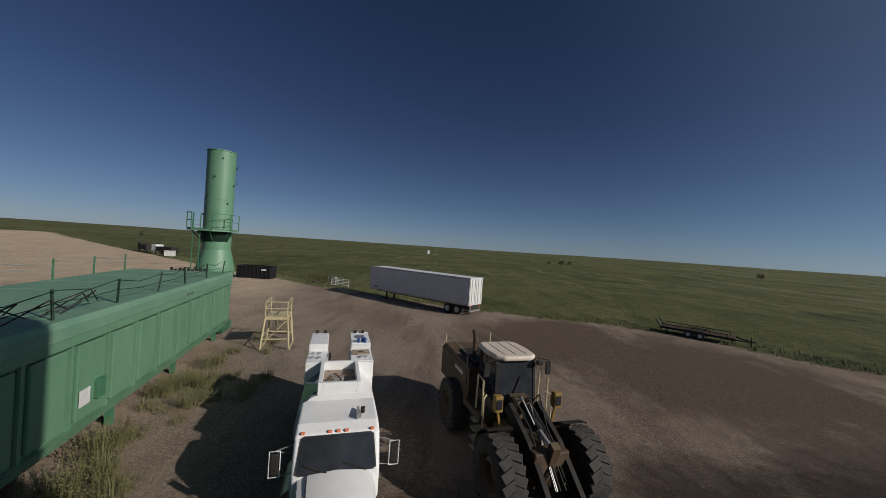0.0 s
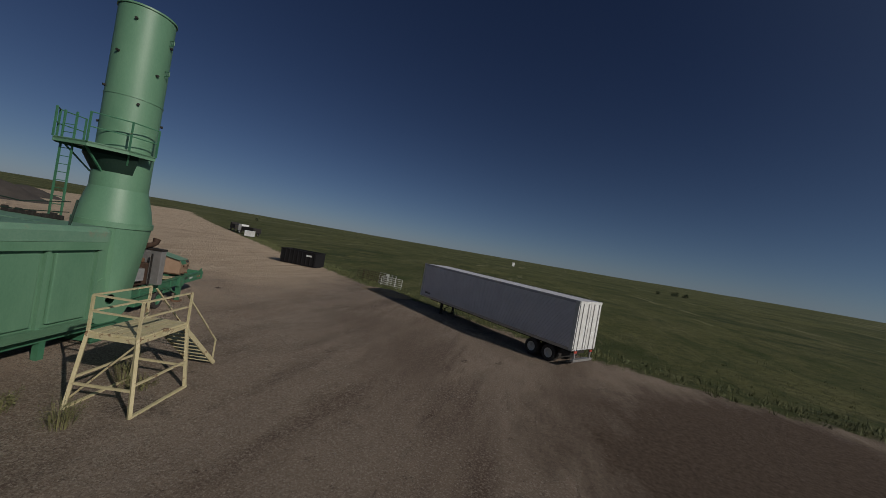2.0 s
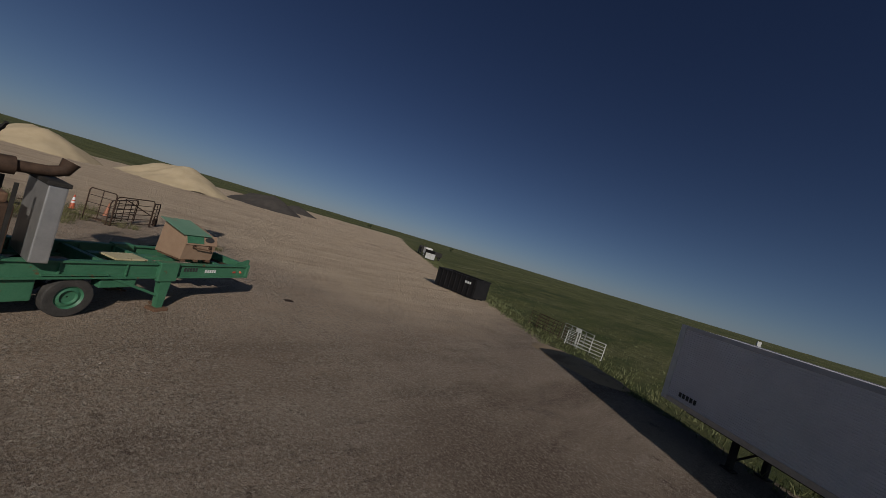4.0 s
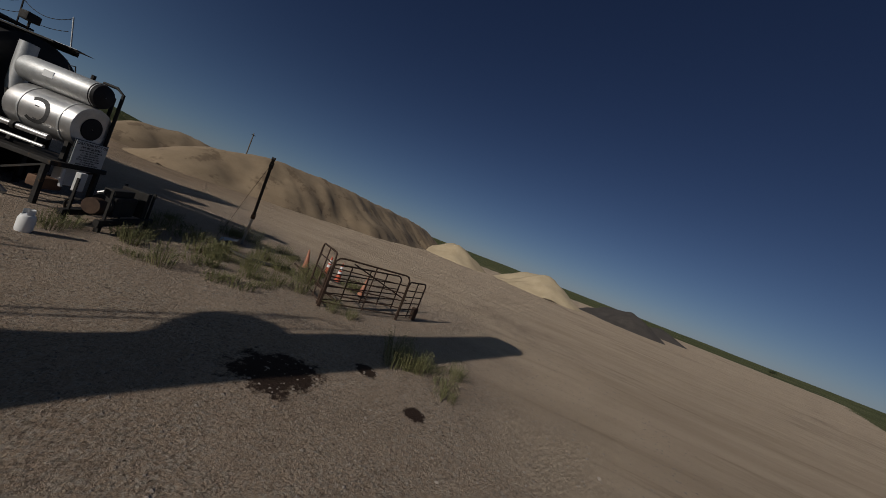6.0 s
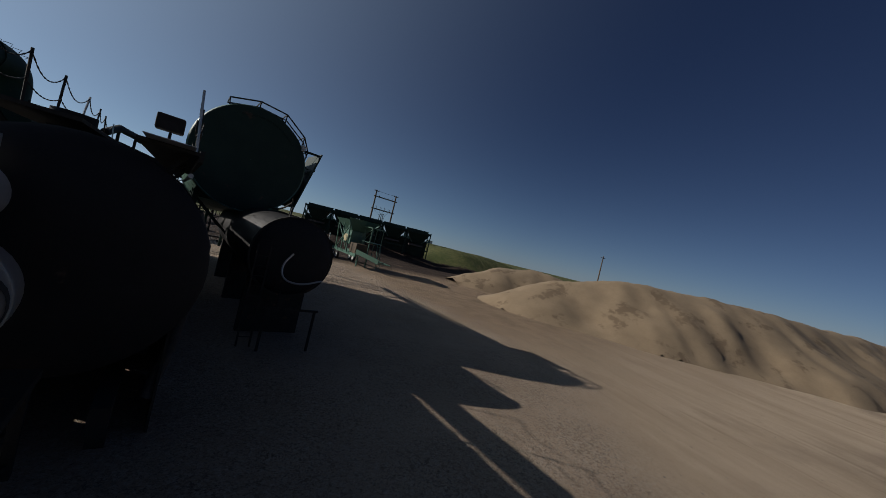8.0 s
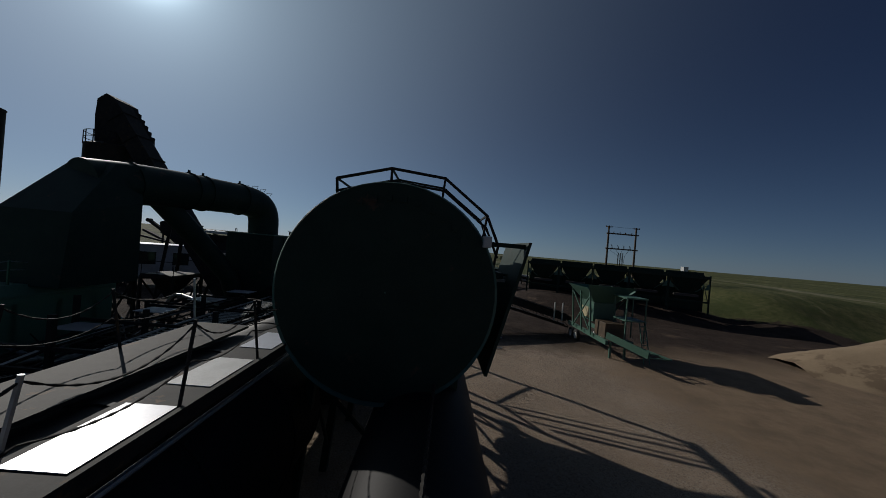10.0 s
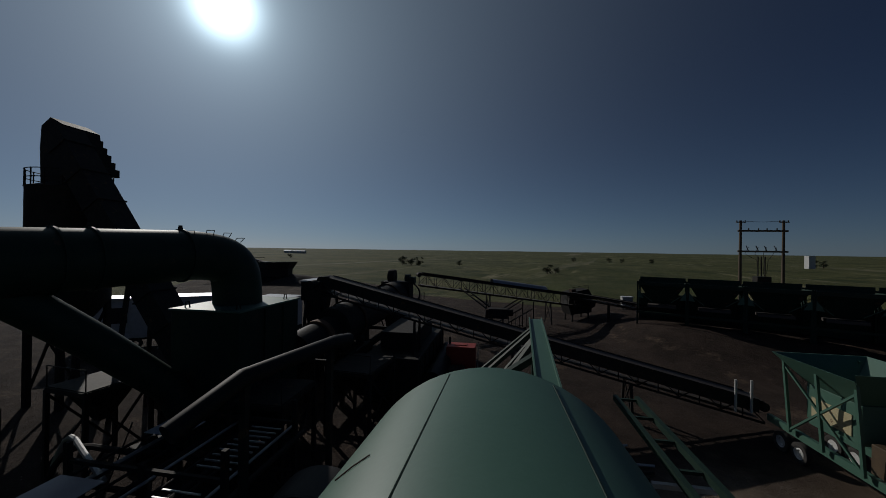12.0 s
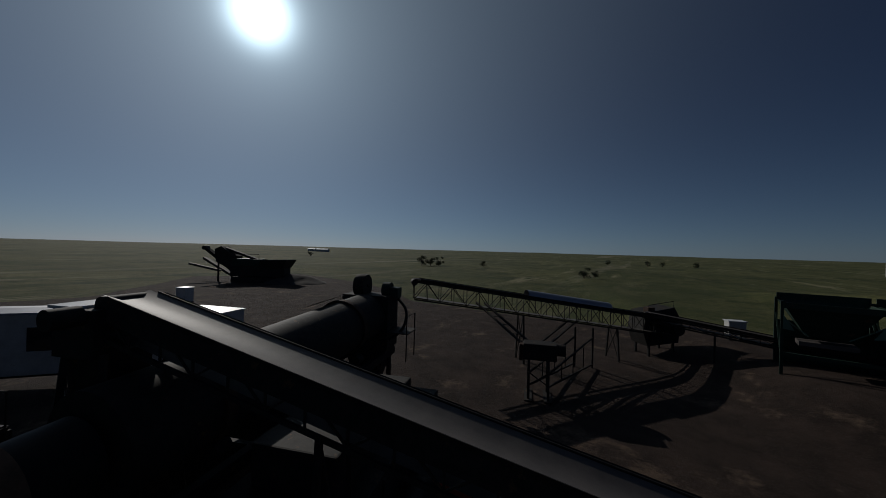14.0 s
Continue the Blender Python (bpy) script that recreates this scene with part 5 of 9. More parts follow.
# ---- edge of the yard ----
VAN = mat("chalky_white_trailer_skin", (0.546, 0.537, 0.572), (0.651, 0.642, 0.669), 0.8, 0.5, 0.1, 0.05, 25, (0.396, 0.378, 0.396), 0.68, 0.9)


def build_van_trailer():
    L, W, H0, H1 = 15.8, 2.55, 1.15, 4.1
    v, u = 9.9, 41.8
    ob = thing("van_trailer", at(v, u, 0, -53.7), "long dull aluminium box trailer parked at the grass edge", "trailer")
    # local +x runs from the nose to the rear doors, -y is the side towards the yard
    part("body", Geo().box(-L / 2, L / 2, -W / 2, W / 2, H0, H1, 0.02), VAN, ob)
    n = 34
    for s in (-1, 1):
        for i in range(n):
            z = H0 + 0.14 + (H1 - H0 - 0.3) * i / n
            part("side_slat", Geo().extrude([(s * W / 2, z), (s * (W / 2 + 0.022), z + 0.012), (s * (W / 2 + 0.022), z + 0.055), (s * W / 2, z + 0.067)], -L / 2 + 0.25, L / 2 - 0.25, "x"), VAN, ob)
        part("top_rail", Geo().box(-L / 2, L / 2, s * W / 2 - 0.03, s * W / 2 + 0.04, H1 - 0.14, H1 + 0.02), ALU, ob)
        part("bottom_rail", Geo().box(-L / 2, L / 2, s * W / 2 - 0.03, s * W / 2 + 0.045, H0 - 0.05, H0 + 0.13), STEEL, ob)
        for x in (-L / 2 + 0.12, L / 2 - 0.12):
            part("corner_post", Geo().box(x - 0.12, x + 0.12, s * W / 2 - 0.04, s * W / 2 + 0.045, H0, H1), WHITE_DULL, ob)
    for y in (-0.63, 0.63):
        d = part("rear_door", Geo().box(L / 2, L / 2 + 0.05, y - 0.6, y + 0.6, H0 + 0.08, H1 - 0.12, 0.01), WHITE_DULL, ob, "white rear door")
        for k in (-0.3, 0.3):
            part("lock_rod", Geo().tube([(L / 2 + 0.08, y + k, H0 + 0.05), (L / 2 + 0.08, y + k, H1 - 0.12)], 0.018, 6), STEEL, d)
    part("header", Geo().box(L / 2, L / 2 + 0.06, -W / 2, W / 2, H1 - 0.12, H1 + 0.02), WHITE_DULL, ob)
    part("bumper", Geo().box(L / 2 - 0.15, L / 2 + 0.05, -1.1, 1.1, 0.45, 0.6), STEEL, ob)
    for y in (-0.9, 0.9):
        part("bumper_post", Geo().box(L / 2 - 0.1, L / 2, y - 0.05, y + 0.05, 0.5, 1.15), STEEL, ob)
        part("tail_light", Geo().box(L / 2, L / 2 + 0.03, y - 0.15, y + 0.15, 0.98, 1.1), RED, ob)
    part("underframe", Geo().box(-L / 2 + 0.5, L / 2 - 0.2, -0.5, 0.5, 0.85, 1.13), BLACK_STEEL, ob)
    for x in (L / 2 - 2.9, L / 2 - 1.6):
        for y in (-0.95, 0.95):
            g = Geo()
            prof = [(0.3, -0.26), (0.45, -0.28), (0.52, -0.2), (0.52, 0.2), (0.45, 0.28), (0.3, 0.26)]
            t = part("wheel", g.lathe(prof, (x, y, 0.5), "y", 26), RUBBER, ob, "black trailer tyre", smooth=True)
            s = -1 if y < 0 else 1
            part("rim", Geo().lathe([(0.02, s * 0.08), (0.16, s * 0.1), (0.2, s * 0.22), (0.3, s * 0.24), (0.3, -s * 0.2), (0.02, -s * 0.2)], (x, y, 0.5), "y", 20), WHITE_DULL, t, smooth=True)
        part("mud_flap", Geo().box(x + 0.6, x + 0.62, -1.2, 1.2, 0.35, 0.9), BLACK_STEEL, ob)
    for y in (-0.7, 0.7):
        part("landing_leg", Geo().box(-L / 2 + 2.6, -L / 2 + 2.75, y - 0.08, y + 0.08, 0.05, 1.1), BLACK_STEEL, ob)
        part("landing_foot", Geo().box(-L / 2 + 2.5, -L / 2 + 2.85, y - 0.16, y + 0.16, -0.1, 0.05), BLACK_STEEL, ob)
    part("leg_brace", Geo().bar((-L / 2 + 2.68, -0.7, 0.3), (-L / 2 + 2.68, 0.7, 0.9), 0.05), BLACK_STEEL, ob)
    part("nose_box", Geo().box(-L / 2 - 0.22, -L / 2, -0.35, 0.35, 1.5, 2.3, 0.03), BLACK_STEEL, ob)
    g = Geo()
    for i in range(5):
        g.box(-L / 2 + 0.75 + i * 0.16, -L / 2 + 0.86 + i * 0.16, -W / 2 - 0.03, -W / 2 - 0.024, 1.45, 1.62)
    part("unit_number", g, INK, ob, "dark unit number bars")


def build_dumpster():
    ob = thing("roll_off_dumpster", at(-13.1, 64.6, 0, -14), "black steel roll-off dumpster at the road's edge", "dumpster")
    L, W, H = 5.4, 2.4, 2.05
    g = Geo().box(-L / 2, L / 2, -W / 2, -W / 2 + 0.06, 0.2, H).box(-L / 2, L / 2, W / 2 - 0.06, W / 2, 0.2, H).box(-L / 2, -L / 2 + 0.06, -W / 2, W / 2, 0.2, H).box(L / 2 - 0.06, L / 2, -W / 2, W / 2, 0.2, H).box(-L / 2, L / 2, -W / 2, W / 2, 0.15, 0.22)
    part("shell", g, BLACK, ob)
    for i in range(9):
        x = -L / 2 + 0.1 + (L - 0.2) * i / 8
        for s in (-1, 1):
            part("rib", Geo().box(x - 0.05, x + 0.05, s * W / 2 - 0.01, s * (W / 2 + 0.1), 0.22, H - 0.05), BLACK, ob)
    for s in (-1, 1):
        part("top_rim", Geo().box(-L / 2 - 0.05, L / 2 + 0.05, s * W / 2 - 0.07, s * W / 2 + 0.12, H - 0.06, H + 0.06), BLACK, ob)
        part("skid", Geo().box(-L / 2, L / 2, s * 0.5 - 0.06, s * 0.5 + 0.06, -0.05, 0.16), BLACK_STEEL, ob)
    part("top_rim", Geo().box(-L / 2 - 0.05, -L / 2 + 0.07, -W / 2, W / 2, H - 0.06, H + 0.06), BLACK, ob)
    part("top_rim", Geo().box(L / 2 - 0.07, L / 2 + 0.05, -W / 2, W / 2, H - 0.06, H + 0.06), BLACK, ob)
    g = Geo()
    for i, w in enumerate((0.2, 0.24, 0.18)):
        g.box(L / 2 - 1.35 + i * 0.3, L / 2 - 1.35 + i * 0.3 + w, -W / 2 - 0.115, -W / 2 - 0.104, 1.45, 1.68)
    part("pale_mark", g, WHITE, ob, "white mark on the side")


def gate_panel(parent_pose, length, height, material, label, rails=5, uprights=4, group="livestock gates", name="livestock_gate"):
    ob = thing(name, parent_pose, label, "gate", group)
    for i in range(rails):
        z = 0.12 + (height - 0.14) * i / (rails - 1)
        part("rail", Geo().tube([(-length / 2, 0, z), (length / 2, 0, z)], 0.026, 6), material, ob, smooth=True)
    for i in range(uprights):
        x = -length / 2 + length * i / (uprights - 1)
        part("upright", Geo().tube([(x, 0, 0.0), (x, 0, height)], 0.03, 6), material, ob, smooth=True)
    return ob


def build_gates():
    z = -0.25
    gate_panel(at(0.35, 58.0, z, -18) @ pose(0, 0, 0, -8), 2.8, 1.3, WHITE_DULL, "white tubular livestock gate leaning in the grass", 6, 4)
    # two panels darkened with rust colour for the shade they stand in
    for i, (v, u, r, l) in enumerate(((-2.2, 60.2, -28, 3.6), (-3.2, 60.9, -35, 3.6), (-0.4, 60.2, -38, 3.0))):
        gate_panel(at(v, u, z, r) @ pose(0, 0, 0, -12 + 5 * i), l, 1.45, GALV if i == 2 else RUST_DARK, "weathered grey livestock panel stacked in the grass", 6, 5)
    solo("white_sign_board", Geo().box(-0.22, 0.22, -0.02, 0.02, 0.0, 0.3, 0.01).box(-0.03, 0.03, 0.0, 0.04, -1.3, 0.05), WHITE_DULL, at(-0.3, 59.2, 1.0, -20), "small white board fixed to a gate", "sign")


def build_flat_trailer():
    ob = thing("equipment_trailer", at(34.3, 25.6, 0, -62), "low black tandem equipment trailer in the grass", "trailer")
    for y in (-0.95, 0.95):
        part("side_rail", Geo().box(-3.0, 3.0, y - 0.06, y + 0.06, 0.5, 0.68), BLACK, ob)
        part("top_rail", Geo().bar((-2.8, y, 0.95), (2.4, y, 0.95), 0.06), BLACK, ob)
        for x in (-2.8, -1.5, -0.2, 1.1, 2.4):
            part("stake", Geo().bar((x, y, 0.6), (x, y, 0.95), 0.05), BLACK, ob)
    for i in range(9):
        part("deck_plank", Geo().box(-2.9, 2.9, -0.92 + i * 0.205, -0.73 + i * 0.205, 0.62, 0.67), RUST_DARK, ob)
    for x in (-0.55, 0.4):
        for y in (-1.15, 1.15):
            t = part("wheel", Geo().lathe([(0.18, -0.1), (0.34, -0.12), (0.37, -0.06), (0.37, 0.06), (0.34, 0.12), (0.18, 0.1)], (x, y, 0.36), "y", 20), RUBBER, ob, smooth=True)
            part("rim", Geo().lathe([(0.02, -0.08), (0.19, -0.09), (0.19, 0.09), (0.02, 0.08)], (x, y, 0.36), "y", 16), WHITE_DULL, t, smooth=True)
    for s in (-1, 1):
        part("fender", Geo().box(-1.0, 0.85, s * 1.02, s * 1.3, 0.76, 0.8), BLACK, ob)
        part("tongue", Geo().bar((3.0, s * 0.8, 0.55), (4.3, 0, 0.52), 0.1), BLACK, ob)
        part("ramp", Geo().bar((-3.0, s * 0.7, 0.62), (-3.5, s * 0.7, 1.3), 0.3, 0.06), BLACK, ob)
    part("jack", Geo().bar((4.0, 0, 0.0), (4.0, 0, 0.9), 0.08), BLACK, ob)


build_van_trailer()
build_dumpster()
build_gates()
build_flat_trailer()


# ---- hot-oil heater, tanks ----
def loop(ax, r, n=26):
    return [(ax[0] + r * math.cos(2 * math.pi * k / n), ax[1] + r * math.sin(2 * math.pi * k / n)) for k in range(n)]


def cylinder_y(r, y0, y1, dome=0.25, n=6):
    """Profile of a horizontal vessel with dished ends."""
    a = [(r * math.sin(0.5 * math.pi * k / n), y0 - dome * r * math.cos(0.5 * math.pi * k / n)) for k in range(n + 1)]
    b = [(r * math.cos(0.5 * math.pi * k / n), y1 + dome * r * math.sin(0.5 * math.pi * k / n)) for k in range(n + 1)]
    a[0], b[-1] = (0.01, a[0][1]), (0.01, b[-1][1])
    return a + b


def bend(points, n=8):
    """Rounds a polyline's corners."""
    out = [Vector(points[0])]
    for a, b, c in zip(points, points[1:], points[2:]):
        a, b, c = Vector(a), Vector(b), Vector(c)
        p, q = b.lerp(a, 0.5), b.lerp(c, 0.5)
        out += [(p * (1 - t) ** 2 + b * 2 * t * (1 - t) + q * t * t) for t in (k / n for k in range(n + 1))]
    return out + [Vector(points[-1])]


def build_heater():
    ob = thing("hot_oil_heater", at(-24.4, 29.3), "hot-oil heater with a bright steel vessel and warning sign", "heater")
    v = part("vessel", Geo().lathe([(0.40, -1.05), (0.68, -1.05), (0.70, -0.9), (0.70, 0.82), (0.68, 0.95), (0.50, 0.95), (0.34, 0.93), (0.02, 0.93)], (0, 0, 2.68), "y", 36), STEEL, ob, "bright banded steel vessel", smooth=True)
    for y in (-0.6, 0.6):
        part("band", Geo().lathe([(0.70, y - 0.03), (0.715, y - 0.03), (0.715, y + 0.03), (0.70, y + 0.03)], (0, 0, 2.68), "y", 36), GALV, v, smooth=True)
    part("burner_port", Geo().lathe([(0.02, 0.955), (0.33, 0.955), (0.36, 0.94)], (0, 0, 2.68), "y", 28), BLACK, v, "round black burner port")
    # dark emblem on the side towards the yard: ring and bar
    for s in (-1, 1):
        g = Geo()
        for k in range(14):
            t0, t1 = radians(60 + k * 18), radians(60 + (k + 1) * 18)
            for (ra, rb) in ((0.30, 0.42),):
                q = [(ra, t0), (rb, t0), (rb, t1), (ra, t1)]
                g.add([(s * (0.705 * math.cos((rr * math.sin(t)) / 0.705)), -0.1 - s * rr * math.cos(t), 2.68 + 0.705 * math.sin((rr * math.sin(t)) / 0.705)) for rr, t in q], [(0, 1, 2, 3)])
        for a, b, c, d in ((-0.04, 0.08, -0.28, 0.14), (0.18, 0.29, -0.28, 0.28)):
            g.add([(s * 0.708 * math.cos(z / 0.705), -0.1 + s * y, 2.68 + z) for y, z in ((a, c), (b, c), (b, d), (a, d))], [(0, 1, 2, 3)])
        part("emblem", g, INK, v, "dark round emblem")
    part("expansion_tank", Geo().lathe(cylinder_y(0.40, -1.3, 0.9, 0.35), (0.05, 0, 3.78), "y", 30), GALV, ob, "grey expansion tank", smooth=True)
    part("tank_end", Geo().lathe([(0.02, 1.06), (0.37, 1.0), (0.41, 0.86)], (0.05, 0, 3.78), "y", 30), BLACK, ob, "black tank end", smooth=True)
    part("label_plate", Geo().box(0.42, 0.455, -0.5, -0.2, 3.72, 3.92), WHITE, ob, "small white label")
    part("exhaust_pipe", Geo().tube([(0.1, -1.35, 2.7), (0.1, -1.5, 3.2), (0.1, -1.5, 4.5)], 0.22, 16), GALV, ob, "grey exhaust pipe", smooth=True)
    part("lifting_eye", Geo().tube([(0.05, -0.2, 4.16), (0.05, -0.3, 4.32), (0.05, -0.1, 4.36), (0.05, -0.05, 4.18)], 0.02, 6), BLACK_STEEL, ob)
    part("vent_valve", Geo().tube([(0.05, 0.5, 4.15), (0.05, 0.5, 4.32)], 0.06, 8), BLACK_STEEL, ob)
    part("guard_pipe", Geo().tube([(-0.55, 1.0, 1.9), (-0.55, 1.0, 4.1), (-0.55, 0.75, 4.25), (-0.55, 0.3, 4.25)], 0.05, 8), BLACK_STEEL, ob, smooth=True)
    part("guard_pipe", Geo().tube([(-0.62, 0.7, 1.9), (-0.62, 0.7, 3.9), (-0.45, 0.5, 4.0)], 0.05, 8), BLACK_STEEL, ob, smooth=True)
    for x in (-0.35, 0.35):
        for y in (-0.85, 0.75):
            part("saddle_leg", Geo().box(x - 0.06, x + 0.06, y - 0.06, y + 0.06, 1.45, 2.3), BLACK_STEEL, ob)
    deck = part("skid_deck", Geo().box(-0.9, 0.95, -1.7, 1.05, 1.32, 1.47, 0.02), BLACK_STEEL, ob)
    for x in (-0.8, 0.85):
        for y in (-1.5, 0.85):
            part("skid_leg", Geo().bar((x, y, -0.05), (x, y, 1.35), 0.12), BLACK_STEEL, ob)
        part("skid_brace", Geo().bar((x, -1.5, 0.2), (x, 0.85, 1.3), 0.06), BLACK_STEEL, ob)
    part("steel_pipe", Geo().tube([(0.75, -1.4, 2.05), (0.75, 0.3, 2.05), (0.72, 0.55, 2.05)], 0.09, 12), STEEL, ob, "bright steel oil pipe", smooth=True)
    part("pipe_collar", Geo().tube([(0.75, -0.45, 2.05), (0.75, -0.33, 2.05)], 0.13, 12), BLACK_STEEL, ob)
    part("lower_pipe", Geo().tube([(0.82, -1.6, 1.75), (0.82, 0.6, 1.75)], 0.05, 8), GALV, ob, smooth=True)
    part("grey_hose", Geo().tube([(0.9, -1.2, 1.3), (1.15, -0.8, 1.1), (1.2, -0.3, 0.7), (1.1, 0.0, 0.3), (0.9, 0.1, 0.1)], 0.08, 10), GALV, ob, "grey flexible hose", smooth=True)
    part("white_pipe", Geo().tube([(0.35, 0.9, 1.25), (0.4, 0.95, 1.0), (0.35, 0.95, 0.7)], 0.05, 8), WHITE, ob, smooth=True)
    part("pump", Geo().box(0.1, 0.7, 0.3, 0.8, 0.5, 0.85, 0.05), RUST, ob)
    part("electrical_box", Geo().box(-0.3, 0.25, 0.5, 0.75, 0.7, 1.3, 0.02), WHITE_DULL, ob, "pale electrical box")
    r = random.Random(12)
    for i in range(12):
        y = r.uniform(-2.2, -1.0)
        part("fitting", Geo().tube([(0.3 + r.random() * 0.5, y, 1.6 + r.random() * 0.9), (0.3 + r.random() * 0.6, y - 0.3, 2.0 + r.random() * 1.4)], 0.05, 8), GALV if i % 3 else BLACK_STEEL, ob)
    # warning sign under the burner port
    sign = part("warning_sign", Geo().box(-0.56, 0.52, 1.10, 1.13, 1.50, 2.28, 0.008), WHITE_DULL, ob, "white warning sign with black lettering")
    part("sign_border", Geo().box(-0.58, 0.54, 1.085, 1.10, 1.48, 2.30), INK, sign)
    face = pose(-0.02, 1.134, 0, 90, 0, 180)
    lines = [("CAUTION HOT OIL", 0.125, 2.20), ("PPE REQUIRED:", 0.105, 2.08), ("HARD HAT W/FACE SHIELD", 0.062, 1.985), ("2 TYPES OF GLOVES:", 0.062, 1.91), ("WELDING GLOVES OR", 0.062, 1.835),
             ("HEAT RESISTANT GLOVES", 0.062, 1.76), ("OTHER PROTECTIVE WEAR", 0.062, 1.685), ("COTTON JACKET", 0.062, 1.61), ("WORK WITH TRASH CAN", 0.062, 1.54)]
    for text, size, z in lines:
        words(text, size, Matrix.Translation((0, 0, z)) @ face, INK, sign)


def chain(parent, a, b, sag, r=0.011):
    """A hanging chain with its links beaded."""
    a, b = Vector(a), Vector(b)
    n = max(10, int((b - a).length / 0.09))
    pts = [a.lerp(b, k / n) - Vector((0, 0, sag * 4 * (k / n) * (1 - k / n))) for k in range(n + 1)]
    part("chain", Geo().tube(pts, [r * (1.45 if k % 2 else 0.7) for k in range(n + 1)], 5), BLACK_STEEL, parent)


def build_asphalt_tank():
    ob = thing("asphalt_cement_tank", at(-25.1, 21.0), "large black horizontal asphalt tank with a chained roof walkway", "tank")
    part("shell", Geo().lathe(cylinder_y(1.85, -6.6, 6.2, 0.14), (0, 0, 2.98), "y", 44), BLACK, ob, smooth=True)
    for y in (-5, -2.5, 0, 2.5, 5):
        part("shell_band", Geo().lathe([(1.85, y - 0.05), (1.88, y - 0.05), (1.88, y + 0.05), (1.85, y + 0.05)], (0, 0, 2.98), "y", 44), BLACK, ob, smooth=True)
    for y in (-4.5, 0, 4.5):
        part("saddle", Geo().box(-1.3, 1.3, y - 0.15, y + 0.15, 0.9, 2.2), BLACK_STEEL, ob)
    for x in (-0.9, 0.9):
        part("skid_beam", Geo().box(x - 0.12, x + 0.12, -7.0, 6.8, 0.55, 0.92), BLACK_STEEL, ob)
        for y in (-6.2, -2, 2, 6.2):
            part("skid_leg", Geo().box(x - 0.12, x + 0.12, y - 0.12, y + 0.12, -0.05, 0.55), BLACK_STEEL, ob)
    # roof walkway
    for x0, x1 in ((-1.35, -0.5), (0.1, 1.35)):
        part("walkway", Geo().box(x0, x1, -6.5, 6.0, 4.96, 5.02), BLACK_STEEL, ob)
    part("walkway_edge", Geo().box(-1.42, -1.35, -6.5, 6.0, 4.86, 5.06), BLACK_STEEL, ob)
    r = random.Random(31)
    for i in range(7):
        y = -6.0 + i * 1.9
        part("tread_sheet", Geo().box(-1.28, -0.62, y, y + 1.2 + 0.4 * r.random(), 5.025, 5.035), WHITE_DULL if i % 2 else ALU, ob, "pale sheet-metal tread")
    for x in (-1.2, 1.2):
        for y in (-5.5, -2, 2, 5.2):
            part("walkway_strut", Geo().bar((x * 0.6, y, 4.3), (x, y, 4.96), 0.06), BLACK_STEEL, ob)
    # dark sheets added to fill the black shade under the tank
    for s in (-1, 1):
        for k in range(5):
            part("shade_panel", Geo().box(s * 1.5, s * 1.54, -6.4 + k * 2.5, -4.0 + k * 2.5, -0.05, 2.0), BLACK_STEEL, ob)
    posts = []
    for i in range(7):
        y, lean = -6.2 + i * 2.0, 0.2 * math.sin(i * 1.9)
        for x in (-1.3, 1.25):
            p = ((x, y, 5.0), (x + 0.1 * math.cos(i), y + lean, 6.15))
            part("chain_post", Geo().tube(p, 0.024, 6), GALV if i % 3 == 0 else BLACK_STEEL, ob)
            posts.append((x, p[1]))
    for x in (-1.3, 1.25):
        line = [p for q, p in posts if q == x]
        for a, b in zip(line, line[1:]):
            chain(ob, (a[0], a[1], a[2] - 0.05), (b[0], b[1], b[2] - 0.05), 0.30)
            chain(ob, (a[0], a[1], a[2] - 0.55), (b[0], b[1], b[2] - 0.55), 0.16)
    part("manway", Geo().tube([(0.7, 3.2, 4.4), (0.7, 3.2, 5.3)], 0.35, 20), BLACK, ob, smooth=True)
    lamp = part("flood_lamp", Geo().box(-1.05, -0.6, 4.55, 4.85, 5.35, 5.65, 0.04), BLACK_STEEL, ob)
    part("lamp_bracket", Geo().bar((-0.85, 4.7, 5.0), (-0.85, 4.7, 5.4), 0.05), BLACK_STEEL, ob)
    part("grey_hose", Geo().tube([(-1.5, 5.9, 4.0), (-1.75, 5.7, 3.4), (-1.72, 5.5, 2.4), (-1.6, 5.6, 1.4), (-1.4, 5.9, 0.6)], 0.1, 10), RUBBER, ob, "black suction hose", smooth=True)
    for z in (4.6, 4.2):
        part("heating_line", Geo().tube([(-1.25, -6.5, z), (-1.3, 5.8, z)], 0.045, 8), GALV, ob, smooth=True)


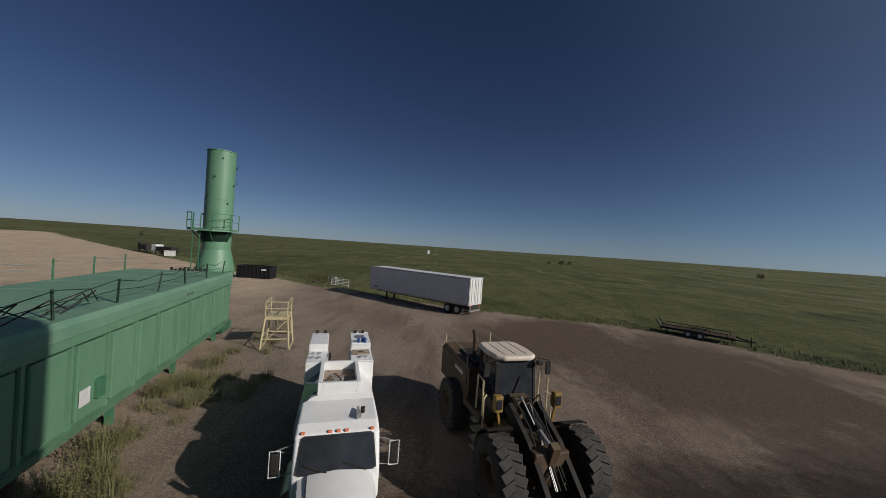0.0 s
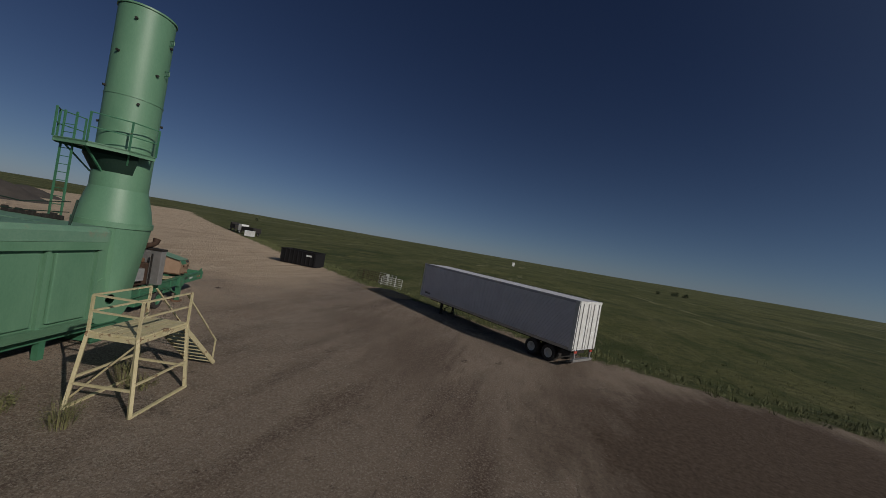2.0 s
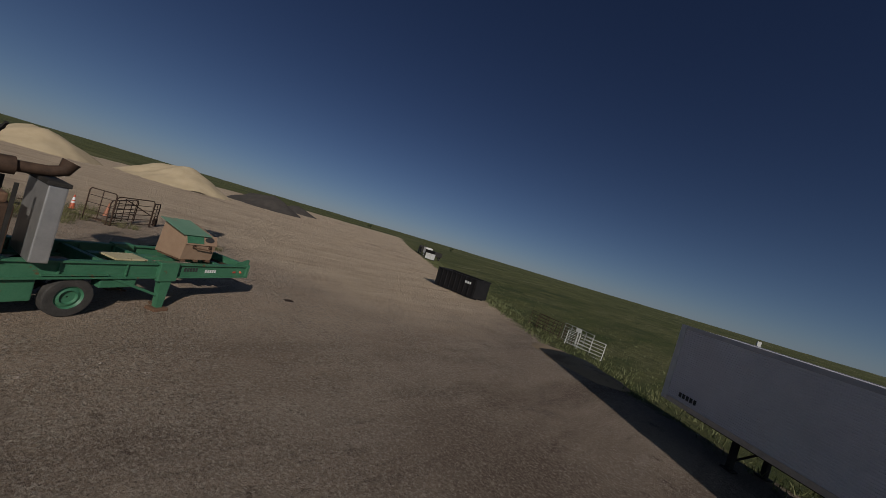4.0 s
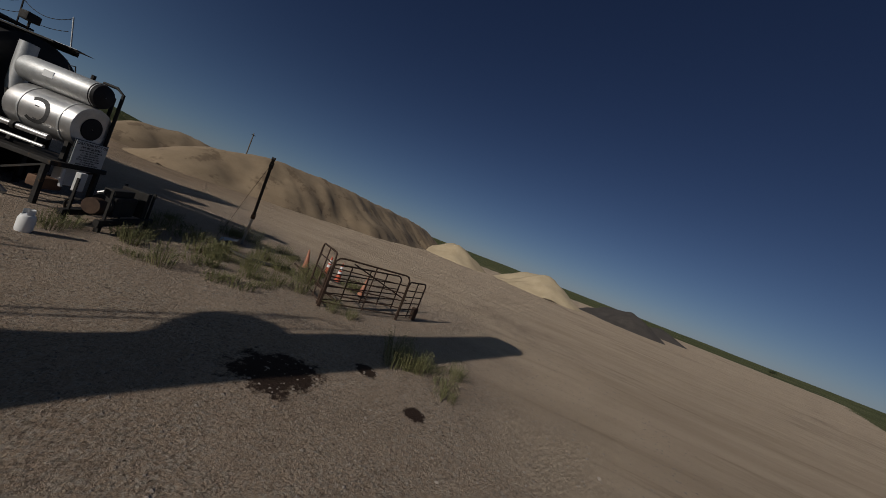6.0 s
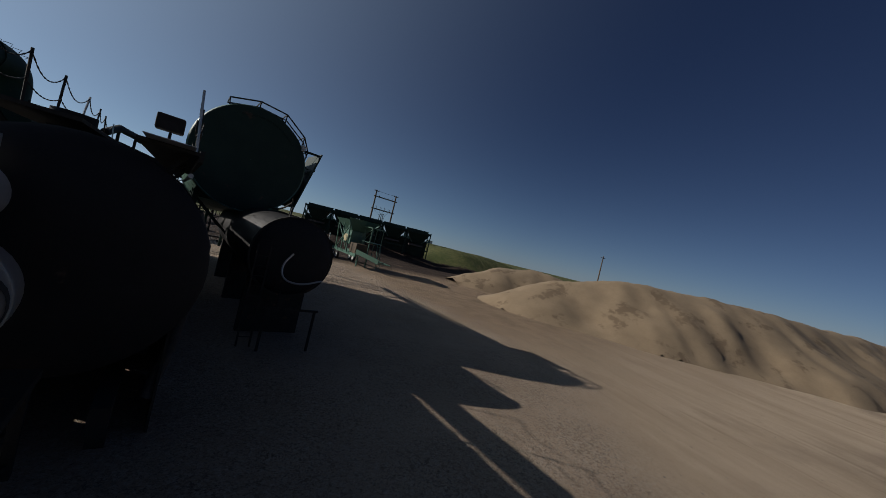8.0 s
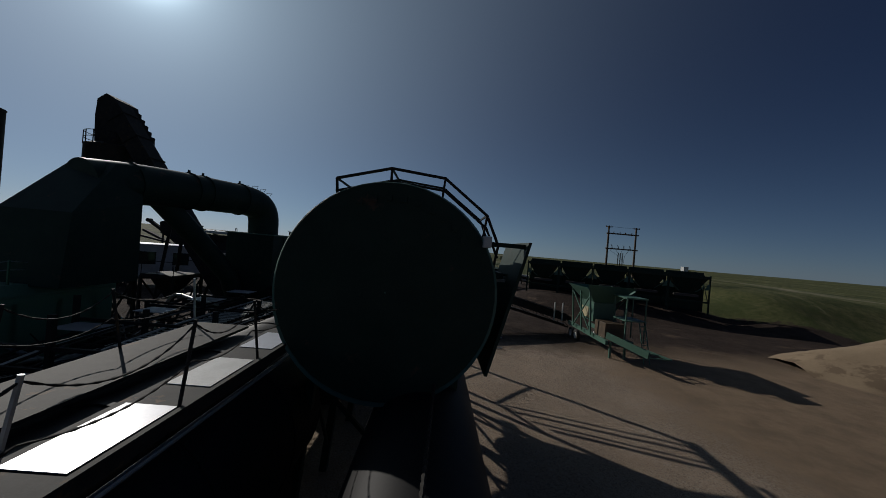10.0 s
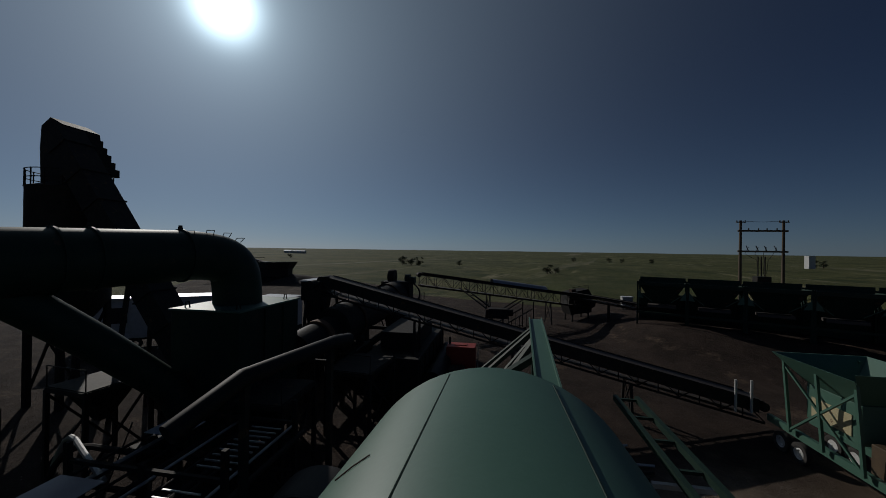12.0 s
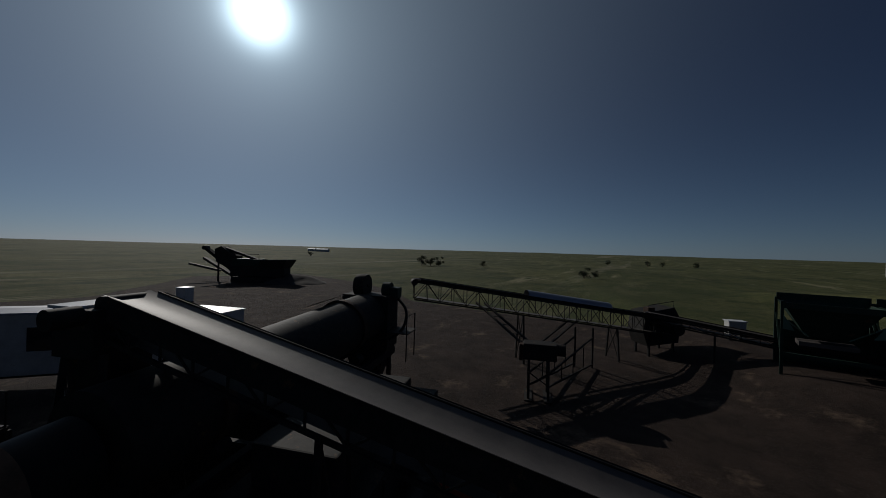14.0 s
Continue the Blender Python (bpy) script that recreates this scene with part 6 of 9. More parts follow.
def build_second_tank():
    ob = thing("fuel_tank", at(-29.6, 18.2), "black horizontal fuel tank with a looped hose and ladder", "tank")
    part("shell", Geo().lathe(cylinder_y(1.3, -7.5, 4.2, 0.2), (0, 0, 2.95), "y", 40), BLACK, ob, smooth=True)
    part("end_ring", Geo().lathe([(1.28, 4.1), (1.34, 4.1), (1.34, 4.25), (1.28, 4.25)], (0, 0, 2.95), "y", 40), BLACK_STEEL, ob, smooth=True)
    for y in (-6, -1.5, 3):
        part("saddle", Geo().box(-1.0, 1.0, y - 0.12, y + 0.12, -0.05, 2.2), BLACK_STEEL, ob)
    part("hose", Geo().tube(bend([(0.1, 4.6, 3.1), (0.42, 4.75, 2.7), (0.3, 4.8, 2.25), (-0.3, 4.8, 2.15), (-0.95, 4.7, 2.35)], 6), 0.03, 7), STEEL, ob, "pale looped hose", smooth=True)
    part("catch_frame", Geo().bar((-1.0, 4.9, 1.35), (0.7, 4.9, 1.35), 0.07).bar((0.3, 4.9, 1.35), (0.3, 4.9, 1.9), 0.05).bar((-0.4, 4.9, 1.35), (-0.4, 4.9, 1.9), 0.05), BLACK_STEEL, ob)
    for x in (-0.9, 0.6):
        part("frame_leg", Geo().bar((x, 4.9, -0.05), (x, 4.9, 1.35), 0.07), BLACK_STEEL, ob)
    for x in (0.75, 1.12):
        part("ladder_rail", Geo().bar((x, 4.55, 0.0), (x, 4.4, 3.2), 0.05), BLACK_STEEL, ob)
    for k in range(9):
        part("rung", Geo().tube([(0.75, 4.53 - k * 0.015, 0.3 + k * 0.32), (1.12, 4.53 - k * 0.015, 0.3 + k * 0.32)], 0.016, 5), BLACK_STEEL, ob)
    part("top_chain_post", Geo().tube([(0.0, 2.5, 4.2), (0.0, 2.5, 4.9)], 0.03, 6), BLACK_STEEL, ob)
    part("handrail", Geo().tube([(0.35, 4.1, 4.1), (0.3, 3.9, 4.5), (0.1, 3.2, 4.55), (0.1, 3.0, 4.2)], 0.03, 6), BLACK_STEEL, ob, smooth=True)
    chain(ob, (0.0, 2.5, 4.75), (-0.2, -3.0, 4.5), 0.25, 0.03)


def build_elevated_tank():
    """The raised green tank that the camera flies along."""
    ob = thing("elevated_storage_tank", at(-28.55, 0), "raised dull green horizontal storage tank with a railed end", "tank")
    z, r, y0, y1 = 6.33, 2.45, 5.1, 15.8

    def mid(y):
        """Height of the sloping tank's axis."""
        return z - (y1 - y) * 0.062

    part("shell", Geo().tube([(0, y0 - 0.22, mid(y0)), (0, y0 - 0.16, mid(y0)), (0, y0 - 0.06, mid(y0)), (0, y0, mid(y0)), (0, y1, z), (0, y1 + 0.04, z)], [r * 0.5, r * 0.8, r * 0.96, r, r, r - 0.05], 64), TANK_GREEN, ob, smooth=True)
    for y in (10.6, 13.4):
        part("weld_seam", Geo().tube([(0, y - 0.015, mid(y)), (0, y + 0.015, mid(y))], r + 0.006, 64), TANK_GREEN, ob, smooth=True)
    # raised cover plate on the crown
    n, a0, a1 = 12, radians(72), radians(112)

    def rim(t, y):
        return ((r + 0.015) * math.cos(t), y, mid(y) + (r + 0.015) * math.sin(t))

    g = Geo()
    for y in (5.15, 8.6):
        g.v += [rim(a0 + (a1 - a0) * k / n, y) for k in range(n + 1)]
    g.f += [(k, k + 1, n + 2 + k, n + 1 + k) for k in range(n)]
    hatch = part("hatch_plate", g, TANK_GREEN, ob, "plain raised cover plate", smooth=True)
    part("plate_edge", Geo().tube([rim(a0 + (a1 - a0) * k / n, 8.6) for k in range(n + 1)], 0.014, 5), DARK_GREEN, hatch)
    for t in (a0, a1):
        part("plate_edge", Geo().tube([rim(t, 5.15), rim(t, 8.6)], 0.012, 5), DARK_GREEN, hatch)
    part("rust_seam", Geo().tube([rim(radians(80 - k * 5), 9.4 + 0.07 * k) for k in range(6)], 0.009, 5), RUST, ob)
    part("rust_seam", Geo().tube([rim(radians(58 - k * 5), 7.4 + 0.05 * k) for k in range(3)], 0.009, 5), RUST_DARK, ob)
    # end plate with bolts; its shade is put into the darker green
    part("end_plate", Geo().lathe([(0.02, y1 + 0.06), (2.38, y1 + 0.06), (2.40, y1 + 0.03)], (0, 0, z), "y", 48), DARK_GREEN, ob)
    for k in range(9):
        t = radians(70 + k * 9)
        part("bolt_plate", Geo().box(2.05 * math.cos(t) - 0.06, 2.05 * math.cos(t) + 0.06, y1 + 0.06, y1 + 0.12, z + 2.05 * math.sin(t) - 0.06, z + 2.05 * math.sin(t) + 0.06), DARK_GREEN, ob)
    # octagonal guard rail at the end
    ring = [(1.3, -0.2), (0.1, 0.12), (-1.1, 0.0), (-2.1, -0.75), (-2.4, -1.4)]
    top = [(x, y1 - 0.15, z + 2.62 + dz) for x, dz in ring]
    part("guard_rail", Geo().tube(top, 0.035, 6), BLACK_STEEL, ob)
    part("guard_rail", Geo().tube([(x, y, zz - 0.28) for x, y, zz in top], 0.03, 6), BLACK_STEEL, ob)
    part("guard_rail", Geo().tube([(x, y - 1.3, zz) for x, y, zz in top], 0.03, 6), BLACK_STEEL, ob)
    for x, y, zz in top:
        part("rail_post", Geo().bar((x, y, zz), (x * 0.97, y, z + math.sqrt(max(r * r - (x * 0.97) ** 2, 0.02)) - 0.05), 0.05), BLACK_STEEL, ob)
        part("rail_tie", Geo().bar((x, y, zz), (x, y - 1.3, zz), 0.04), BLACK_STEEL, ob)
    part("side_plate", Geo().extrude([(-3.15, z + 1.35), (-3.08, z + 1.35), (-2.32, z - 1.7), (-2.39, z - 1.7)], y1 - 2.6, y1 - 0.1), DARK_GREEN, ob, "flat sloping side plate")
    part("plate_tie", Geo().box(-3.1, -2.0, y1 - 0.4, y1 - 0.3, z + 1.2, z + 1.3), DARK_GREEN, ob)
    part("side_lamp", Geo().box(-2.2, -2.02, y1 - 0.1, y1 + 0.2, z + 1.15, z + 1.4, 0.03), WHITE_DULL, ob)
    # stand
    for y in (6.0, 9.0, 12.2, 15.0):
        for x in (-1.6, 1.6):
            part("stand_leg", Geo().bar((x * 1.25, y, -0.05), (x, y, mid(y) - 1.2), 0.22), DARK_GREEN, ob)
        part("stand_beam", Geo().box(-1.8, 1.8, y - 0.12, y + 0.12, z - 2.25, z - 1.9), DARK_GREEN, ob)
        part("stand_brace", Geo().bar((-1.9, y, 0.6), (1.7, y, z - 2.2), 0.09), DARK_GREEN, ob)
    for x in (-1.75, 1.75):
        for a, b in ((6.0, 9.0), (9.0, 12.2), (12.2, 15.0)):
            part("stand_brace", Geo().bar((x * 1.1, a, 0.8), (x, b, z - 2.0), 0.08), DARK_GREEN, ob)
    # bracketed ladder way along the side
    for x in (-2.65, -3.1):
        part("side_rail", Geo().bar((x, 2.6, 6.85), (x, 15.0, 6.85), 0.09, 0.12), DARK_GREEN, ob)
    for i in range(15):
        part("side_rung", Geo().bar((-2.65, 2.7 + i * 0.85, 6.85), (-3.1, 2.7 + i * 0.85, 6.85), 0.05), DARK_GREEN, ob)
    for i in range(5):
        part("side_bracket", Geo().bar((-2.3, 5.4 + i * 2.3, 6.7), (-3.15, 5.4 + i * 2.3, 6.7), 0.07), WHITE_DULL, ob)
    # pale channel and braces beyond the tank's end
    part("end_channel", Geo().bar((-1.28, -1.4, 7.74), (-0.86, 5.4, 7.74), 0.4, 0.07), TANK_GREEN, ob, "pale green steel channel")
    for s in (-0.2, 0.2):
        part("channel_lip", Geo().bar((-1.28 + s, -1.4, 7.76), (-0.86 + s, 5.4, 7.76), 0.03, 0.16), TANK_GREEN, ob)
    for a, b, w in (((-1.25, -0.9, 7.68), (2.15, 0.1, 4.9), 0.09), ((-1.22, -0.4, 7.68), (2.0, 0.7, 4.9), 0.12), ((-1.18, 0.3, 7.68), (1.3, 1.5, 5.0), 0.09), ((-1.15, 0.7, 7.68), (0.9, 1.9, 5.2), 0.14), ((-1.05, 2.3, 7.66), (0.4, 3.0, 6.9), 0.16)):
        part("end_brace", Geo().bar(a, b, w), DARK_GREEN, ob)
    part("end_post", Geo().bar((-1.26, -1.2, 7.7), (-1.26, -1.4, -0.05), 0.2), DARK_GREEN, ob)
    part("end_post", Geo().bar((2.1, 0.4, 5.0), (2.1, 0.4, -0.05), 0.18), DARK_GREEN, ob)
    part("end_post", Geo().bar((0.4, 3.0, 7.0), (0.4, 3.0, -0.05), 0.18), DARK_GREEN, ob)
    part("cross_tie", Geo().bar((-1.26, -1.3, 4.0), (2.1, 0.4, 4.6), 0.12), DARK_GREEN, ob)
    part("cross_tie", Geo().bar((-1.26, -1.3, 2.4), (2.1, 0.4, 3.0), 0.1), DARK_GREEN, ob)
    part("cross_tie", Geo().bar((0.4, 3.0, 4.6), (2.1, 0.4, 4.8), 0.12), DARK_GREEN, ob)


build_heater()
build_asphalt_tank()
build_second_tank()
build_elevated_tank()


# ---- duct, drum, conveyors, silo ----
def build_duct():
    ob = thing("exhaust_duct", at(0, 0), "huge dark green round duct arching to the baghouse", "duct")
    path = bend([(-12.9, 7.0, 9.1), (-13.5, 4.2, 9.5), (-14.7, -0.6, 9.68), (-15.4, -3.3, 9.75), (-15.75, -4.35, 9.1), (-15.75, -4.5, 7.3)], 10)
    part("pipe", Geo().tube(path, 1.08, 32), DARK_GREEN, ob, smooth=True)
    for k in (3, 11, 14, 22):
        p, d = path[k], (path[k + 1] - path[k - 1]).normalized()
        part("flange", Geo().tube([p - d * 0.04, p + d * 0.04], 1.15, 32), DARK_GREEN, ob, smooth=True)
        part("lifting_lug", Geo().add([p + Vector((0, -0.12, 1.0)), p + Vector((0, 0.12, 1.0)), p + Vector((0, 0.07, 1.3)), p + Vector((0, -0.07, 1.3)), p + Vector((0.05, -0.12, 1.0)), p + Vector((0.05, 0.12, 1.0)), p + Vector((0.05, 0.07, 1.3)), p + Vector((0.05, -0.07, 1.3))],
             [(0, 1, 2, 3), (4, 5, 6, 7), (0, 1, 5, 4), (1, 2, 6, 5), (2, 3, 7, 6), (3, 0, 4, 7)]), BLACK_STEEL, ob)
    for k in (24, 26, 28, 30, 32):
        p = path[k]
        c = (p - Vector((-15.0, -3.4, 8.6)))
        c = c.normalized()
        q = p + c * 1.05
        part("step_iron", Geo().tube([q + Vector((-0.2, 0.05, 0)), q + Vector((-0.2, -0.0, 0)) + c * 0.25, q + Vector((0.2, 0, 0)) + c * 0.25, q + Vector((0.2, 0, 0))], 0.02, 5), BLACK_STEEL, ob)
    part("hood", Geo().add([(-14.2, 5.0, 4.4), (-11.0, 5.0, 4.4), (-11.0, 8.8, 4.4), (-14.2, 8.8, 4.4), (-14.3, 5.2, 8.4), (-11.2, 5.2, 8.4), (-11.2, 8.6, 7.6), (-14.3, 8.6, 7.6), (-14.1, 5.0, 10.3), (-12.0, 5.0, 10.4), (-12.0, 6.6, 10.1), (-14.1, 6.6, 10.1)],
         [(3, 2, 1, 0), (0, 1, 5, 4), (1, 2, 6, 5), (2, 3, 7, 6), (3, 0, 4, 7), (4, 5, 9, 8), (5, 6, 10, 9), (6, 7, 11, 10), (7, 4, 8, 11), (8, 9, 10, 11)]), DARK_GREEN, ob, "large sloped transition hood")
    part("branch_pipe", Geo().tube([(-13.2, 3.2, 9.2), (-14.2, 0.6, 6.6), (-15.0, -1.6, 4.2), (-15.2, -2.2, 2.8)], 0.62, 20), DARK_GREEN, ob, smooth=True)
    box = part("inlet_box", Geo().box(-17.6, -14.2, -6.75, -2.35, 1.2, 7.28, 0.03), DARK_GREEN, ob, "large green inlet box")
    part("box_lid", Geo().box(-17.68, -14.12, -6.83, -2.27, 7.28, 7.36), TANK_GREEN, box)
    for x, y in ((-17.2, -2.9), (-17.2, -6.3), (-14.6, -2.9)):
        part("lifting_lug", Geo().tube([(x, y, 7.36), (x, y + 0.05, 7.6), (x, y + 0.2, 7.62), (x, y + 0.25, 7.36)], 0.03, 6), BLACK_STEEL, box)
    for x in (-17.4, -14.4):
        for y in (-6.5, -2.6):
            part("leg", Geo().box(x - 0.13, x + 0.13, y - 0.13, y + 0.13, -0.05, 1.25), DARK_GREEN, ob)
    for y in (-4.0, -5.4):
        part("stiffener", Geo().box(-17.68, -17.6, y - 0.05, y + 0.05, 1.4, 7.2), DARK_GREEN, box)


def build_drum():
    ob = thing("dryer_drum", at(-17.4, 0), "dark inclined dryer drum on a steel frame", "dryer drum")
    part("neck", Geo().tube([(0, -6.7, 4.35), (0, -10.8, 4.6)], 0.98, 30), BLACK, ob, smooth=True)
    part("neck_band", Geo().tube([(0, -9.0, 4.5), (0, -9.5, 4.52)], 1.12, 30), RUST, ob, "rust-brown band", smooth=True)
    part("shell", Geo().tube([(0, -11.0, 4.65), (0, -25.5, 5.25)], 1.42, 40), BLACK_STEEL, ob, "dark steel drum shell", smooth=True)
    for y in (-13.5, -22.5):
        part("riding_ring", Geo().tube([(0, y, 4.65 + (-11 - y) * 0.0414), (0, y - 0.35, 4.67 + (-11 - y) * 0.0414)], 1.54, 40), RUST_DARK, ob, "worn riding ring", smooth=True)
        for x in (-1.0, 1.0):
            part("trunnion", Geo().tube([(x, y + 0.1, 3.4), (x, y - 0.45, 3.4)], 0.28, 16), BLACK_STEEL, ob, smooth=True)
    part("end_housing", Geo().box(-1.6, 1.6, -27.3, -25.5, 3.2, 6.6, 0.05), BLACK_STEEL, ob)
    part("burner", Geo().tube([(0, -27.3, 5.2), (0, -28.6, 5.2)], 0.7, 20), DARK_GREEN, ob, smooth=True)
    part("end_skirt", Geo().add([(-1.5, -25.6, 3.2), (1.5, -25.6, 3.2), (1.5, -27.2, 3.2), (-1.5, -27.2, 3.2), (-0.7, -26.0, 0.9), (0.7, -26.0, 0.9), (0.7, -26.9, 0.9), (-0.7, -26.9, 0.9)],
         [(0, 1, 5, 4), (1, 2, 6, 5), (2, 3, 7, 6), (3, 0, 4, 7), (4, 5, 6, 7)]), BLACK_STEEL, ob)
    part("top_fan", Geo().lathe([(0.1, -0.35), (0.75, -0.35), (0.8, 0), (0.75, 0.35), (0.1, 0.35)], (0.6, -26.4, 7.1), "x", 22), BLACK_STEEL, ob, smooth=True)
    part("fuel_pipe", Geo().tube(bend([(-1.7, -26.8, 6.4), (-2.6, -26.6, 5.6), (-2.5, -26.0, 4.4), (-1.6, -25.8, 3.8)], 4), 0.09, 8), BLACK_STEEL, ob, smooth=True)
    part("service_platform", Geo().box(-3.0, -1.6, -27.2, -25.4, 4.3, 4.36), BLACK_STEEL, ob)
    for y in (-27.1, -25.5):
        part("platform_post", Geo().bar((-2.9, y, 2.6), (-2.9, y, 5.4), 0.06), BLACK_STEEL, ob)
    part("platform_rail", Geo().tube([(-2.9, -27.1, 5.4), (-2.9, -25.5, 5.4)], 0.03, 5), BLACK_STEEL, ob)
    part("drive_motor", Geo().box(-2.0, -1.3, -26.9, -26.1, 6.4, 7.1, 0.06), DARK_GREEN, ob)
    part("blower", Geo().tube([(-1.4, -26.5, 6.9), (-0.9, -26.5, 6.9)], 0.5, 20), DARK_GREEN, ob, smooth=True)
    part("top_hatch", Geo().add([(0.3, -20.6, 6.75), (1.2, -20.6, 6.4), (1.2, -23.6, 6.5), (0.3, -23.6, 6.85)], [(0, 1, 2, 3)]), STEEL, ob, "bright flat cover")
    for x in (-1.25, 1.25):
        part("frame_beam", Geo().box(x - 0.15, x + 0.15, -27.5, -9.5, 2.5, 2.95), BLACK_STEEL, ob)
        for y in (-10.2, -15.0, -20.5, -26.8):
            part("frame_leg", Geo().bar((x, y, -0.05), (x, y, 2.6), 0.24), BLACK_STEEL, ob)
            part("frame_brace", Geo().bar((x, y, 0.5), (x, y + 2.0, 2.5), 0.1), BLACK_STEEL, ob)
    for y in (-10.2, -15.0, -20.5, -26.8):
        part("cross_beam", Geo().box(-1.25, 1.25, y - 0.1, y + 0.1, 2.55, 2.85), BLACK_STEEL, ob)


def conveyor(name, a, b, width, depth, material, label, legs=(), covers=(), belt=True, bays=None, sheet=0.0):
    """A truss conveyor from the tail a to the head b, in plant places."""
    a, b = Vector(a), Vector(b)
    d = b - a
    flat = Vector((d.x, d.y, 0))
    yaw = math.degrees(math.atan2(-d.x, d.y))
    ob = thing(name, at(a.x, a.y, 0, yaw), label, "conveyor", "conveyors")
    L, rise = flat.length, d.z
    zz = lambda y: a.z + rise * y / L
    n = bays or max(6, int(L / 1.1))
    w = width / 2
    for s in (-w, w):
        for dz in (0, -depth):
            part("chord", Geo().bar((s, 0, zz(0) + dz - 0.06), (s, L, zz(L) + dz - 0.06), 0.08, 0.12), material, ob)
        g = Geo()
        for i in range(n):
            y0, y1 = L * i / n, L * (i + 1) / n
            g.bar((s, y0, zz(y0) - 0.06), (s, y1, zz(y1) - depth), 0.05) if i % 2 else g.bar((s, y0, zz(y0) - depth), (s, y1, zz(y1) - 0.06), 0.05)
            g.bar((s, y1, zz(y1) - depth), (s, y1, zz(y1)), 0.05)
        part("lattice", g, material, ob)
        part("skirt_board", Geo().add([(s * 1.06, 0.3, zz(0.3) + 0.02), (s * 1.06, L - 0.5, zz(L - 0.5) + 0.02), (s * 1.16, L - 0.5, zz(L - 0.5) + 0.26), (s * 1.16, 0.3, zz(0.3) + 0.26)], [(0, 1, 2, 3)]), material, ob)
        if sheet:
            part("side_sheet", Geo().add([(s * k, y, zz(y) + h) for k in (1.09, 1.05) for y, h in ((0.3, 0.24), (L - 0.3, 0.24), (L - 0.3, -sheet), (0.3, -sheet))],
                 [(0, 1, 2, 3), (7, 6, 5, 4), (0, 1, 5, 4), (1, 2, 6, 5), (2, 3, 7, 6), (3, 0, 4, 7)]), material, ob, "dark sheet-metal side")
    if belt:
        g, m = Geo(), 30
        for k in range(m + 1):
            y = L * k / m
            for x, h in ((-w * 1.0, 0.2), (-w * 0.45, 0.07), (w * 0.45, 0.07), (w * 1.0, 0.2)):
                g.v.append((x, y, zz(y) + h))
        g.f = [(4 * k + j, 4 * k + j + 1, 4 * k + j + 5, 4 * k + j + 4) for k in range(m) for j in range(3)]
        part("belt", g, BELT, ob, "worn black rubber belt", smooth=True)
        part("return_belt", Geo().add([(-w * 0.9, 0.2, zz(0.2) - depth + 0.1), (w * 0.9, 0.2, zz(0.2) - depth + 0.1), (w * 0.9, L - 0.2, zz(L - 0.2) - depth + 0.1), (-w * 0.9, L - 0.2, zz(L - 0.2) - depth + 0.1)], [(0, 1, 2, 3)]), BELT, ob)
    for y, z in ((0, zz(0)), (L, zz(L))):
        part("pulley", Geo().tube([(-w, y, z - 0.12), (w, y, z - 0.12)], 0.26, 18), BLACK_STEEL, ob, smooth=True)
    for i in range(1, n, 2):
        y = L * i / n
        part("idler", Geo().tube([(-w, y, zz(y) - 0.02), (w, y, zz(y) - 0.02)], 0.06, 8), BLACK_STEEL, ob)
    for y in legs:
        for s in (-w * 1.05, w * 1.05):
            part("leg", Geo().bar((s, y, zz(y) - depth), (s * 1.5, y, -0.05), 0.14), material, ob)
        part("leg_brace", Geo().bar((-w * 1.3, y, 0.4), (w * 1.1, y, zz(y) - depth), 0.07), material, ob)
        part("leg_brace", Geo().bar((w * 1.3, y, 0.4), (-w * 1.1, y, zz(y) - depth), 0.07), material, ob)
    for y0, y1 in covers:
        g, m = Geo(), 10
        for y in (y0, y1):
            for k in range(m + 1):
                t = math.pi * k / m
                g.v.append((w * 1.1 * math.cos(t), y, zz(y) + 0.15 + 0.55 * math.sin(t)))
        g.f = [(k, k + 1, m + 2 + k, m + 1 + k) for k in range(m)]
        part("cover", g, ALU, ob, "curved pale metal cover", smooth=True)
    return ob, L, zz


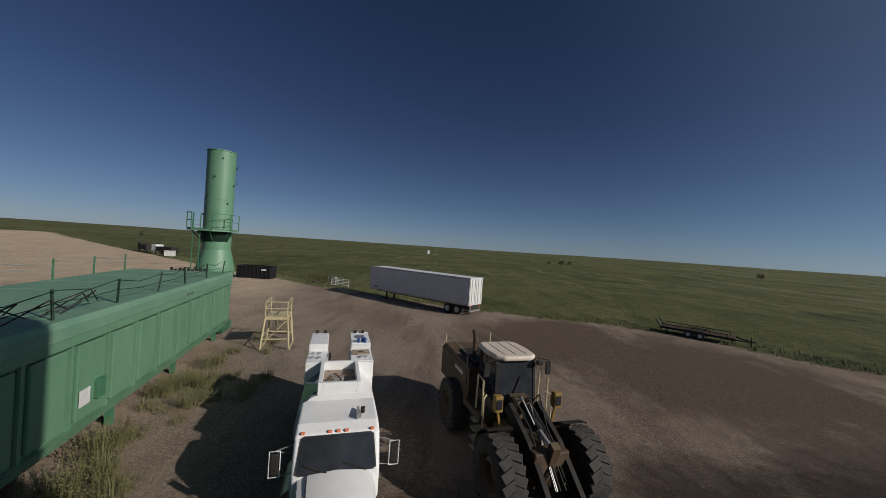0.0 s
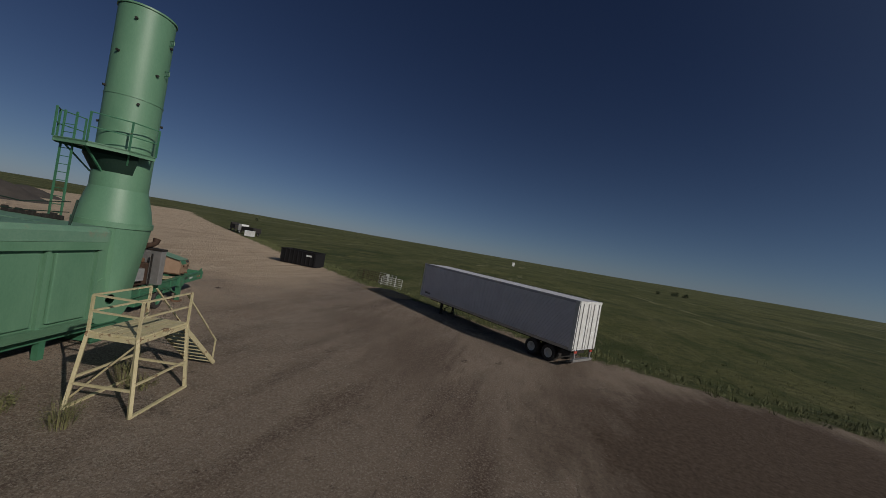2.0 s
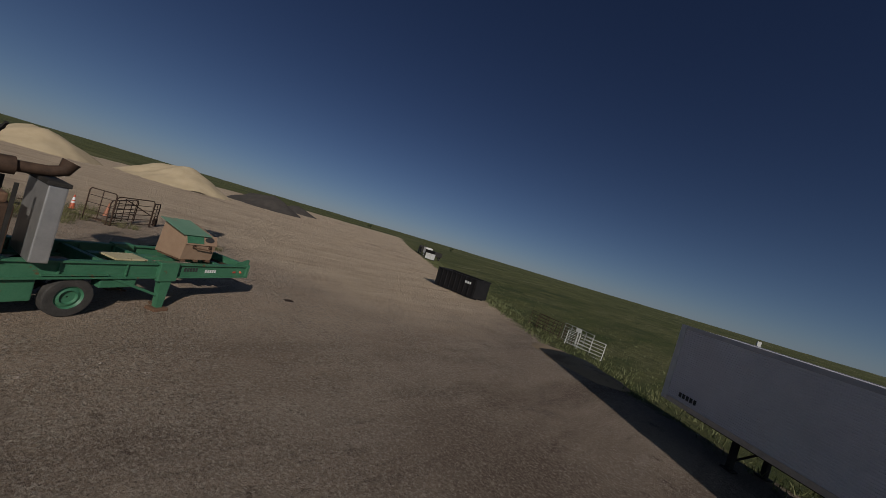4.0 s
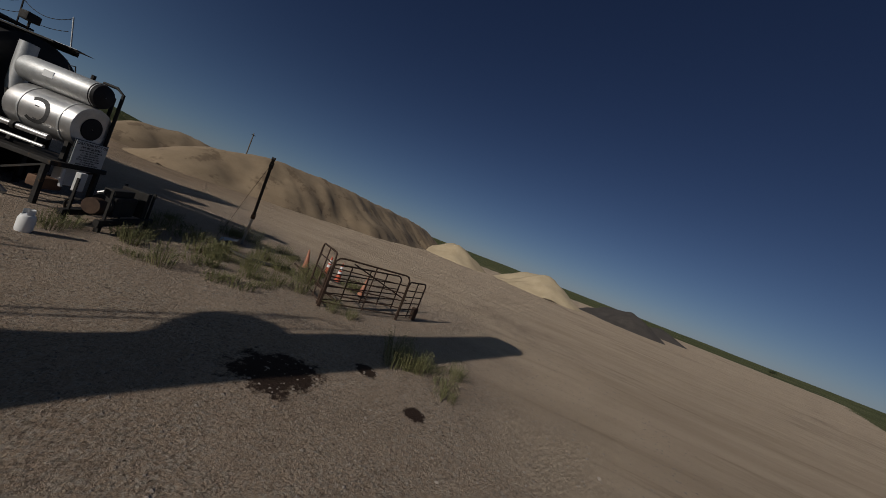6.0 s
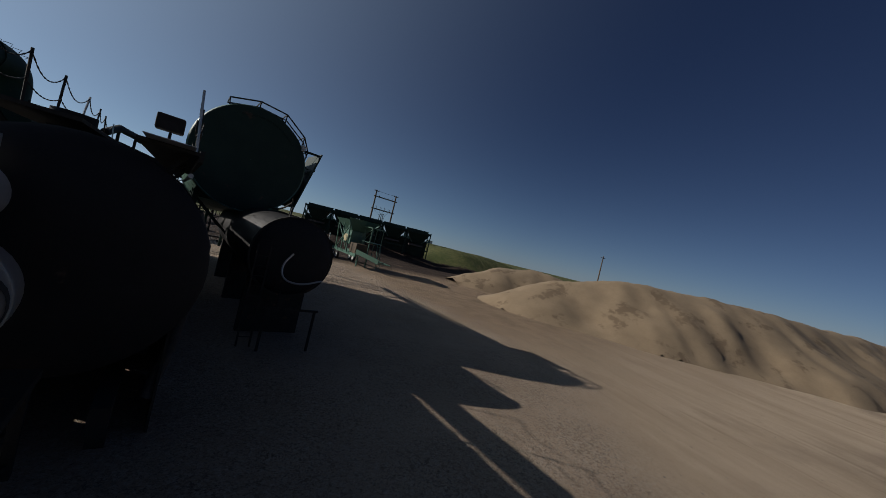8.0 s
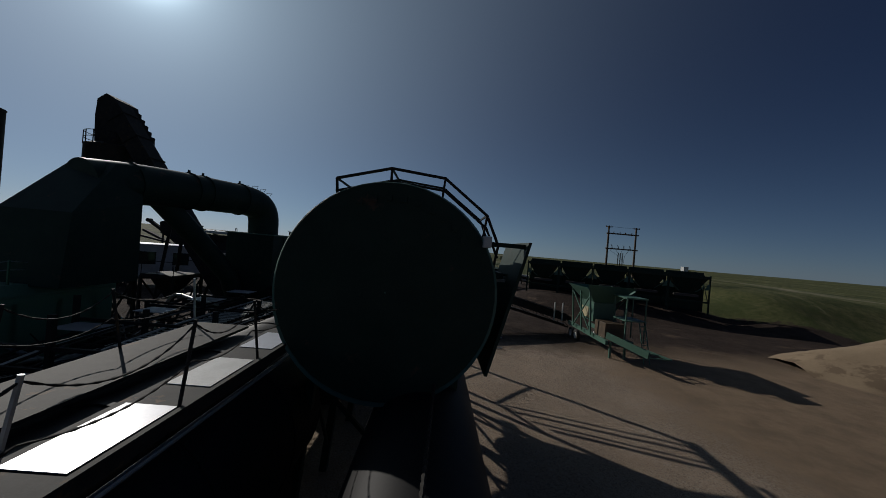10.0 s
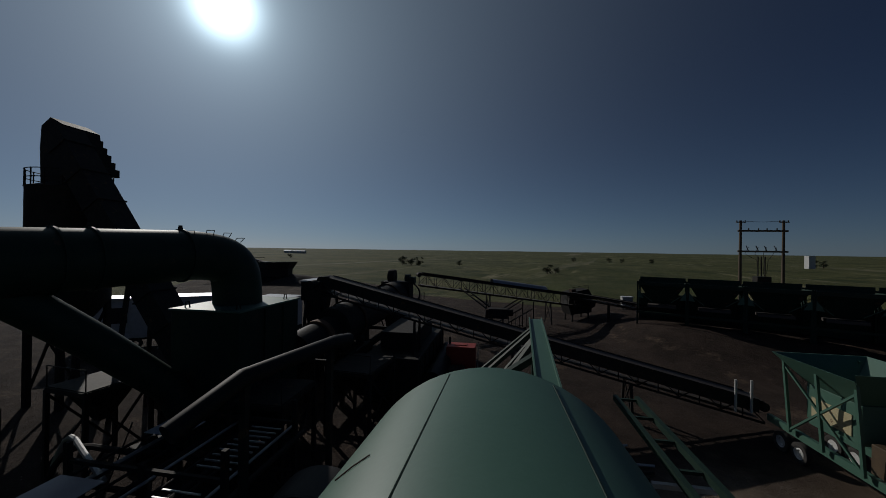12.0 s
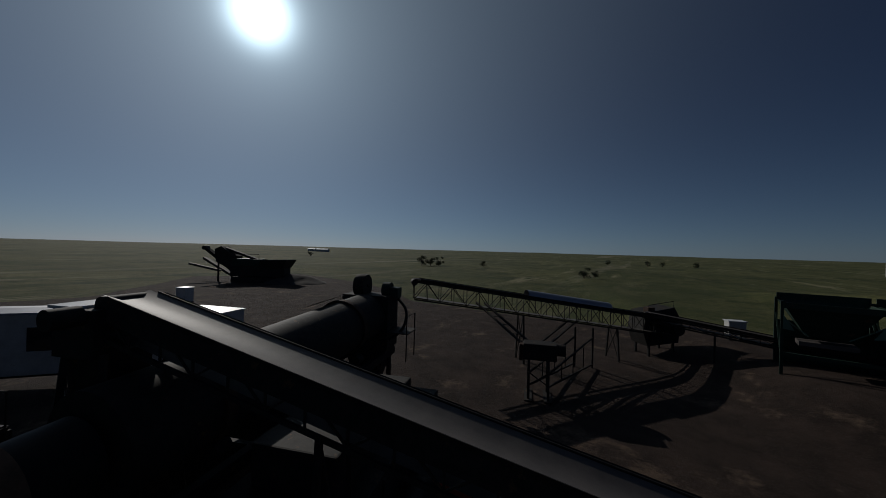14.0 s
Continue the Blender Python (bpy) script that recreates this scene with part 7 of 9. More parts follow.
def build_silo():
    ob = thing("storage_silo", at(-0.9, -7.5), "tall dark asphalt storage silo with a railed roof", "silo")
    part("shell", Geo().lathe([(0.4, 4.3), (1.95, 6.4), (2.0, 6.6), (2.0, 13.6), (2.05, 13.7), (0.3, 14.3)], seg=40), BLACK_STEEL, ob, smooth=True)
    # pale angular mark on the shell, no letters
    for t0, z0, z1 in ((100, 9.6, 10.4), (112, 9.3, 10.1), (124, 9.6, 10.4)):
        g = Geo()
        for k in range(5):
            t = radians(t0 + k * 2.0)
            g.v += [(2.02 * math.cos(t), 2.02 * math.sin(t), z0 + 0.12 * k), (2.02 * math.cos(t), 2.02 * math.sin(t), z1 + 0.12 * k - 0.3)]
        g.f = [(2 * k, 2 * k + 1, 2 * k + 3, 2 * k + 2) for k in range(4)]
        part("pale_mark", g, WHITE_DULL, ob, "pale angular mark")
    for i in range(4):
        t = radians(45 + 90 * i)
        part("leg", Geo().bar((1.8 * math.cos(t), 1.8 * math.sin(t), -0.05), (1.8 * math.cos(t), 1.8 * math.sin(t), 8.0), 0.3), BLACK_STEEL, ob)
        t2 = radians(135 + 90 * i)
        part("brace", Geo().bar((1.8 * math.cos(t), 1.8 * math.sin(t), 0.6), (1.8 * math.cos(t2), 1.8 * math.sin(t2), 6.0), 0.12), BLACK_STEEL, ob)
    for i in range(16):
        t = radians(22.5 * i)
        part("rail_post", Geo().bar((2.0 * math.cos(t), 2.0 * math.sin(t), 13.6), (2.0 * math.cos(t), 2.0 * math.sin(t), 14.75), 0.05), BLACK_STEEL, ob)
    for h in (14.2, 14.72):
        part("roof_rail", Geo().tube([(2.0 * math.cos(radians(11.25 * i)), 2.0 * math.sin(radians(11.25 * i)), h) for i in range(33)], 0.03, 5, False), BLACK_STEEL, ob)
    # head of the drag conveyor
    part("head_box", Geo().extrude([(-0.9, 14.0), (0.9, 14.0), (1.0, 16.2), (0.9, 17.6), (0.2, 18.1), (-0.8, 17.6), (-1.0, 16.6), (-0.9, 16.0)], -1.0, 1.0), BLACK_STEEL, ob)
    part("drive_motor", Geo().tube([(0.6, -0.6, 17.3), (1.2, -0.6, 17.3)], 0.35, 16), BLACK_STEEL, ob, smooth=True)
    part("gearbox", Geo().box(1.0, 1.5, -0.7, 0.3, 16.9, 17.5, 0.08), BLACK_STEEL, ob)
    for k in range(5):
        part("head_bracket", Geo().box(-1.25 - k * 0.34, -0.95 - k * 0.34, -0.9, 0.9, 16.6 - k * 0.5, 17.1 - k * 0.5, 0.03), BLACK_STEEL, ob)
    cage = [(-2.6, 0.6), (-3.3, 0.6), (-3.3, 0.0), (-2.6, 0.0)]
    for x, y in cage:
        part("cage_bar", Geo().bar((x, y, 12.6), (x, y, 14.4), 0.05), BLACK_STEEL, ob)
    for h in (13.1, 13.7, 14.3):
        part("cage_hoop", Geo().tube([(x, y, h) for x, y in cage + cage[:1]], 0.025, 5), BLACK_STEEL, ob)
    part("cage_floor", Geo().box(-3.4, -1.5, -0.1, 0.7, 12.5, 12.6), BLACK_STEEL, ob)


def build_shade_silo():
    # unseen tall caster, added so that its shadow falls on the baghouse
    ob = thing("storage_silo", at(6.6, -3.3), "unseen dark silo on braced legs, added to shade the baghouse wall", "silo")
    part("shell", Geo().lathe([(0.4, 4.3), (1.95, 6.4), (2.0, 6.6), (2.0, 15.2), (2.05, 15.3), (0.3, 15.9)], seg=40), BLACK_STEEL, ob, smooth=True)
    for i in range(4):
        t, t2 = radians(45 + 90 * i), radians(135 + 90 * i)
        part("leg", Geo().bar((1.8 * math.cos(t), 1.8 * math.sin(t), -0.05), (1.8 * math.cos(t), 1.8 * math.sin(t), 8.0), 0.3), BLACK_STEEL, ob)
        part("brace", Geo().bar((1.8 * math.cos(t), 1.8 * math.sin(t), 0.6), (1.8 * math.cos(t2), 1.8 * math.sin(t2), 6.0), 0.12), BLACK_STEEL, ob)
    part("added_wall", Geo().box(-2.3, -2.2, -2.2, 2.2, -0.05, 6.5), BLACK_STEEL, ob, "dark sheet wall added below the unseen silo")


def build_drag_conveyor():
    ob = thing("drag_slat_conveyor", at(0, -6.6), "steep enclosed dark drag-slat conveyor to the silo", "conveyor", "conveyors")
    a, b = Vector((-12.9, 0, 0.9)), Vector((-1.6, 0, 17.0))
    part("casing", Geo().bar(a, b, 1.3, 1.5, (0, 1, 0)), BLACK_STEEL, ob)
    for k in range(9):
        p = a.lerp(b, 0.06 + k * 0.11)
        d = (b - a).normalized()
        part("casing_flange", Geo().bar(p - d * 0.04, p + d * 0.04, 1.45, 1.65, (0, 1, 0)), BLACK_STEEL, ob)
    for x in (-11.0, -7.5):
        z = 0.9 + (x + 12.9) * 1.425 - 0.7
        for y in (-0.7, 0.7):
            part("trestle_leg", Geo().bar((x, y, z), (x + 0.8, y * 1.5, -0.05), 0.2), BLACK_STEEL, ob)


build_duct()
build_drum()
conveyor("belt_conveyor", (-43.5, -12.0, 1.6), (-16.0, -12.7, 7.95), 1.25, 0.95, BLACK_STEEL, "long inclined black belt conveyor over the drum", legs=(7.0, 14.0, 20.5), sheet=0.5)
conveyor("truss_conveyor", (-41.0, -42.2, 3.6), (-18.3, -32.9, 7.0), 1.2, 1.45, BLACK_STEEL, "inclined lattice conveyor with a pale curved cover", legs=(6.0, 15.0), covers=((6.5, 14.5),))
conveyor("feed_conveyor", (-55.0, -33.5, 2.4), (-38.5, -41.0, 4.2), 1.0, 0.5, BLACK_STEEL, "dark feed conveyor under the cold-feed bins", legs=(5.0, 13.0))
build_silo()
build_shade_silo()
build_drag_conveyor()


def more_tanks():
    ob = thing("asphalt_cement_tank", at(-24.2, 7.6), "black horizontal asphalt tank in the shade of the plant", "tank")
    part("shell", Geo().lathe(cylinder_y(1.5, -5.2, 5.4, 0.18), (0, 0, 2.9), "y", 40), BLACK, ob, smooth=True)
    for y in (-4, 0, 4):
        part("saddle", Geo().box(-1.2, 1.2, y - 0.15, y + 0.15, -0.05, 2.0), BLACK_STEEL, ob)
        part("shell_band", Geo().lathe([(1.5, y - 0.05), (1.53, y - 0.05), (1.53, y + 0.05), (1.5, y + 0.05)], (0, 0, 2.9), "y", 40), BLACK, ob, smooth=True)
    part("manway", Geo().tube([(0, 2.0, 4.3), (0, 2.0, 4.8)], 0.3, 18), BLACK, ob, smooth=True)


more_tanks()


# ---- shaded pipework and frames between the tanks and the baghouse ----
def build_pipe_rack():
    r = random.Random(77)
    ob = thing("pipe_rack", at(-18.6, 4.0), "crowded dark steel pipe rack with cables and walkways", "pipe rack")
    for y in (-5.5, -2.0, 1.5, 5.0, 8.5):
        for x in (-2.2, 0.6, 3.4):
            part("post", Geo().bar((x, y, -0.05), (x, y, 3.4 + r.random()), 0.16), BLACK_STEEL, ob)
        for z in (1.4, 2.6, 3.3):
            part("cross_beam", Geo().bar((-2.2, y, z), (3.4, y, z), 0.12), BLACK_STEEL, ob)
        part("brace", Geo().bar((-2.2, y, 0.3), (0.6, y, 2.6), 0.08), BLACK_STEEL, ob)
        part("brace", Geo().bar((3.4, y, 0.3), (0.6, y, 2.6), 0.08), BLACK_STEEL, ob)
    for i in range(11):
        x, z = -2.3 + 0.55 * i, 2.75 + 0.12 * (i % 3)
        part("pipe", Geo().tube(bend([(x, -6.0, z), (x, 8.5, z), (x + 0.3, 9.2, z - 1.5)], 4), 0.05 + 0.05 * (i % 3 == 0), 8), GALV if i % 4 == 1 else BLACK_STEEL, ob, smooth=True)
    for i in range(14):
        a = (r.uniform(-2, 3.4), r.uniform(-5.5, 8), r.uniform(2.0, 3.6))
        b = (a[0] + r.uniform(-2, 2), a[1] + r.uniform(-3.5, 3.5), r.uniform(0.4, 3.0))
        part("cable", Geo().tube([a, ((a[0] + b[0]) / 2, (a[1] + b[1]) / 2, min(a[2], b[2]) - 0.3), b], 0.025, 5), BLACK_STEEL if i % 3 else GALV, ob, smooth=True)
    for k in range(4):
        y = -4.8 + k * 3.5
        g = Geo()
        for j in range(9):
            g.box(-2.1, -0.9, y + j * 0.3, y + j * 0.3 + 0.05, 3.38, 3.42)
        part("grating", g, GALV, ob, "worn steel grating")
        part("sheet", Geo().box(0.9 + 0.4 * r.random(), 2.6, y, y + 1.1, 3.36, 3.38), ALU if k % 2 else WHITE_DULL, ob, "pale loose metal sheet")
    for x, y, s, h in ((1.5, -3.5, 0.9, 1.5), (-1.2, 3.0, 0.8, 1.2), (2.2, 3.6, 1.1, 1.7), (-0.4, 6.8, 0.7, 1.3), (0.3, -0.4, 0.8, 1.0)):
        part("pump_box", Geo().box(x - s / 2, x + s / 2, y - s / 2, y + s / 2, -0.05, h, 0.04), BLACK_STEEL, ob)


def build_blower_skid():
    ob = thing("burner_skid", at(-25.6, -17.0), "faded red steel fuel skid among the plant's shadows", "fuel skid")
    part("skid", Geo().box(-1.4, 1.4, -0.9, 0.9, 0.1, 0.35, 0.02), BLACK_STEEL, ob)
    part("skid_runner", Geo().box(-1.4, 1.4, -0.85, -0.65, -0.06, 0.1), BLACK_STEEL, ob)
    part("skid_runner", Geo().box(-1.4, 1.4, 0.65, 0.85, -0.06, 0.1), BLACK_STEEL, ob)
    part("red_body", Geo().box(-1.2, 1.1, -0.7, 0.7, 0.35, 2.5, 0.08), RED, ob, "faded red casing")
    part("hatch", Geo().box(-0.5, 0.5, -0.3, 0.3, 2.5, 2.56, 0.02), RED, ob)
    part("exhaust", Geo().tube([(0.9, 0, 2.5), (0.9, 0, 3.1)], 0.09, 10), BLACK_STEEL, ob, smooth=True)
    part("ladder", Geo().bar((-1.35, -0.75, 0.2), (-1.35, -0.75, 2.6), 0.05).bar((-1.35, -0.35, 0.2), (-1.35, -0.35, 2.6), 0.05), GALV, ob)
    for k in range(7):
        part("rung", Geo().bar((-1.35, -0.75, 0.5 + k * 0.3), (-1.35, -0.35, 0.5 + k * 0.3), 0.03), GALV, ob)
    r = random.Random(3)
    for i in range(10):
        solo("loose_pipe", Geo().tube([(0, 0, 0.08), (3.2 + 2 * r.random(), 0.3 * r.random(), 0.08)], 0.05 + 0.03 * r.random(), 8), BLACK_STEEL if i % 3 else GALV,
             at(-33.5 - r.random() * 3, -3.5 - i * 0.55, 0.02, r.uniform(-14, 14)), "dark steel pipe lying on the dirt", "pipe", "loose pipes", smooth=True)


def build_plant_frames():
    """Braced frames, vessels, pipes and cable bundles, scattered to darken the duct's shade."""
    q = random.Random(91)
    for v, u, w, d, h in ((-9.5, 2.2, 2.6, 2.2, 4.2), (-10.5, -2.4, 2.4, 2.6, 3.8), (-18.8, -3.2, 2.2, 2.8, 3.6), (-20.8, -8.2, 2.6, 3.2, 3.4), (-12.4, -10.0, 3.0, 2.4, 4.4)):
        ob = thing("steel_frame", at(v, u, 0, q.uniform(-8, 8)), "dark braced steel frame with a plate deck", "steel frame", "plant frames")
        for x in (-w / 2, w / 2):
            for y in (-d / 2, d / 2):
                part("post", Geo().bar((x, y, -0.05), (x, y, h), 0.16), BLACK_STEEL, ob)
            part("brace", Geo().bar((x, -d / 2, 0.3), (x, d / 2, h - 0.2), 0.09), BLACK_STEEL, ob)
            part("brace", Geo().bar((x, d / 2, 0.3), (x, -d / 2, h - 0.2), 0.09), BLACK_STEEL, ob)
            part("beam", Geo().bar((x, -d / 2, h), (x, d / 2, h), 0.14, 0.2), BLACK_STEEL, ob)
        for y in (-d / 2, d / 2):
            part("beam", Geo().bar((-w / 2, y, h), (w / 2, y, h), 0.14, 0.2), BLACK_STEEL, ob)
            part("rail", Geo().tube([(-w / 2, y, h + 0.1), (-w / 2, y, h + 1.05), (w / 2, y, h + 1.05), (w / 2, y, h + 0.1)], 0.025, 5), BLACK_STEEL, ob)
        part("deck", Geo().box(-w / 2, w / 2, -d / 2, d / 2, h + 0.1, h + 0.14), BLACK_STEEL, ob)
        part("hopper", Geo().add([(-w * .4, -d * .4, h), (w * .4, -d * .4, h), (w * .4, d * .4, h), (-w * .4, d * .4, h), (-.2, -.2, h - 1.7), (.2, -.2, h - 1.7), (.2, .2, h - 1.7), (-.2, .2, h - 1.7)],
             [(0, 1, 5, 4), (1, 2, 6, 5), (2, 3, 7, 6), (3, 0, 4, 7), (4, 5, 6, 7)]), BLACK_STEEL, ob)
    for v, u, rz, ln, r in ((-13.0, 12.0, 4, 7.0, 0.55), (-15.2, 13.5, -6, 6.0, 0.42), (-20.6, 13.0, 2, 5.0, 0.6), (-11.2, -6.0, 80, 4.4, 0.6)):
        ob = thing("process_vessel", at(v, u, 0, rz), "dark horizontal process vessel on saddles", "vessel", "process vessels")
        part("shell", Geo().lathe(cylinder_y(r, -ln / 2, ln / 2, 0.3), (0, 0, r + 0.7), "y", 24), BLACK, ob, smooth=True)
        for y in (-ln * 0.3, ln * 0.3):
            part("saddle", Geo().box(-r * 0.8, r * 0.8, y - 0.1, y + 0.1, -0.05, 0.9), BLACK_STEEL, ob)
        part("nozzle", Geo().tube([(0, ln * 0.2, 2 * r + 0.6), (0, ln * 0.2, 2 * r + 1.1)], 0.1, 10), BLACK_STEEL, ob)
    for i in range(16):
        v, u = q.uniform(-23.0, -13.5), q.uniform(-3.0, 13.0)
        z = q.uniform(0.5, 3.2)
        solo("pipe_run", Geo().tube(bend([(-2.2, 0, z), (0.0, q.uniform(-.3, .3), z), (2.6, q.uniform(-.5, .5), z + 0.3), (2.8, 0.4, -0.05)], 4), q.uniform(0.05, 0.12), 8), BLACK_STEEL if i % 4 else GALV,
             at(v, u, 0, q.choice((0, 90, 80, 12, -20))), "dark steel pipe run crossing the plant floor", "pipe", "pipe runs", smooth=True)
    for i in range(12):
        sag = q.uniform(0.2, 0.7)
        solo("cable", Geo().tube([(-6 + 12 * k / 14, 0.12 * math.sin(k * 1.3 + i), 4.0 + 0.1 * (i % 4) - sag * 4 * (k / 14) * (1 - k / 14) - 0.16 * k) for k in range(15)], 0.02, 5), GALV if i % 3 == 0 else BLACK_STEEL,
             at(-19.6 + 0.12 * i, 8.4 + 0.15 * i, 0, 34 + 2.5 * (i % 5)), "loose electric cable slung between the frames", "cable", "cables")
    # dark boxes with motors, added at random to fill the shaded floor
    for i in range(14):
        w, d, h = q.uniform(0.3, 0.8), q.uniform(0.3, 0.8), q.uniform(0.5, 1.9)
        ob = thing("motor_housing", at(q.uniform(-23, -12), q.uniform(-5, 12), 0, q.uniform(-30, 30)), "dark motor housing bolted to the plant floor", "motor", "motor housings")
        part("casing", Geo().box(-w, w, -d, d, 0.12, h, 0.05), BLACK_STEEL, ob)
        part("base", Geo().box(-w - 0.1, w + 0.1, -d - 0.1, d + 0.1, -0.05, 0.12), BLACK_STEEL, ob)
        part("motor", Geo().tube([(-w * 0.7, 0, h + 0.18), (w * 0.8, 0, h + 0.18)], 0.2, 14), BLACK_STEEL if i % 3 else RUST_DARK, ob, smooth=True)


build_pipe_rack()
build_plant_frames()
build_blower_skid()


def build_shade_bulk():
    """Dark bulk added to fill the black shade beside the drum, with the long pipe."""
    ob = thing("shade_bulk", at(-21.6, -15.5), "dark steel bulk added for the black shade beside the drum", "mixing unit")
    part("casing", Geo().box(-1.9, 1.9, -5.5, 4.5, 0.4, 3.0, 0.06), BLACK_STEEL, ob)
    part("upper_casing", Geo().box(-1.2, 1.4, -3.5, 2.5, 3.0, 4.2, 0.06), BLACK_STEEL, ob)
    for x in (-1.7, 1.7):
        for y in (-5.0, -1.5, 2.0, 4.2):
            part("foot", Geo().box(x - 0.15, x + 0.15, y - 0.15, y + 0.15, -0.05, 0.4), BLACK_STEEL, ob)
    for i in range(7):
        part("casing_rib", Geo().box(-1.98, -1.9, -5.2 + i * 1.55, -5.08 + i * 1.55, 0.5, 2.9), BLACK_STEEL, ob)
    part("side_drum", Geo().tube([(-2.6, -4.5, 1.2), (-2.6, 3.5, 1.2)], 0.7, 24), BLACK, ob, smooth=True)
    for y in (-3.8, 2.8):
        part("drum_cradle", Geo().box(-3.1, -2.1, y - 0.1, y + 0.1, -0.05, 0.7), BLACK_STEEL, ob)
    part("long_pipe", Geo().tube([(-0.6, 20.6, 6.4), (-1.0, 19.06, 7.0), (-1.6, 15.6, 7.0), (-1.75, 14.8, 6.9)], 0.22, 18), BLACK, ob, "long dark round pipe", smooth=True)
    part("pipe_prop", Geo().bar((-1.55, 15.8, -0.05), (-1.55, 15.8, 6.85), 0.16), BLACK_STEEL, ob)
    part("pipe_prop", Geo().bar((-1.0, 19.0, -0.05), (-1.0, 19.0, 6.85), 0.16), BLACK_STEEL, ob)
    # boxes strewn at random to thicken the dark area
    r = random.Random(61)
    for i in range(16):
        x, y = r.uniform(-5.0, -2.2), r.uniform(-7, 9)
        s, h = r.uniform(0.3, 0.8), r.uniform(0.3, 1.6)
        solo("shade_box", Geo().box(-s, s, -s * 0.7, s * 0.7, -0.05, h, 0.03), BLACK_STEEL if i % 3 else RUST_DARK, at(-21.6 + x, -15.5 + y, 0, r.uniform(-30, 30)), "dark steel box added to fill the plant's shade", "crate", "equipment crates")
    # wall added only as more dark bulk
    solo("low_wall", Geo().box(-0.15, 0.15, -7.5, 7.5, -0.1, 2.4, 0.02), BLACK_STEEL, at(-14.6, -17.5), "dark steel wall added for the black shade beside the drum", "wall panel")


build_shade_bulk()


# ---- cold feed ----
def build_bins():
    va, ua, vb, ub = -45.0, -34.3, -67.8, -23.9
    L = math.hypot(vb - va, ub - ua)
    yaw = math.degrees(math.atan2(ub - ua, vb - va))
    n = 5
    first = None
    for i in range(n):
        k = (i + 0.5) / n
        v, u = va + (vb - va) * k, ua + (ub - ua) * k
        if first is None:
            w, z0, z1 = L / n * 0.5, 2.0, 6.6
            first = thing("cold_feed_bin", at(v, u, 0, yaw), "dark green steel cold-feed bin on legs", "bin", "cold-feed bins")
            ob = first
            t = w - 0.12
            top, low = [(-t, -0.1), (t, -0.1), (t, 3.2), (-t, 3.2)], [(-t * 0.45, 1.0), (t * 0.45, 1.0), (t * 0.45, 2.2), (-t * 0.45, 2.2)]
            g = Geo().add([(a, b, z1) for a, b in top] + [(a, b, z1 - 2.3) for a, b in low] + [(a * 0.97, b * 0.97 + 0.05, z1) for a, b in top] + [(a * 0.9, b, z1 - 2.25) for a, b in low],
                          [(0, 1, 5, 4), (1, 2, 6, 5), (2, 3, 7, 6), (3, 0, 4, 7), (8, 9, 13, 12), (9, 10, 14, 13), (10, 11, 15, 14), (11, 8, 12, 15), (12, 13, 14, 15)])
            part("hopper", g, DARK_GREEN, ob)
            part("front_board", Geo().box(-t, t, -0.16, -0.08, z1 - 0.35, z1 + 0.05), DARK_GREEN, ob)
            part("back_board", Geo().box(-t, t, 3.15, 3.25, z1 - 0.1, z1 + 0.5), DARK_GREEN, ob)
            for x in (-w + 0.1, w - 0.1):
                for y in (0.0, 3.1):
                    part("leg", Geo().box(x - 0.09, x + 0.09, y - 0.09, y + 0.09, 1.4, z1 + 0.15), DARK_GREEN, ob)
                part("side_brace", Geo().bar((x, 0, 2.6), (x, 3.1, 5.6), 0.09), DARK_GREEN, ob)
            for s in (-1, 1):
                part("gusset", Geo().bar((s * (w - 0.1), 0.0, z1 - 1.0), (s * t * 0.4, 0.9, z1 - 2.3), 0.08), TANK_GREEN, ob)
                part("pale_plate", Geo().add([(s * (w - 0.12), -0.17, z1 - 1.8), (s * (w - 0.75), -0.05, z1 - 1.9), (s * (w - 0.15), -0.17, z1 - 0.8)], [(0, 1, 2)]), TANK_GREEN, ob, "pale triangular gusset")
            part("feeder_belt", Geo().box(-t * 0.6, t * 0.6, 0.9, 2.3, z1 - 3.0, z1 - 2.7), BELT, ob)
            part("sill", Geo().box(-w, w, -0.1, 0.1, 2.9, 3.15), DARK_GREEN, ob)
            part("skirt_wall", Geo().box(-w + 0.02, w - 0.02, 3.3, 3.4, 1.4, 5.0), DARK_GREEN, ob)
        else:
            copy_thing(first, at(v, u, 0, yaw))


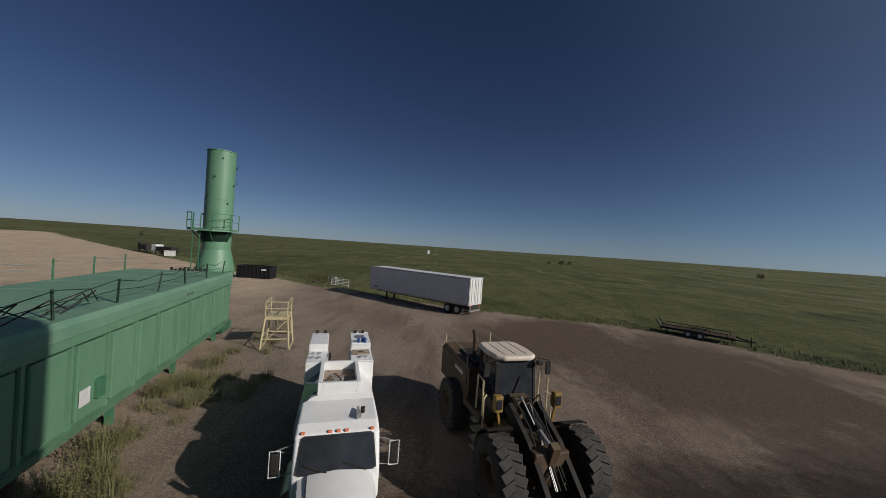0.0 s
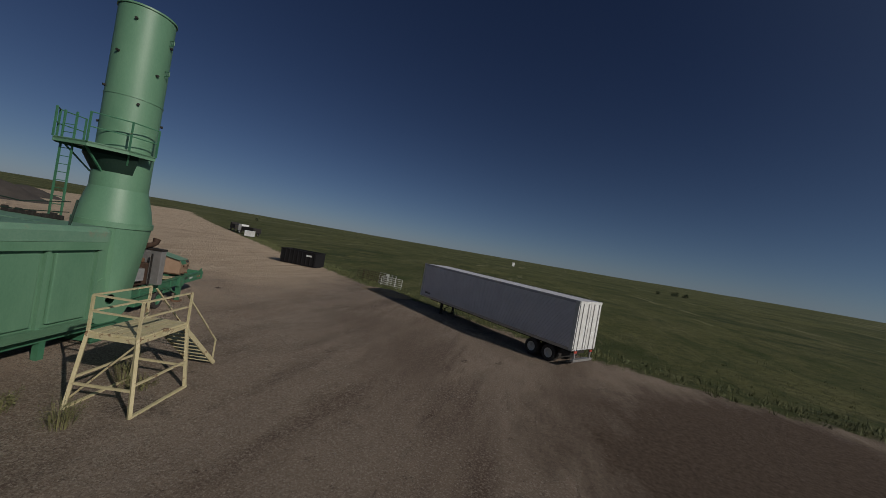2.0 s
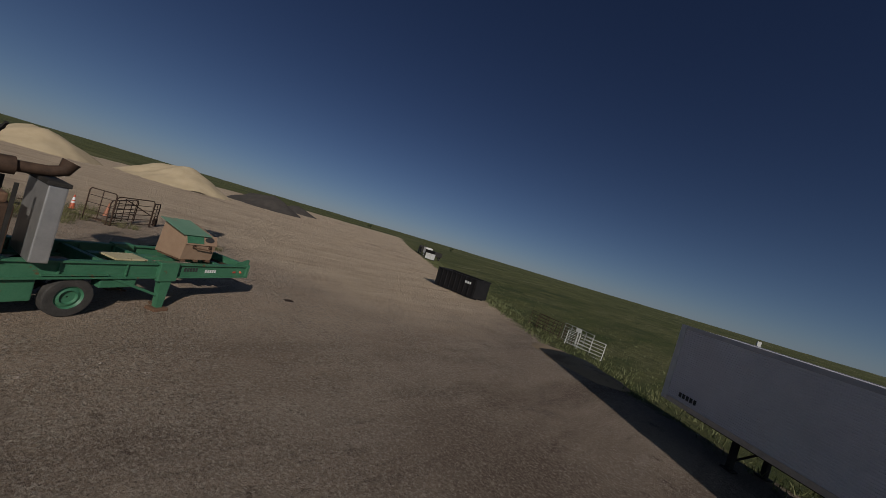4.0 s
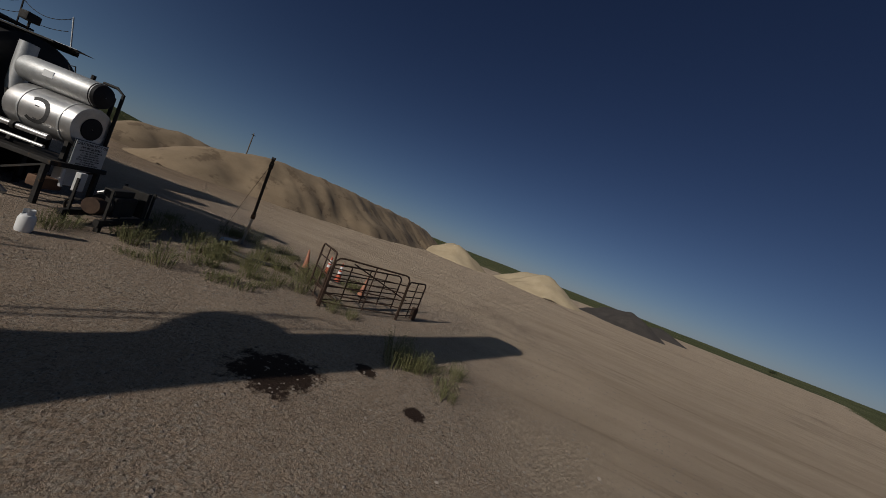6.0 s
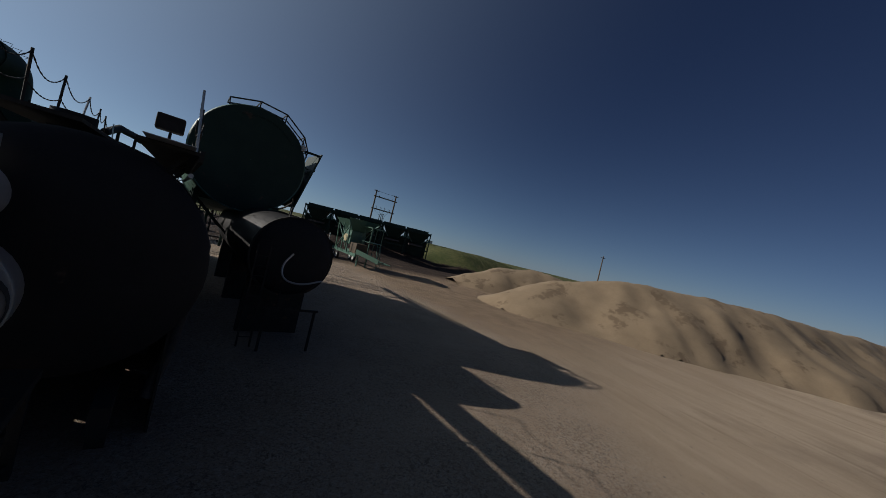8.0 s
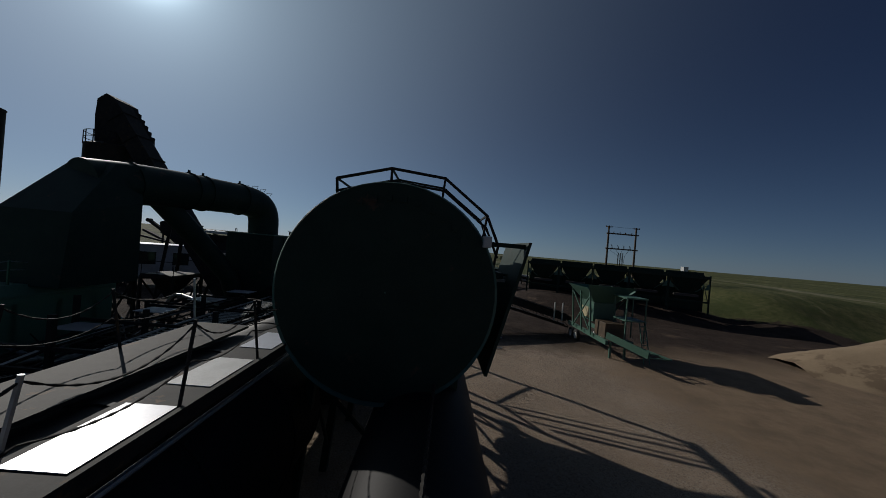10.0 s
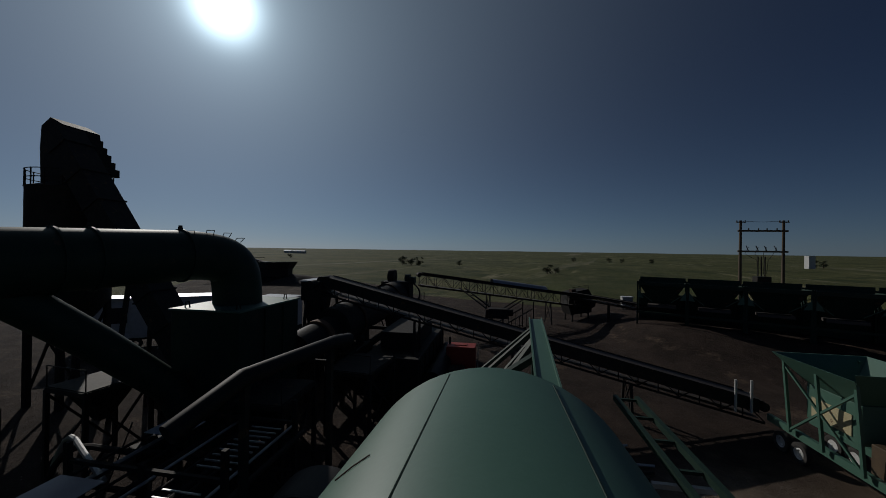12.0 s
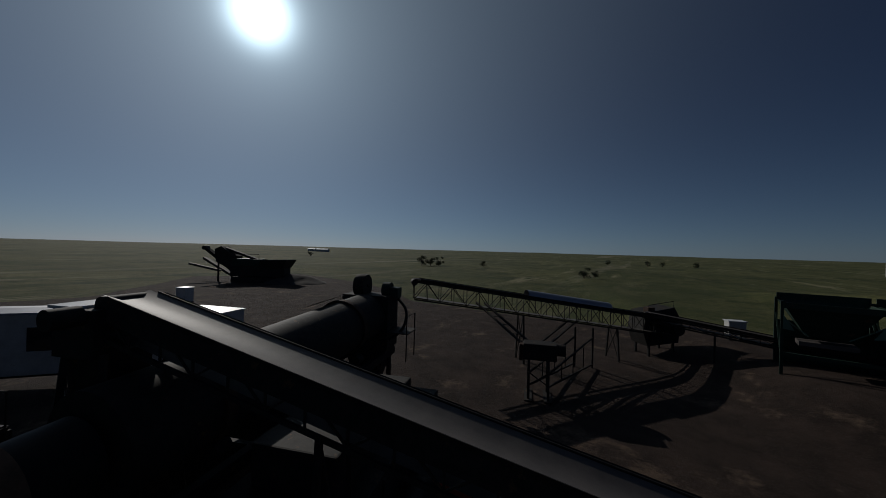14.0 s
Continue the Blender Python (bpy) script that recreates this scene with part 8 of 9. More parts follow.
def build_feeder():
    ob = thing("portable_feeder", at(-44.3, -6.6), "portable green feeder with a flared hopper on wheels", "feeder")
    tl, bl = [(-2.1, -2.6), (2.0, -2.6), (2.0, 1.6), (-2.1, 1.6)], [(-0.9, -1.8), (0.9, -1.8), (0.9, 0.6), (-0.9, 0.6)]
    for i in range(4):
        a, b, c, d = tl[i], tl[(i + 1) % 4], bl[(i + 1) % 4], bl[i]
        hi = 5.45 if i in (2,) else 5.2
        part("hopper_side", Geo().add([(*a, hi), (*b, hi), (*c, 3.9), (*d, 3.9), (a[0] * .98, a[1] * .98, hi), (b[0] * .98, b[1] * .98, hi), (c[0] * .95, c[1] * .95, 3.9), (d[0] * .95, d[1] * .95, 3.9)],
             [(0, 1, 2, 3), (4, 5, 6, 7), (0, 1, 5, 4), (2, 3, 7, 6), (1, 2, 6, 5), (0, 3, 7, 4)]), TANK_GREEN, ob, "flared pale green hopper plate")
    part("hopper_box", Geo().box(-0.95, 0.95, -1.9, 0.7, 2.3, 3.95, 0.02), TANK_GREEN, ob)
    part("pale_panel", Geo().box(0.955, 0.985, -1.6, 0.3, 2.5, 3.4), YELLOW, ob, "pale yellow side panel")
    for x in (-1.0, 1.0):
        part("frame_beam", Geo().box(x - 0.1, x + 0.1, -4.2, 3.4, 1.05, 1.4), TANK_GREEN, ob)
        for y in (-2.4, -0.6, 1.2):
            part("upright", Geo().bar((x * 1.3, y, 1.3), (x * 1.6, y, 5.0), 0.12), TANK_GREEN, ob)
        part("brace", Geo().bar((x * 1.3, -2.4, 1.4), (x * 1.55, 1.2, 4.6), 0.09), TANK_GREEN, ob)
        part("brace", Geo().bar((x * 1.3, 1.2, 1.4), (x * 1.55, -2.4, 4.6), 0.09), TANK_GREEN, ob)
        wheel(ob, x * 1.15, -1.9, 0.5, 0.5, 0.3)
        wheel(ob, x * 1.15, -3.0, 0.5, 0.5, 0.3)
    # operator's shelter
    part("shelter_roof", Geo().box(-1.9, -0.2, 1.5, 3.6, 4.75, 4.85), TANK_GREEN, ob)
    for x in (-1.8, -0.3):
        for y in (1.7, 3.5):
            part("shelter_post", Geo().bar((x, y, 1.4), (x, y, 4.75), 0.08), TANK_GREEN, ob)
    part("shelter_floor", Geo().box(-1.9, -0.2, 1.5, 3.6, 3.0, 3.08), TANK_GREEN, ob)
    part("engine_box", Geo().box(-0.8, 0.9, 1.0, 2.8, 1.4, 2.6, 0.03), BROWN_STEEL, ob)
    for x in (-1.75, -1.3):
        part("ladder_rail", Geo().bar((x, 3.6, 3.0), (x, 4.6, 0.1), 0.06), TANK_GREEN, ob)
    for k in range(8):
        y, z = 3.7 + k * 0.11, 2.75 - k * 0.33
        part("rung", Geo().bar((-1.75, y, z), (-1.3, y, z), 0.04), TANK_GREEN, ob)
    # tow bar with tilted plate and lattice
    part("tow_plate", Geo().bar((0.8, 2.9, 1.7), (-0.7, 6.0, 1.15), 0.12, 0.5), TANK_GREEN, ob)
    part("tow_bar", Geo().bar((-0.6, 3.0, 1.3), (-2.2, 6.2, 1.0), 0.12), TANK_GREEN, ob)
    for k in range(5):
        a = Vector((0.8, 2.9, 1.5)).lerp(Vector((-0.7, 6.0, 1.0)), k / 4)
        b = Vector((-0.6, 3.0, 1.3)).lerp(Vector((-2.2, 6.2, 1.0)), k / 4)
        part("tow_rung", Geo().bar(a, b, 0.08), TANK_GREEN, ob)
    for x, y in ((0.6, 3.2), (-0.5, 3.3)):
        part("jack_leg", Geo().bar((x, y, -0.05), (x, y, 1.2), 0.14), TANK_GREEN, ob)
    for x in (-0.3, 0.5):
        part("stub_pipe", Geo().tube([(1.9 + x, -4.6, 1.2), (1.9 + x, -4.6, 3.0)], 0.07, 8), WHITE_DULL, ob, smooth=True)


def build_h_pole():
    x0, x1 = -67.0, -73.1
    ob = thing("utility_pole", at((x0 + x1) / 2, -52.3), "two-pole wooden utility frame with crossarms and transformers", "utility pole", "utility poles")
    h = (x0 - x1) / 2
    z0 = 0.8
    for s in (-h, h):
        part("pole", Geo().tube([(s, 0, z0), (s, 0, 15.6)], [0.26, 0.18], 10), WOOD, ob, smooth=True)
    for z in (13.9, 10.6):
        part("crossarm", Geo().bar((-h - 0.5, 0.2, z), (h + 0.5, 0.2, z), 0.2, 0.28), WOOD, ob)
    part("top_wire", Geo().tube([(-h - 0.7, 0, 15.5), (0, 0, 15.35), (h + 0.7, 0, 15.5)], 0.03, 5), BLACK_STEEL, ob)
    for s in (-h, h):
        part("top_arm", Geo().bar((s - 0.7, 0.1, 15.3), (s + 0.7, 0.1, 15.3), 0.14), WOOD, ob)
        for d in (-0.6, 0.6):
            part("insulator", Geo().tube([(s + d, 0.1, 15.35), (s + d, 0.1, 15.6)], 0.07, 8), BLACK_STEEL, ob)
    for x in (-2.0, -0.6, 0.6, 2.0):
        part("insulator", Geo().tube([(x, 0.2, 14.0), (x, 0.2, 14.35)], 0.08, 8), BLACK_STEEL, ob)
        part("cutout", Geo().bar((x, 0.2, 10.7), (x + 0.35, 0.2, 11.5), 0.09), BLACK_STEEL, ob)
        part("jumper", Geo().tube([(x, 0.2, 11.3), (x + 0.5, 0.2, 10.2), (x * 0.4, 0.2, 9.2), (x * 0.3, 0.2, 7.0)], 0.035, 5), BLACK_STEEL, ob)
    part("transformer", Geo().box(-1.0, 1.0, -0.5, 0.7, 4.2, 6.6, 0.08), BLACK_STEEL, ob, "dark transformer box")
    for x in (-0.5, 0.0, 0.5):
        part("bushing", Geo().tube([(x, 0, 6.6), (x, 0, 9.8)], 0.08, 8), BLACK_STEEL, ob)
    part("transformer_beam", Geo().bar((-h, 0.1, 4.1), (h, 0.1, 4.1), 0.2), WOOD, ob)


def lone_pole(v, u, h, label):
    ob = thing("utility_pole", at(v, u), label, "utility pole", "utility poles")
    part("pole", Geo().tube([(0, 0, -0.1), (0, 0, h)], [0.2, 0.13], 8), WOOD, ob, smooth=True)
    part("crossarm", Geo().bar((-1.1, 0, h - 0.5), (1.1, 0, h - 0.5), 0.12), WOOD, ob)


build_bins()
build_feeder()
build_h_pole()
lone_pole(-112.4, -10.9, 12.2, "plain wooden utility pole beyond the stockpiles")


# ---- south yard ----
def build_house():
    ob = thing("control_house", at(6.3, -19.4, 0, 32), "grey-white control house trailer with dark windows", "control house")
    part("body", Geo().box(-6.2, 6.2, -1.4, 1.4, 1.1, 4.9, 0.03), WHITE_DULL, ob)
    part("roof", Geo().extrude([(-1.55, 4.9), (1.55, 4.9), (1.5, 5.02), (0, 5.14), (-1.5, 5.02)], -6.3, 6.3, "x"), ALU, ob)
    for x in (-4.2, -1.0, 2.4):
        w = part("window", Geo().box(x - 0.8, x + 0.8, 1.4, 1.44, 2.6, 4.1), GLASS, ob, "dark window")
        for a, b, c, d in ((-0.86, -0.8, 2.54, 4.16), (0.8, 0.86, 2.54, 4.16), (-0.8, 0.8, 4.1, 4.16), (-0.8, 0.8, 2.54, 2.6)):
            part("frame", Geo().box(x + a, x + b, 1.4, 1.46, c, d), WHITE_DULL, w)
    part("underframe", Geo().box(-6.0, 6.0, -0.6, 0.6, 0.75, 1.1), BLACK_STEEL, ob)
    for x in (-5.0, 5.0):
        for y in (-0.8, 0.8):
            part("jack", Geo().bar((x, y, -0.05), (x, y, 1.0), 0.12), BLACK_STEEL, ob)
    part("wheel", Geo().lathe([(0.25, -0.15), (0.48, -0.15), (0.5, 0), (0.48, 0.15), (0.25, 0.15)], (1.0, 1.1, 0.5), "y", 22), RUBBER, ob, smooth=True)
    part("wheel", Geo().lathe([(0.25, -0.15), (0.48, -0.15), (0.5, 0), (0.48, 0.15), (0.25, 0.15)], (2.2, 1.1, 0.5), "y", 22), RUBBER, ob, smooth=True)


def small_cabinet(name, v, u, w, d, h, z, label, top=WHITE):
    ob = thing(name, at(v, u), label, "cabinet", "")
    part("body", Geo().box(-w / 2, w / 2, -d / 2, d / 2, z, h, 0.02), WHITE_DULL, ob)
    part("lid", Geo().box(-w / 2 - 0.08, w / 2 + 0.08, -d / 2 - 0.08, d / 2 + 0.08, h, h + 0.1), top, ob)
    for x in (-w / 2 + 0.1, w / 2 - 0.1):
        part("leg", Geo().box(x - 0.08, x + 0.08, -d / 2, d / 2, -0.05, z), BLACK_STEEL, ob)


def build_chute():
    ob = thing("transfer_chute", at(-15.6, -12.7), "dark steel transfer chute under the belt's head", "chute")
    part("head_box", Geo().box(-0.6, 0.9, -0.95, 0.95, 6.4, 7.75, 0.03), BLACK_STEEL, ob)
    part("lid", Geo().box(0.0, 1.0, -1.0, 1.0, 7.75, 7.83), WHITE, ob, "pale flat lid")
    part("throat", Geo().extrude([(-0.55, 6.4), (0.85, 6.4), (0.5, 4.8), (-0.3, 4.8)], -0.7, 0.7), BLACK_STEEL, ob)
    for x in (-0.9, 0.5):
        for y in (-0.85, 0.85):
            part("leg", Geo().bar((x, y, 6.6), (x * 1.5, y * 1.6, -0.05), 0.16), BLACK_STEEL, ob)
    part("motor", Geo().tube([(-0.2, 1.0, 7.6), (-0.2, 1.7, 7.6)], 0.28, 14), BLACK_STEEL, ob, smooth=True)


def build_crusher():
    ob = thing("mobile_crusher", at(43.5, -81.5, 0, 10) @ Matrix.Diagonal((1.3, 1.3, 1.22, 1)), "distant dark mobile crusher on a gravel pad", "crusher")
    part("hopper", Geo().add([(-8.5, -1.6, 3.2), (-4.5, -1.6, 3.2), (-4.5, 1.6, 3.2), (-8.5, 1.6, 3.2), (-9.3, -2.2, 4.9), (-4.0, -2.2, 4.7), (-4.0, 2.2, 4.7), (-9.3, 2.2, 4.9)],
         [(0, 1, 2, 3), (0, 1, 5, 4), (1, 2, 6, 5), (2, 3, 7, 6), (3, 0, 4, 7)]), BLACK_STEEL, ob)
    part("screen_box", Geo().extrude([(2.0, 2.2), (5.6, 4.2), (5.9, 6.8), (4.6, 7.4), (1.6, 5.4)], -1.2, 1.2), BLACK_STEEL, ob, "tilted dark screen box")
    part("top_belt", Geo().bar((5.2, 0, 7.3), (-3.0, 0.4, 4.6), 0.9, 0.45), BLACK_STEEL, ob)
    part("fines_belt", Geo().bar((5.0, 0.6, 2.2), (10.5, 1.8, 3.6), 0.8, 0.4), BLACK_STEEL, ob)
    for x in (2.4, 5.2):
        part("screen_leg", Geo().bar((x, 0.9, -0.05), (x, 0.9, 4.0), 0.25), BLACK_STEEL, ob)
    part("walkway_rail", Geo().tube([(-3.4, 1.4, 4.9), (-3.4, 1.4, 5.9), (1.6, 1.4, 5.9), (1.6, 1.4, 4.9)], 0.05, 5), BLACK_STEEL, ob)
    part("body", Geo().box(-8.5, 2.5, -1.3, 1.3, 1.2, 3.6, 0.1), BLACK_STEEL, ob)
    for y in (-1.4, 1.4):
        part("track", Geo().extrude([(-7.5, 0.5), (-7.0, -0.05), (1.5, -0.05), (2.0, 0.5), (1.5, 1.1), (-7.0, 1.1)], y - 0.3, y + 0.3), BLACK_STEEL, ob)
    part("discharge_belt", Geo().bar((1.0, 0, 1.2), (8.6, 0, 7.0), 1.0, 0.6), BLACK_STEEL, ob)
    part("belt_head", Geo().tube([(8.6, -0.6, 7.0), (8.6, 0.6, 7.0)], 0.45, 14), BLACK_STEEL, ob, smooth=True)
    part("side_belt", Geo().bar((3.0, 0, 1.4), (11.5, -3.5, 4.6), 0.8, 0.5), BLACK_STEEL, ob)
    part("belt_strut", Geo().bar((2.5, 0, 1.4), (6.2, 0, 5.1), 0.2), BLACK_STEEL, ob)
    part("engine_house", Geo().box(-3.5, 2.0, -1.5, 1.5, 3.4, 4.9, 0.1), DARK_GREEN, ob)
    pile("crushed_heap", [(33.0, -84.5, 2.6), (28.5, -85.5, 2.0)], MILLINGS, "dark crushed heap beside the crusher", 0.5, 0.3)


build_house()
small_cabinet("switch_cabinet", -3.2, -24.0, 1.6, 1.4, 3.3, 0.4, "pale switch cabinet on a steel stand")
small_cabinet("equipment_shed", -1.0, -29.5, 4.6, 2.6, 3.9, 0.3, "low pale equipment shed with a flat white roof")
small_cabinet("switch_cabinet", -47.0, -43.6, 1.4, 0.9, 3.6, 2.4, "small pale cabinet beside the cold-feed bins")
small_cabinet("junction_cabinet", 26.0, -50.0, 1.8, 1.5, 2.4, 0.2, "lone dark cabinet at the prairie's edge")
build_chute()
build_crusher()


# ---- west side: panels, cones, post ----
def build_panels():
    ob = thing("corral_panel", at(-25.1, 40.7, 0, 90 + 36), "rust-brown tubular corral panels standing as a pen", "corral panel")
    # local x runs along the long panel
    L, H = 4.3, 1.75

    def pen_panel(parent, x0, x1, y0, y1, h, mids, n):
        a, b = Vector((x0, y0, 0)), Vector((x1, y1, 0))
        at_ = lambda k, z: a.lerp(b, k) + Vector((0, 0, z))
        loop_ = [at_(0, 0.0), at_(0, h - 0.15), at_(0.035, h - 0.03), at_(0.08, h), at_(0.92, h), at_(0.965, h - 0.03), at_(1, h - 0.15), at_(1, 0.0)]
        part("panel_frame", Geo().tube(loop_, 0.032, 7), RUST_DARK, parent, smooth=True)
        for i in range(mids):
            z = 0.18 + (h - 0.35) * i / max(mids - 1, 1) * 0.85
            part("panel_rail", Geo().tube([at_(0, z), at_(1, z)], 0.022, 6), RUST_DARK, parent, smooth=True)
        for i in range(1, n):
            part("panel_upright", Geo().tube([at_(i / n, 0.1), at_(i / n, h)], 0.024, 6), RUST_DARK, parent, smooth=True)

    pen_panel(ob, -2.1, 1.0, 0, 0, H, 5, 2)
    pen_panel(ob, 1.05, 2.15, 0.0, 0.35, 1.55, 5, 2)
    pen_panel(ob, -2.15, -2.05, 0.0, 1.5, H + 0.12, 4, 2)
    pen_panel(ob, -2.1, 1.6, 0.25, 1.35, 1.45, 5, 4)
    part("panel_brace", Geo().bar((-1.4, 0.05, H - 0.1), (1.5, 0.4, 0.7), 0.045), RUST_DARK, ob)
    part("panel_wheel_bracket", Geo().box(2.0, 2.2, 0.3, 0.5, 0.0, 0.5, 0.02), RUST_DARK, ob)


def build_cone(v, u, banded, lean=0.0, yaw=0.0):
    ob = thing("traffic_cone", at(v, u, 0.0, yaw) @ pose(0, 0, 0, lean), "orange traffic cone with white bands" if banded else "faded plain orange traffic cone", "traffic cone", "traffic cones")
    part("base", Geo().box(-0.19, 0.19, -0.19, 0.19, -0.02, 0.04, 0.015), RUBBER, ob)
    part("cone", Geo().lathe([(0.15, 0.04), (0.135, 0.1), (0.035, 0.88), (0.02, 0.9), (0.018, 0.86)], seg=20), ORANGE if banded else ORANGE_OLD, ob, smooth=True)
    if banded:
        for z0, z1 in ((0.38, 0.50), (0.58, 0.74)):
            r = lambda z: 0.137 - (z - 0.1) * 0.128
            part("white_band", Geo().lathe([(r(z0) + 0.002, z0), (r(z0) + 0.004, z0), (r(z1) + 0.004, z1), (r(z1) + 0.002, z1)], seg=20), WHITE, ob, smooth=True)


def build_post():
    ob = thing("leaning_post", at(-28.7, 33.9), "leaning dark steel post on a bent base plate", "post")
    a, b = Vector((0.62, 0.30, 1.42)), Vector((2.35, 1.02, 4.04))
    d = (b - a).normalized()
    part("post", Geo().bar(a, b, 0.11), BLACK_STEEL, ob)
    part("post_cap", Geo().bar(b - d * 0.02, b + d * 0.03, 0.14), BLACK_STEEL, ob)
    part("stub", Geo().bar((-0.22, -0.14, -0.05), (0.68, 0.33, 1.52), 0.10), GALV, ob, "bent grey stub")
    part("bracket", Geo().bar(a - d * 0.02, a + d * 0.2, 0.17), RUST_DARK, ob)
    part("collar", Geo().bar(a.lerp(b, 0.88), a.lerp(b, 0.93), 0.15), BLACK_STEEL, ob)
    part("wire", Geo().tube([a.lerp(b, 0.93), (1.3, 0.1, 2.3), (0.7, -0.5, 1.0), (0.5, -0.9, 0.05)], 0.008, 5), RUST_DARK, ob)
    solo("bent_sheet", Geo().add([(-0.9, -0.5, 0.03), (0.7, -0.6, 0.03), (0.9, 0.5, 0.28), (-0.7, 0.6, 0.16), (-0.9, -0.5, 0.0), (0.7, -0.6, 0.0), (0.9, 0.5, 0.24), (-0.7, 0.6, 0.12)],
         [(0, 1, 2, 3), (7, 6, 5, 4), (0, 1, 5, 4), (1, 2, 6, 5), (2, 3, 7, 6), (3, 0, 4, 7)]), STEEL, at(-28.3, 33.5, 0.02, 25) @ Matrix.Diagonal((0.6, 0.6, 0.8, 1)), "bent grey metal sheet lying on the gravel", "metal sheet")
    solo("old_hose", Geo().tube(bend([(0, 0, 0.1), (1.4, 0.4, 0.1), (2.2, 1.6, 0.12), (1.6, 2.8, 0.1)], 6), 0.07, 8), RUBBER, at(-27.6, 33.6, 0.0, 20), "black rubber hose lying among the weeds", "hose", smooth=True)
    solo("long_pole", Geo().tube([(0, 0, 0.06), (4.6, 0.2, 0.06)], 0.04, 7), RUST_DARK, at(-28.6, 36.4, 0.0, 36), "thin rusty pole lying on the gravel", "pole", smooth=True)


def build_propane():
    ob = thing("propane_cylinder", at(-21.3, 32.4), "small white propane cylinder standing on gravel", "gas cylinder")
    part("cylinder", Geo().lathe([(0.11, 0.0), (0.14, 0.05), (0.155, 0.1), (0.155, 0.36), (0.13, 0.44), (0.05, 0.48), (0.01, 0.48)], seg=24), WHITE, ob, smooth=True)
    part("collar", Geo().lathe([(0.10, 0.44), (0.105, 0.44), (0.105, 0.58), (0.10, 0.58)], seg=20, a0=30, a1=330), WHITE, ob, smooth=True)
    part("valve", Geo().tube([(0, 0, 0.46), (0, 0, 0.56)], 0.03, 8), STEEL, ob)
    part("foot_ring", Geo().lathe([(0.10, -0.03), (0.11, -0.03), (0.11, 0.05), (0.10, 0.05)], seg=20), WHITE, ob, smooth=True)


build_panels()
build_cone(-28.7, 36.9, False, 8)
build_cone(-29.0, 37.8, True)
build_cone(-28.3, 38.5, True)
build_cone(-27.3, 39.8, False, -6, 40)
build_post()
build_propane()


def build_pump_engine():
    """Engine-driven pump beside the propane cylinder; its shade is put into dark steel."""
    ob = thing("pump_engine", at(-24.1, 31.9, 0, 8), "engine-driven pump on a steel skid among weeds, coloured dark for shade", "pump engine")
    for y in (-0.45, 0.45):
        part("skid_runner", Geo().box(-1.25, 1.25, y - 0.07, y + 0.07, 0.25, 0.42), BLACK_STEEL, ob)
    for x in (-1.1, 1.1):
        for y in (-0.45, 0.45):
            part("leg", Geo().box(x - 0.06, x + 0.06, y - 0.06, y + 0.06, -0.05, 0.26), BLACK_STEEL, ob)
            part("guard_post", Geo().bar((x * 0.9, y, 0.4), (x * 0.9, y, 1.35), 0.06), BLACK_STEEL, ob)
    part("engine_block", Geo().box(-0.55, 0.45, -0.28, 0.28, 0.42, 1.05, 0.05), BLACK_STEEL, ob)
    part("cylinder_head", Geo().box(-0.5, 0.4, -0.16, 0.16, 1.05, 1.25, 0.03), BLACK_STEEL, ob)
    for k in range(4):
        part("exhaust_stub", Geo().tube([(-0.4 + k * 0.22, -0.16, 1.12), (-0.4 + k * 0.22, -0.36, 1.0)], 0.045, 8), GALV, ob, smooth=True)
    part("flywheel", Geo().tube([(0.5, 0, 0.75), (0.6, 0, 0.75)], 0.3, 20), BLACK_STEEL, ob, smooth=True)
    part("pump_casing", Geo().tube([(0.65, 0, 0.7), (0.95, 0, 0.7)], 0.24, 18), RUST_DARK, ob, smooth=True)
    part("control_box", Geo().box(0.75, 1.0, -0.56, -0.42, 0.95, 1.5, 0.02), WHITE_DULL, ob, "pale control box")
    part("radiator", Geo().box(-0.95, -0.75, -0.4, 0.4, 0.42, 1.3, 0.02), BLACK_STEEL, ob)
    part("outlet_hose", Geo().tube(bend([(0.8, -0.2, 0.75), (0.85, -0.7, 0.7), (0.6, -0.8, 0.25), (0.0, -0.9, 0.06), (-0.8, -1.0, 0.05)], 5), 0.035, 7), BLACK_STEEL, ob, smooth=True)


build_pump_engine()


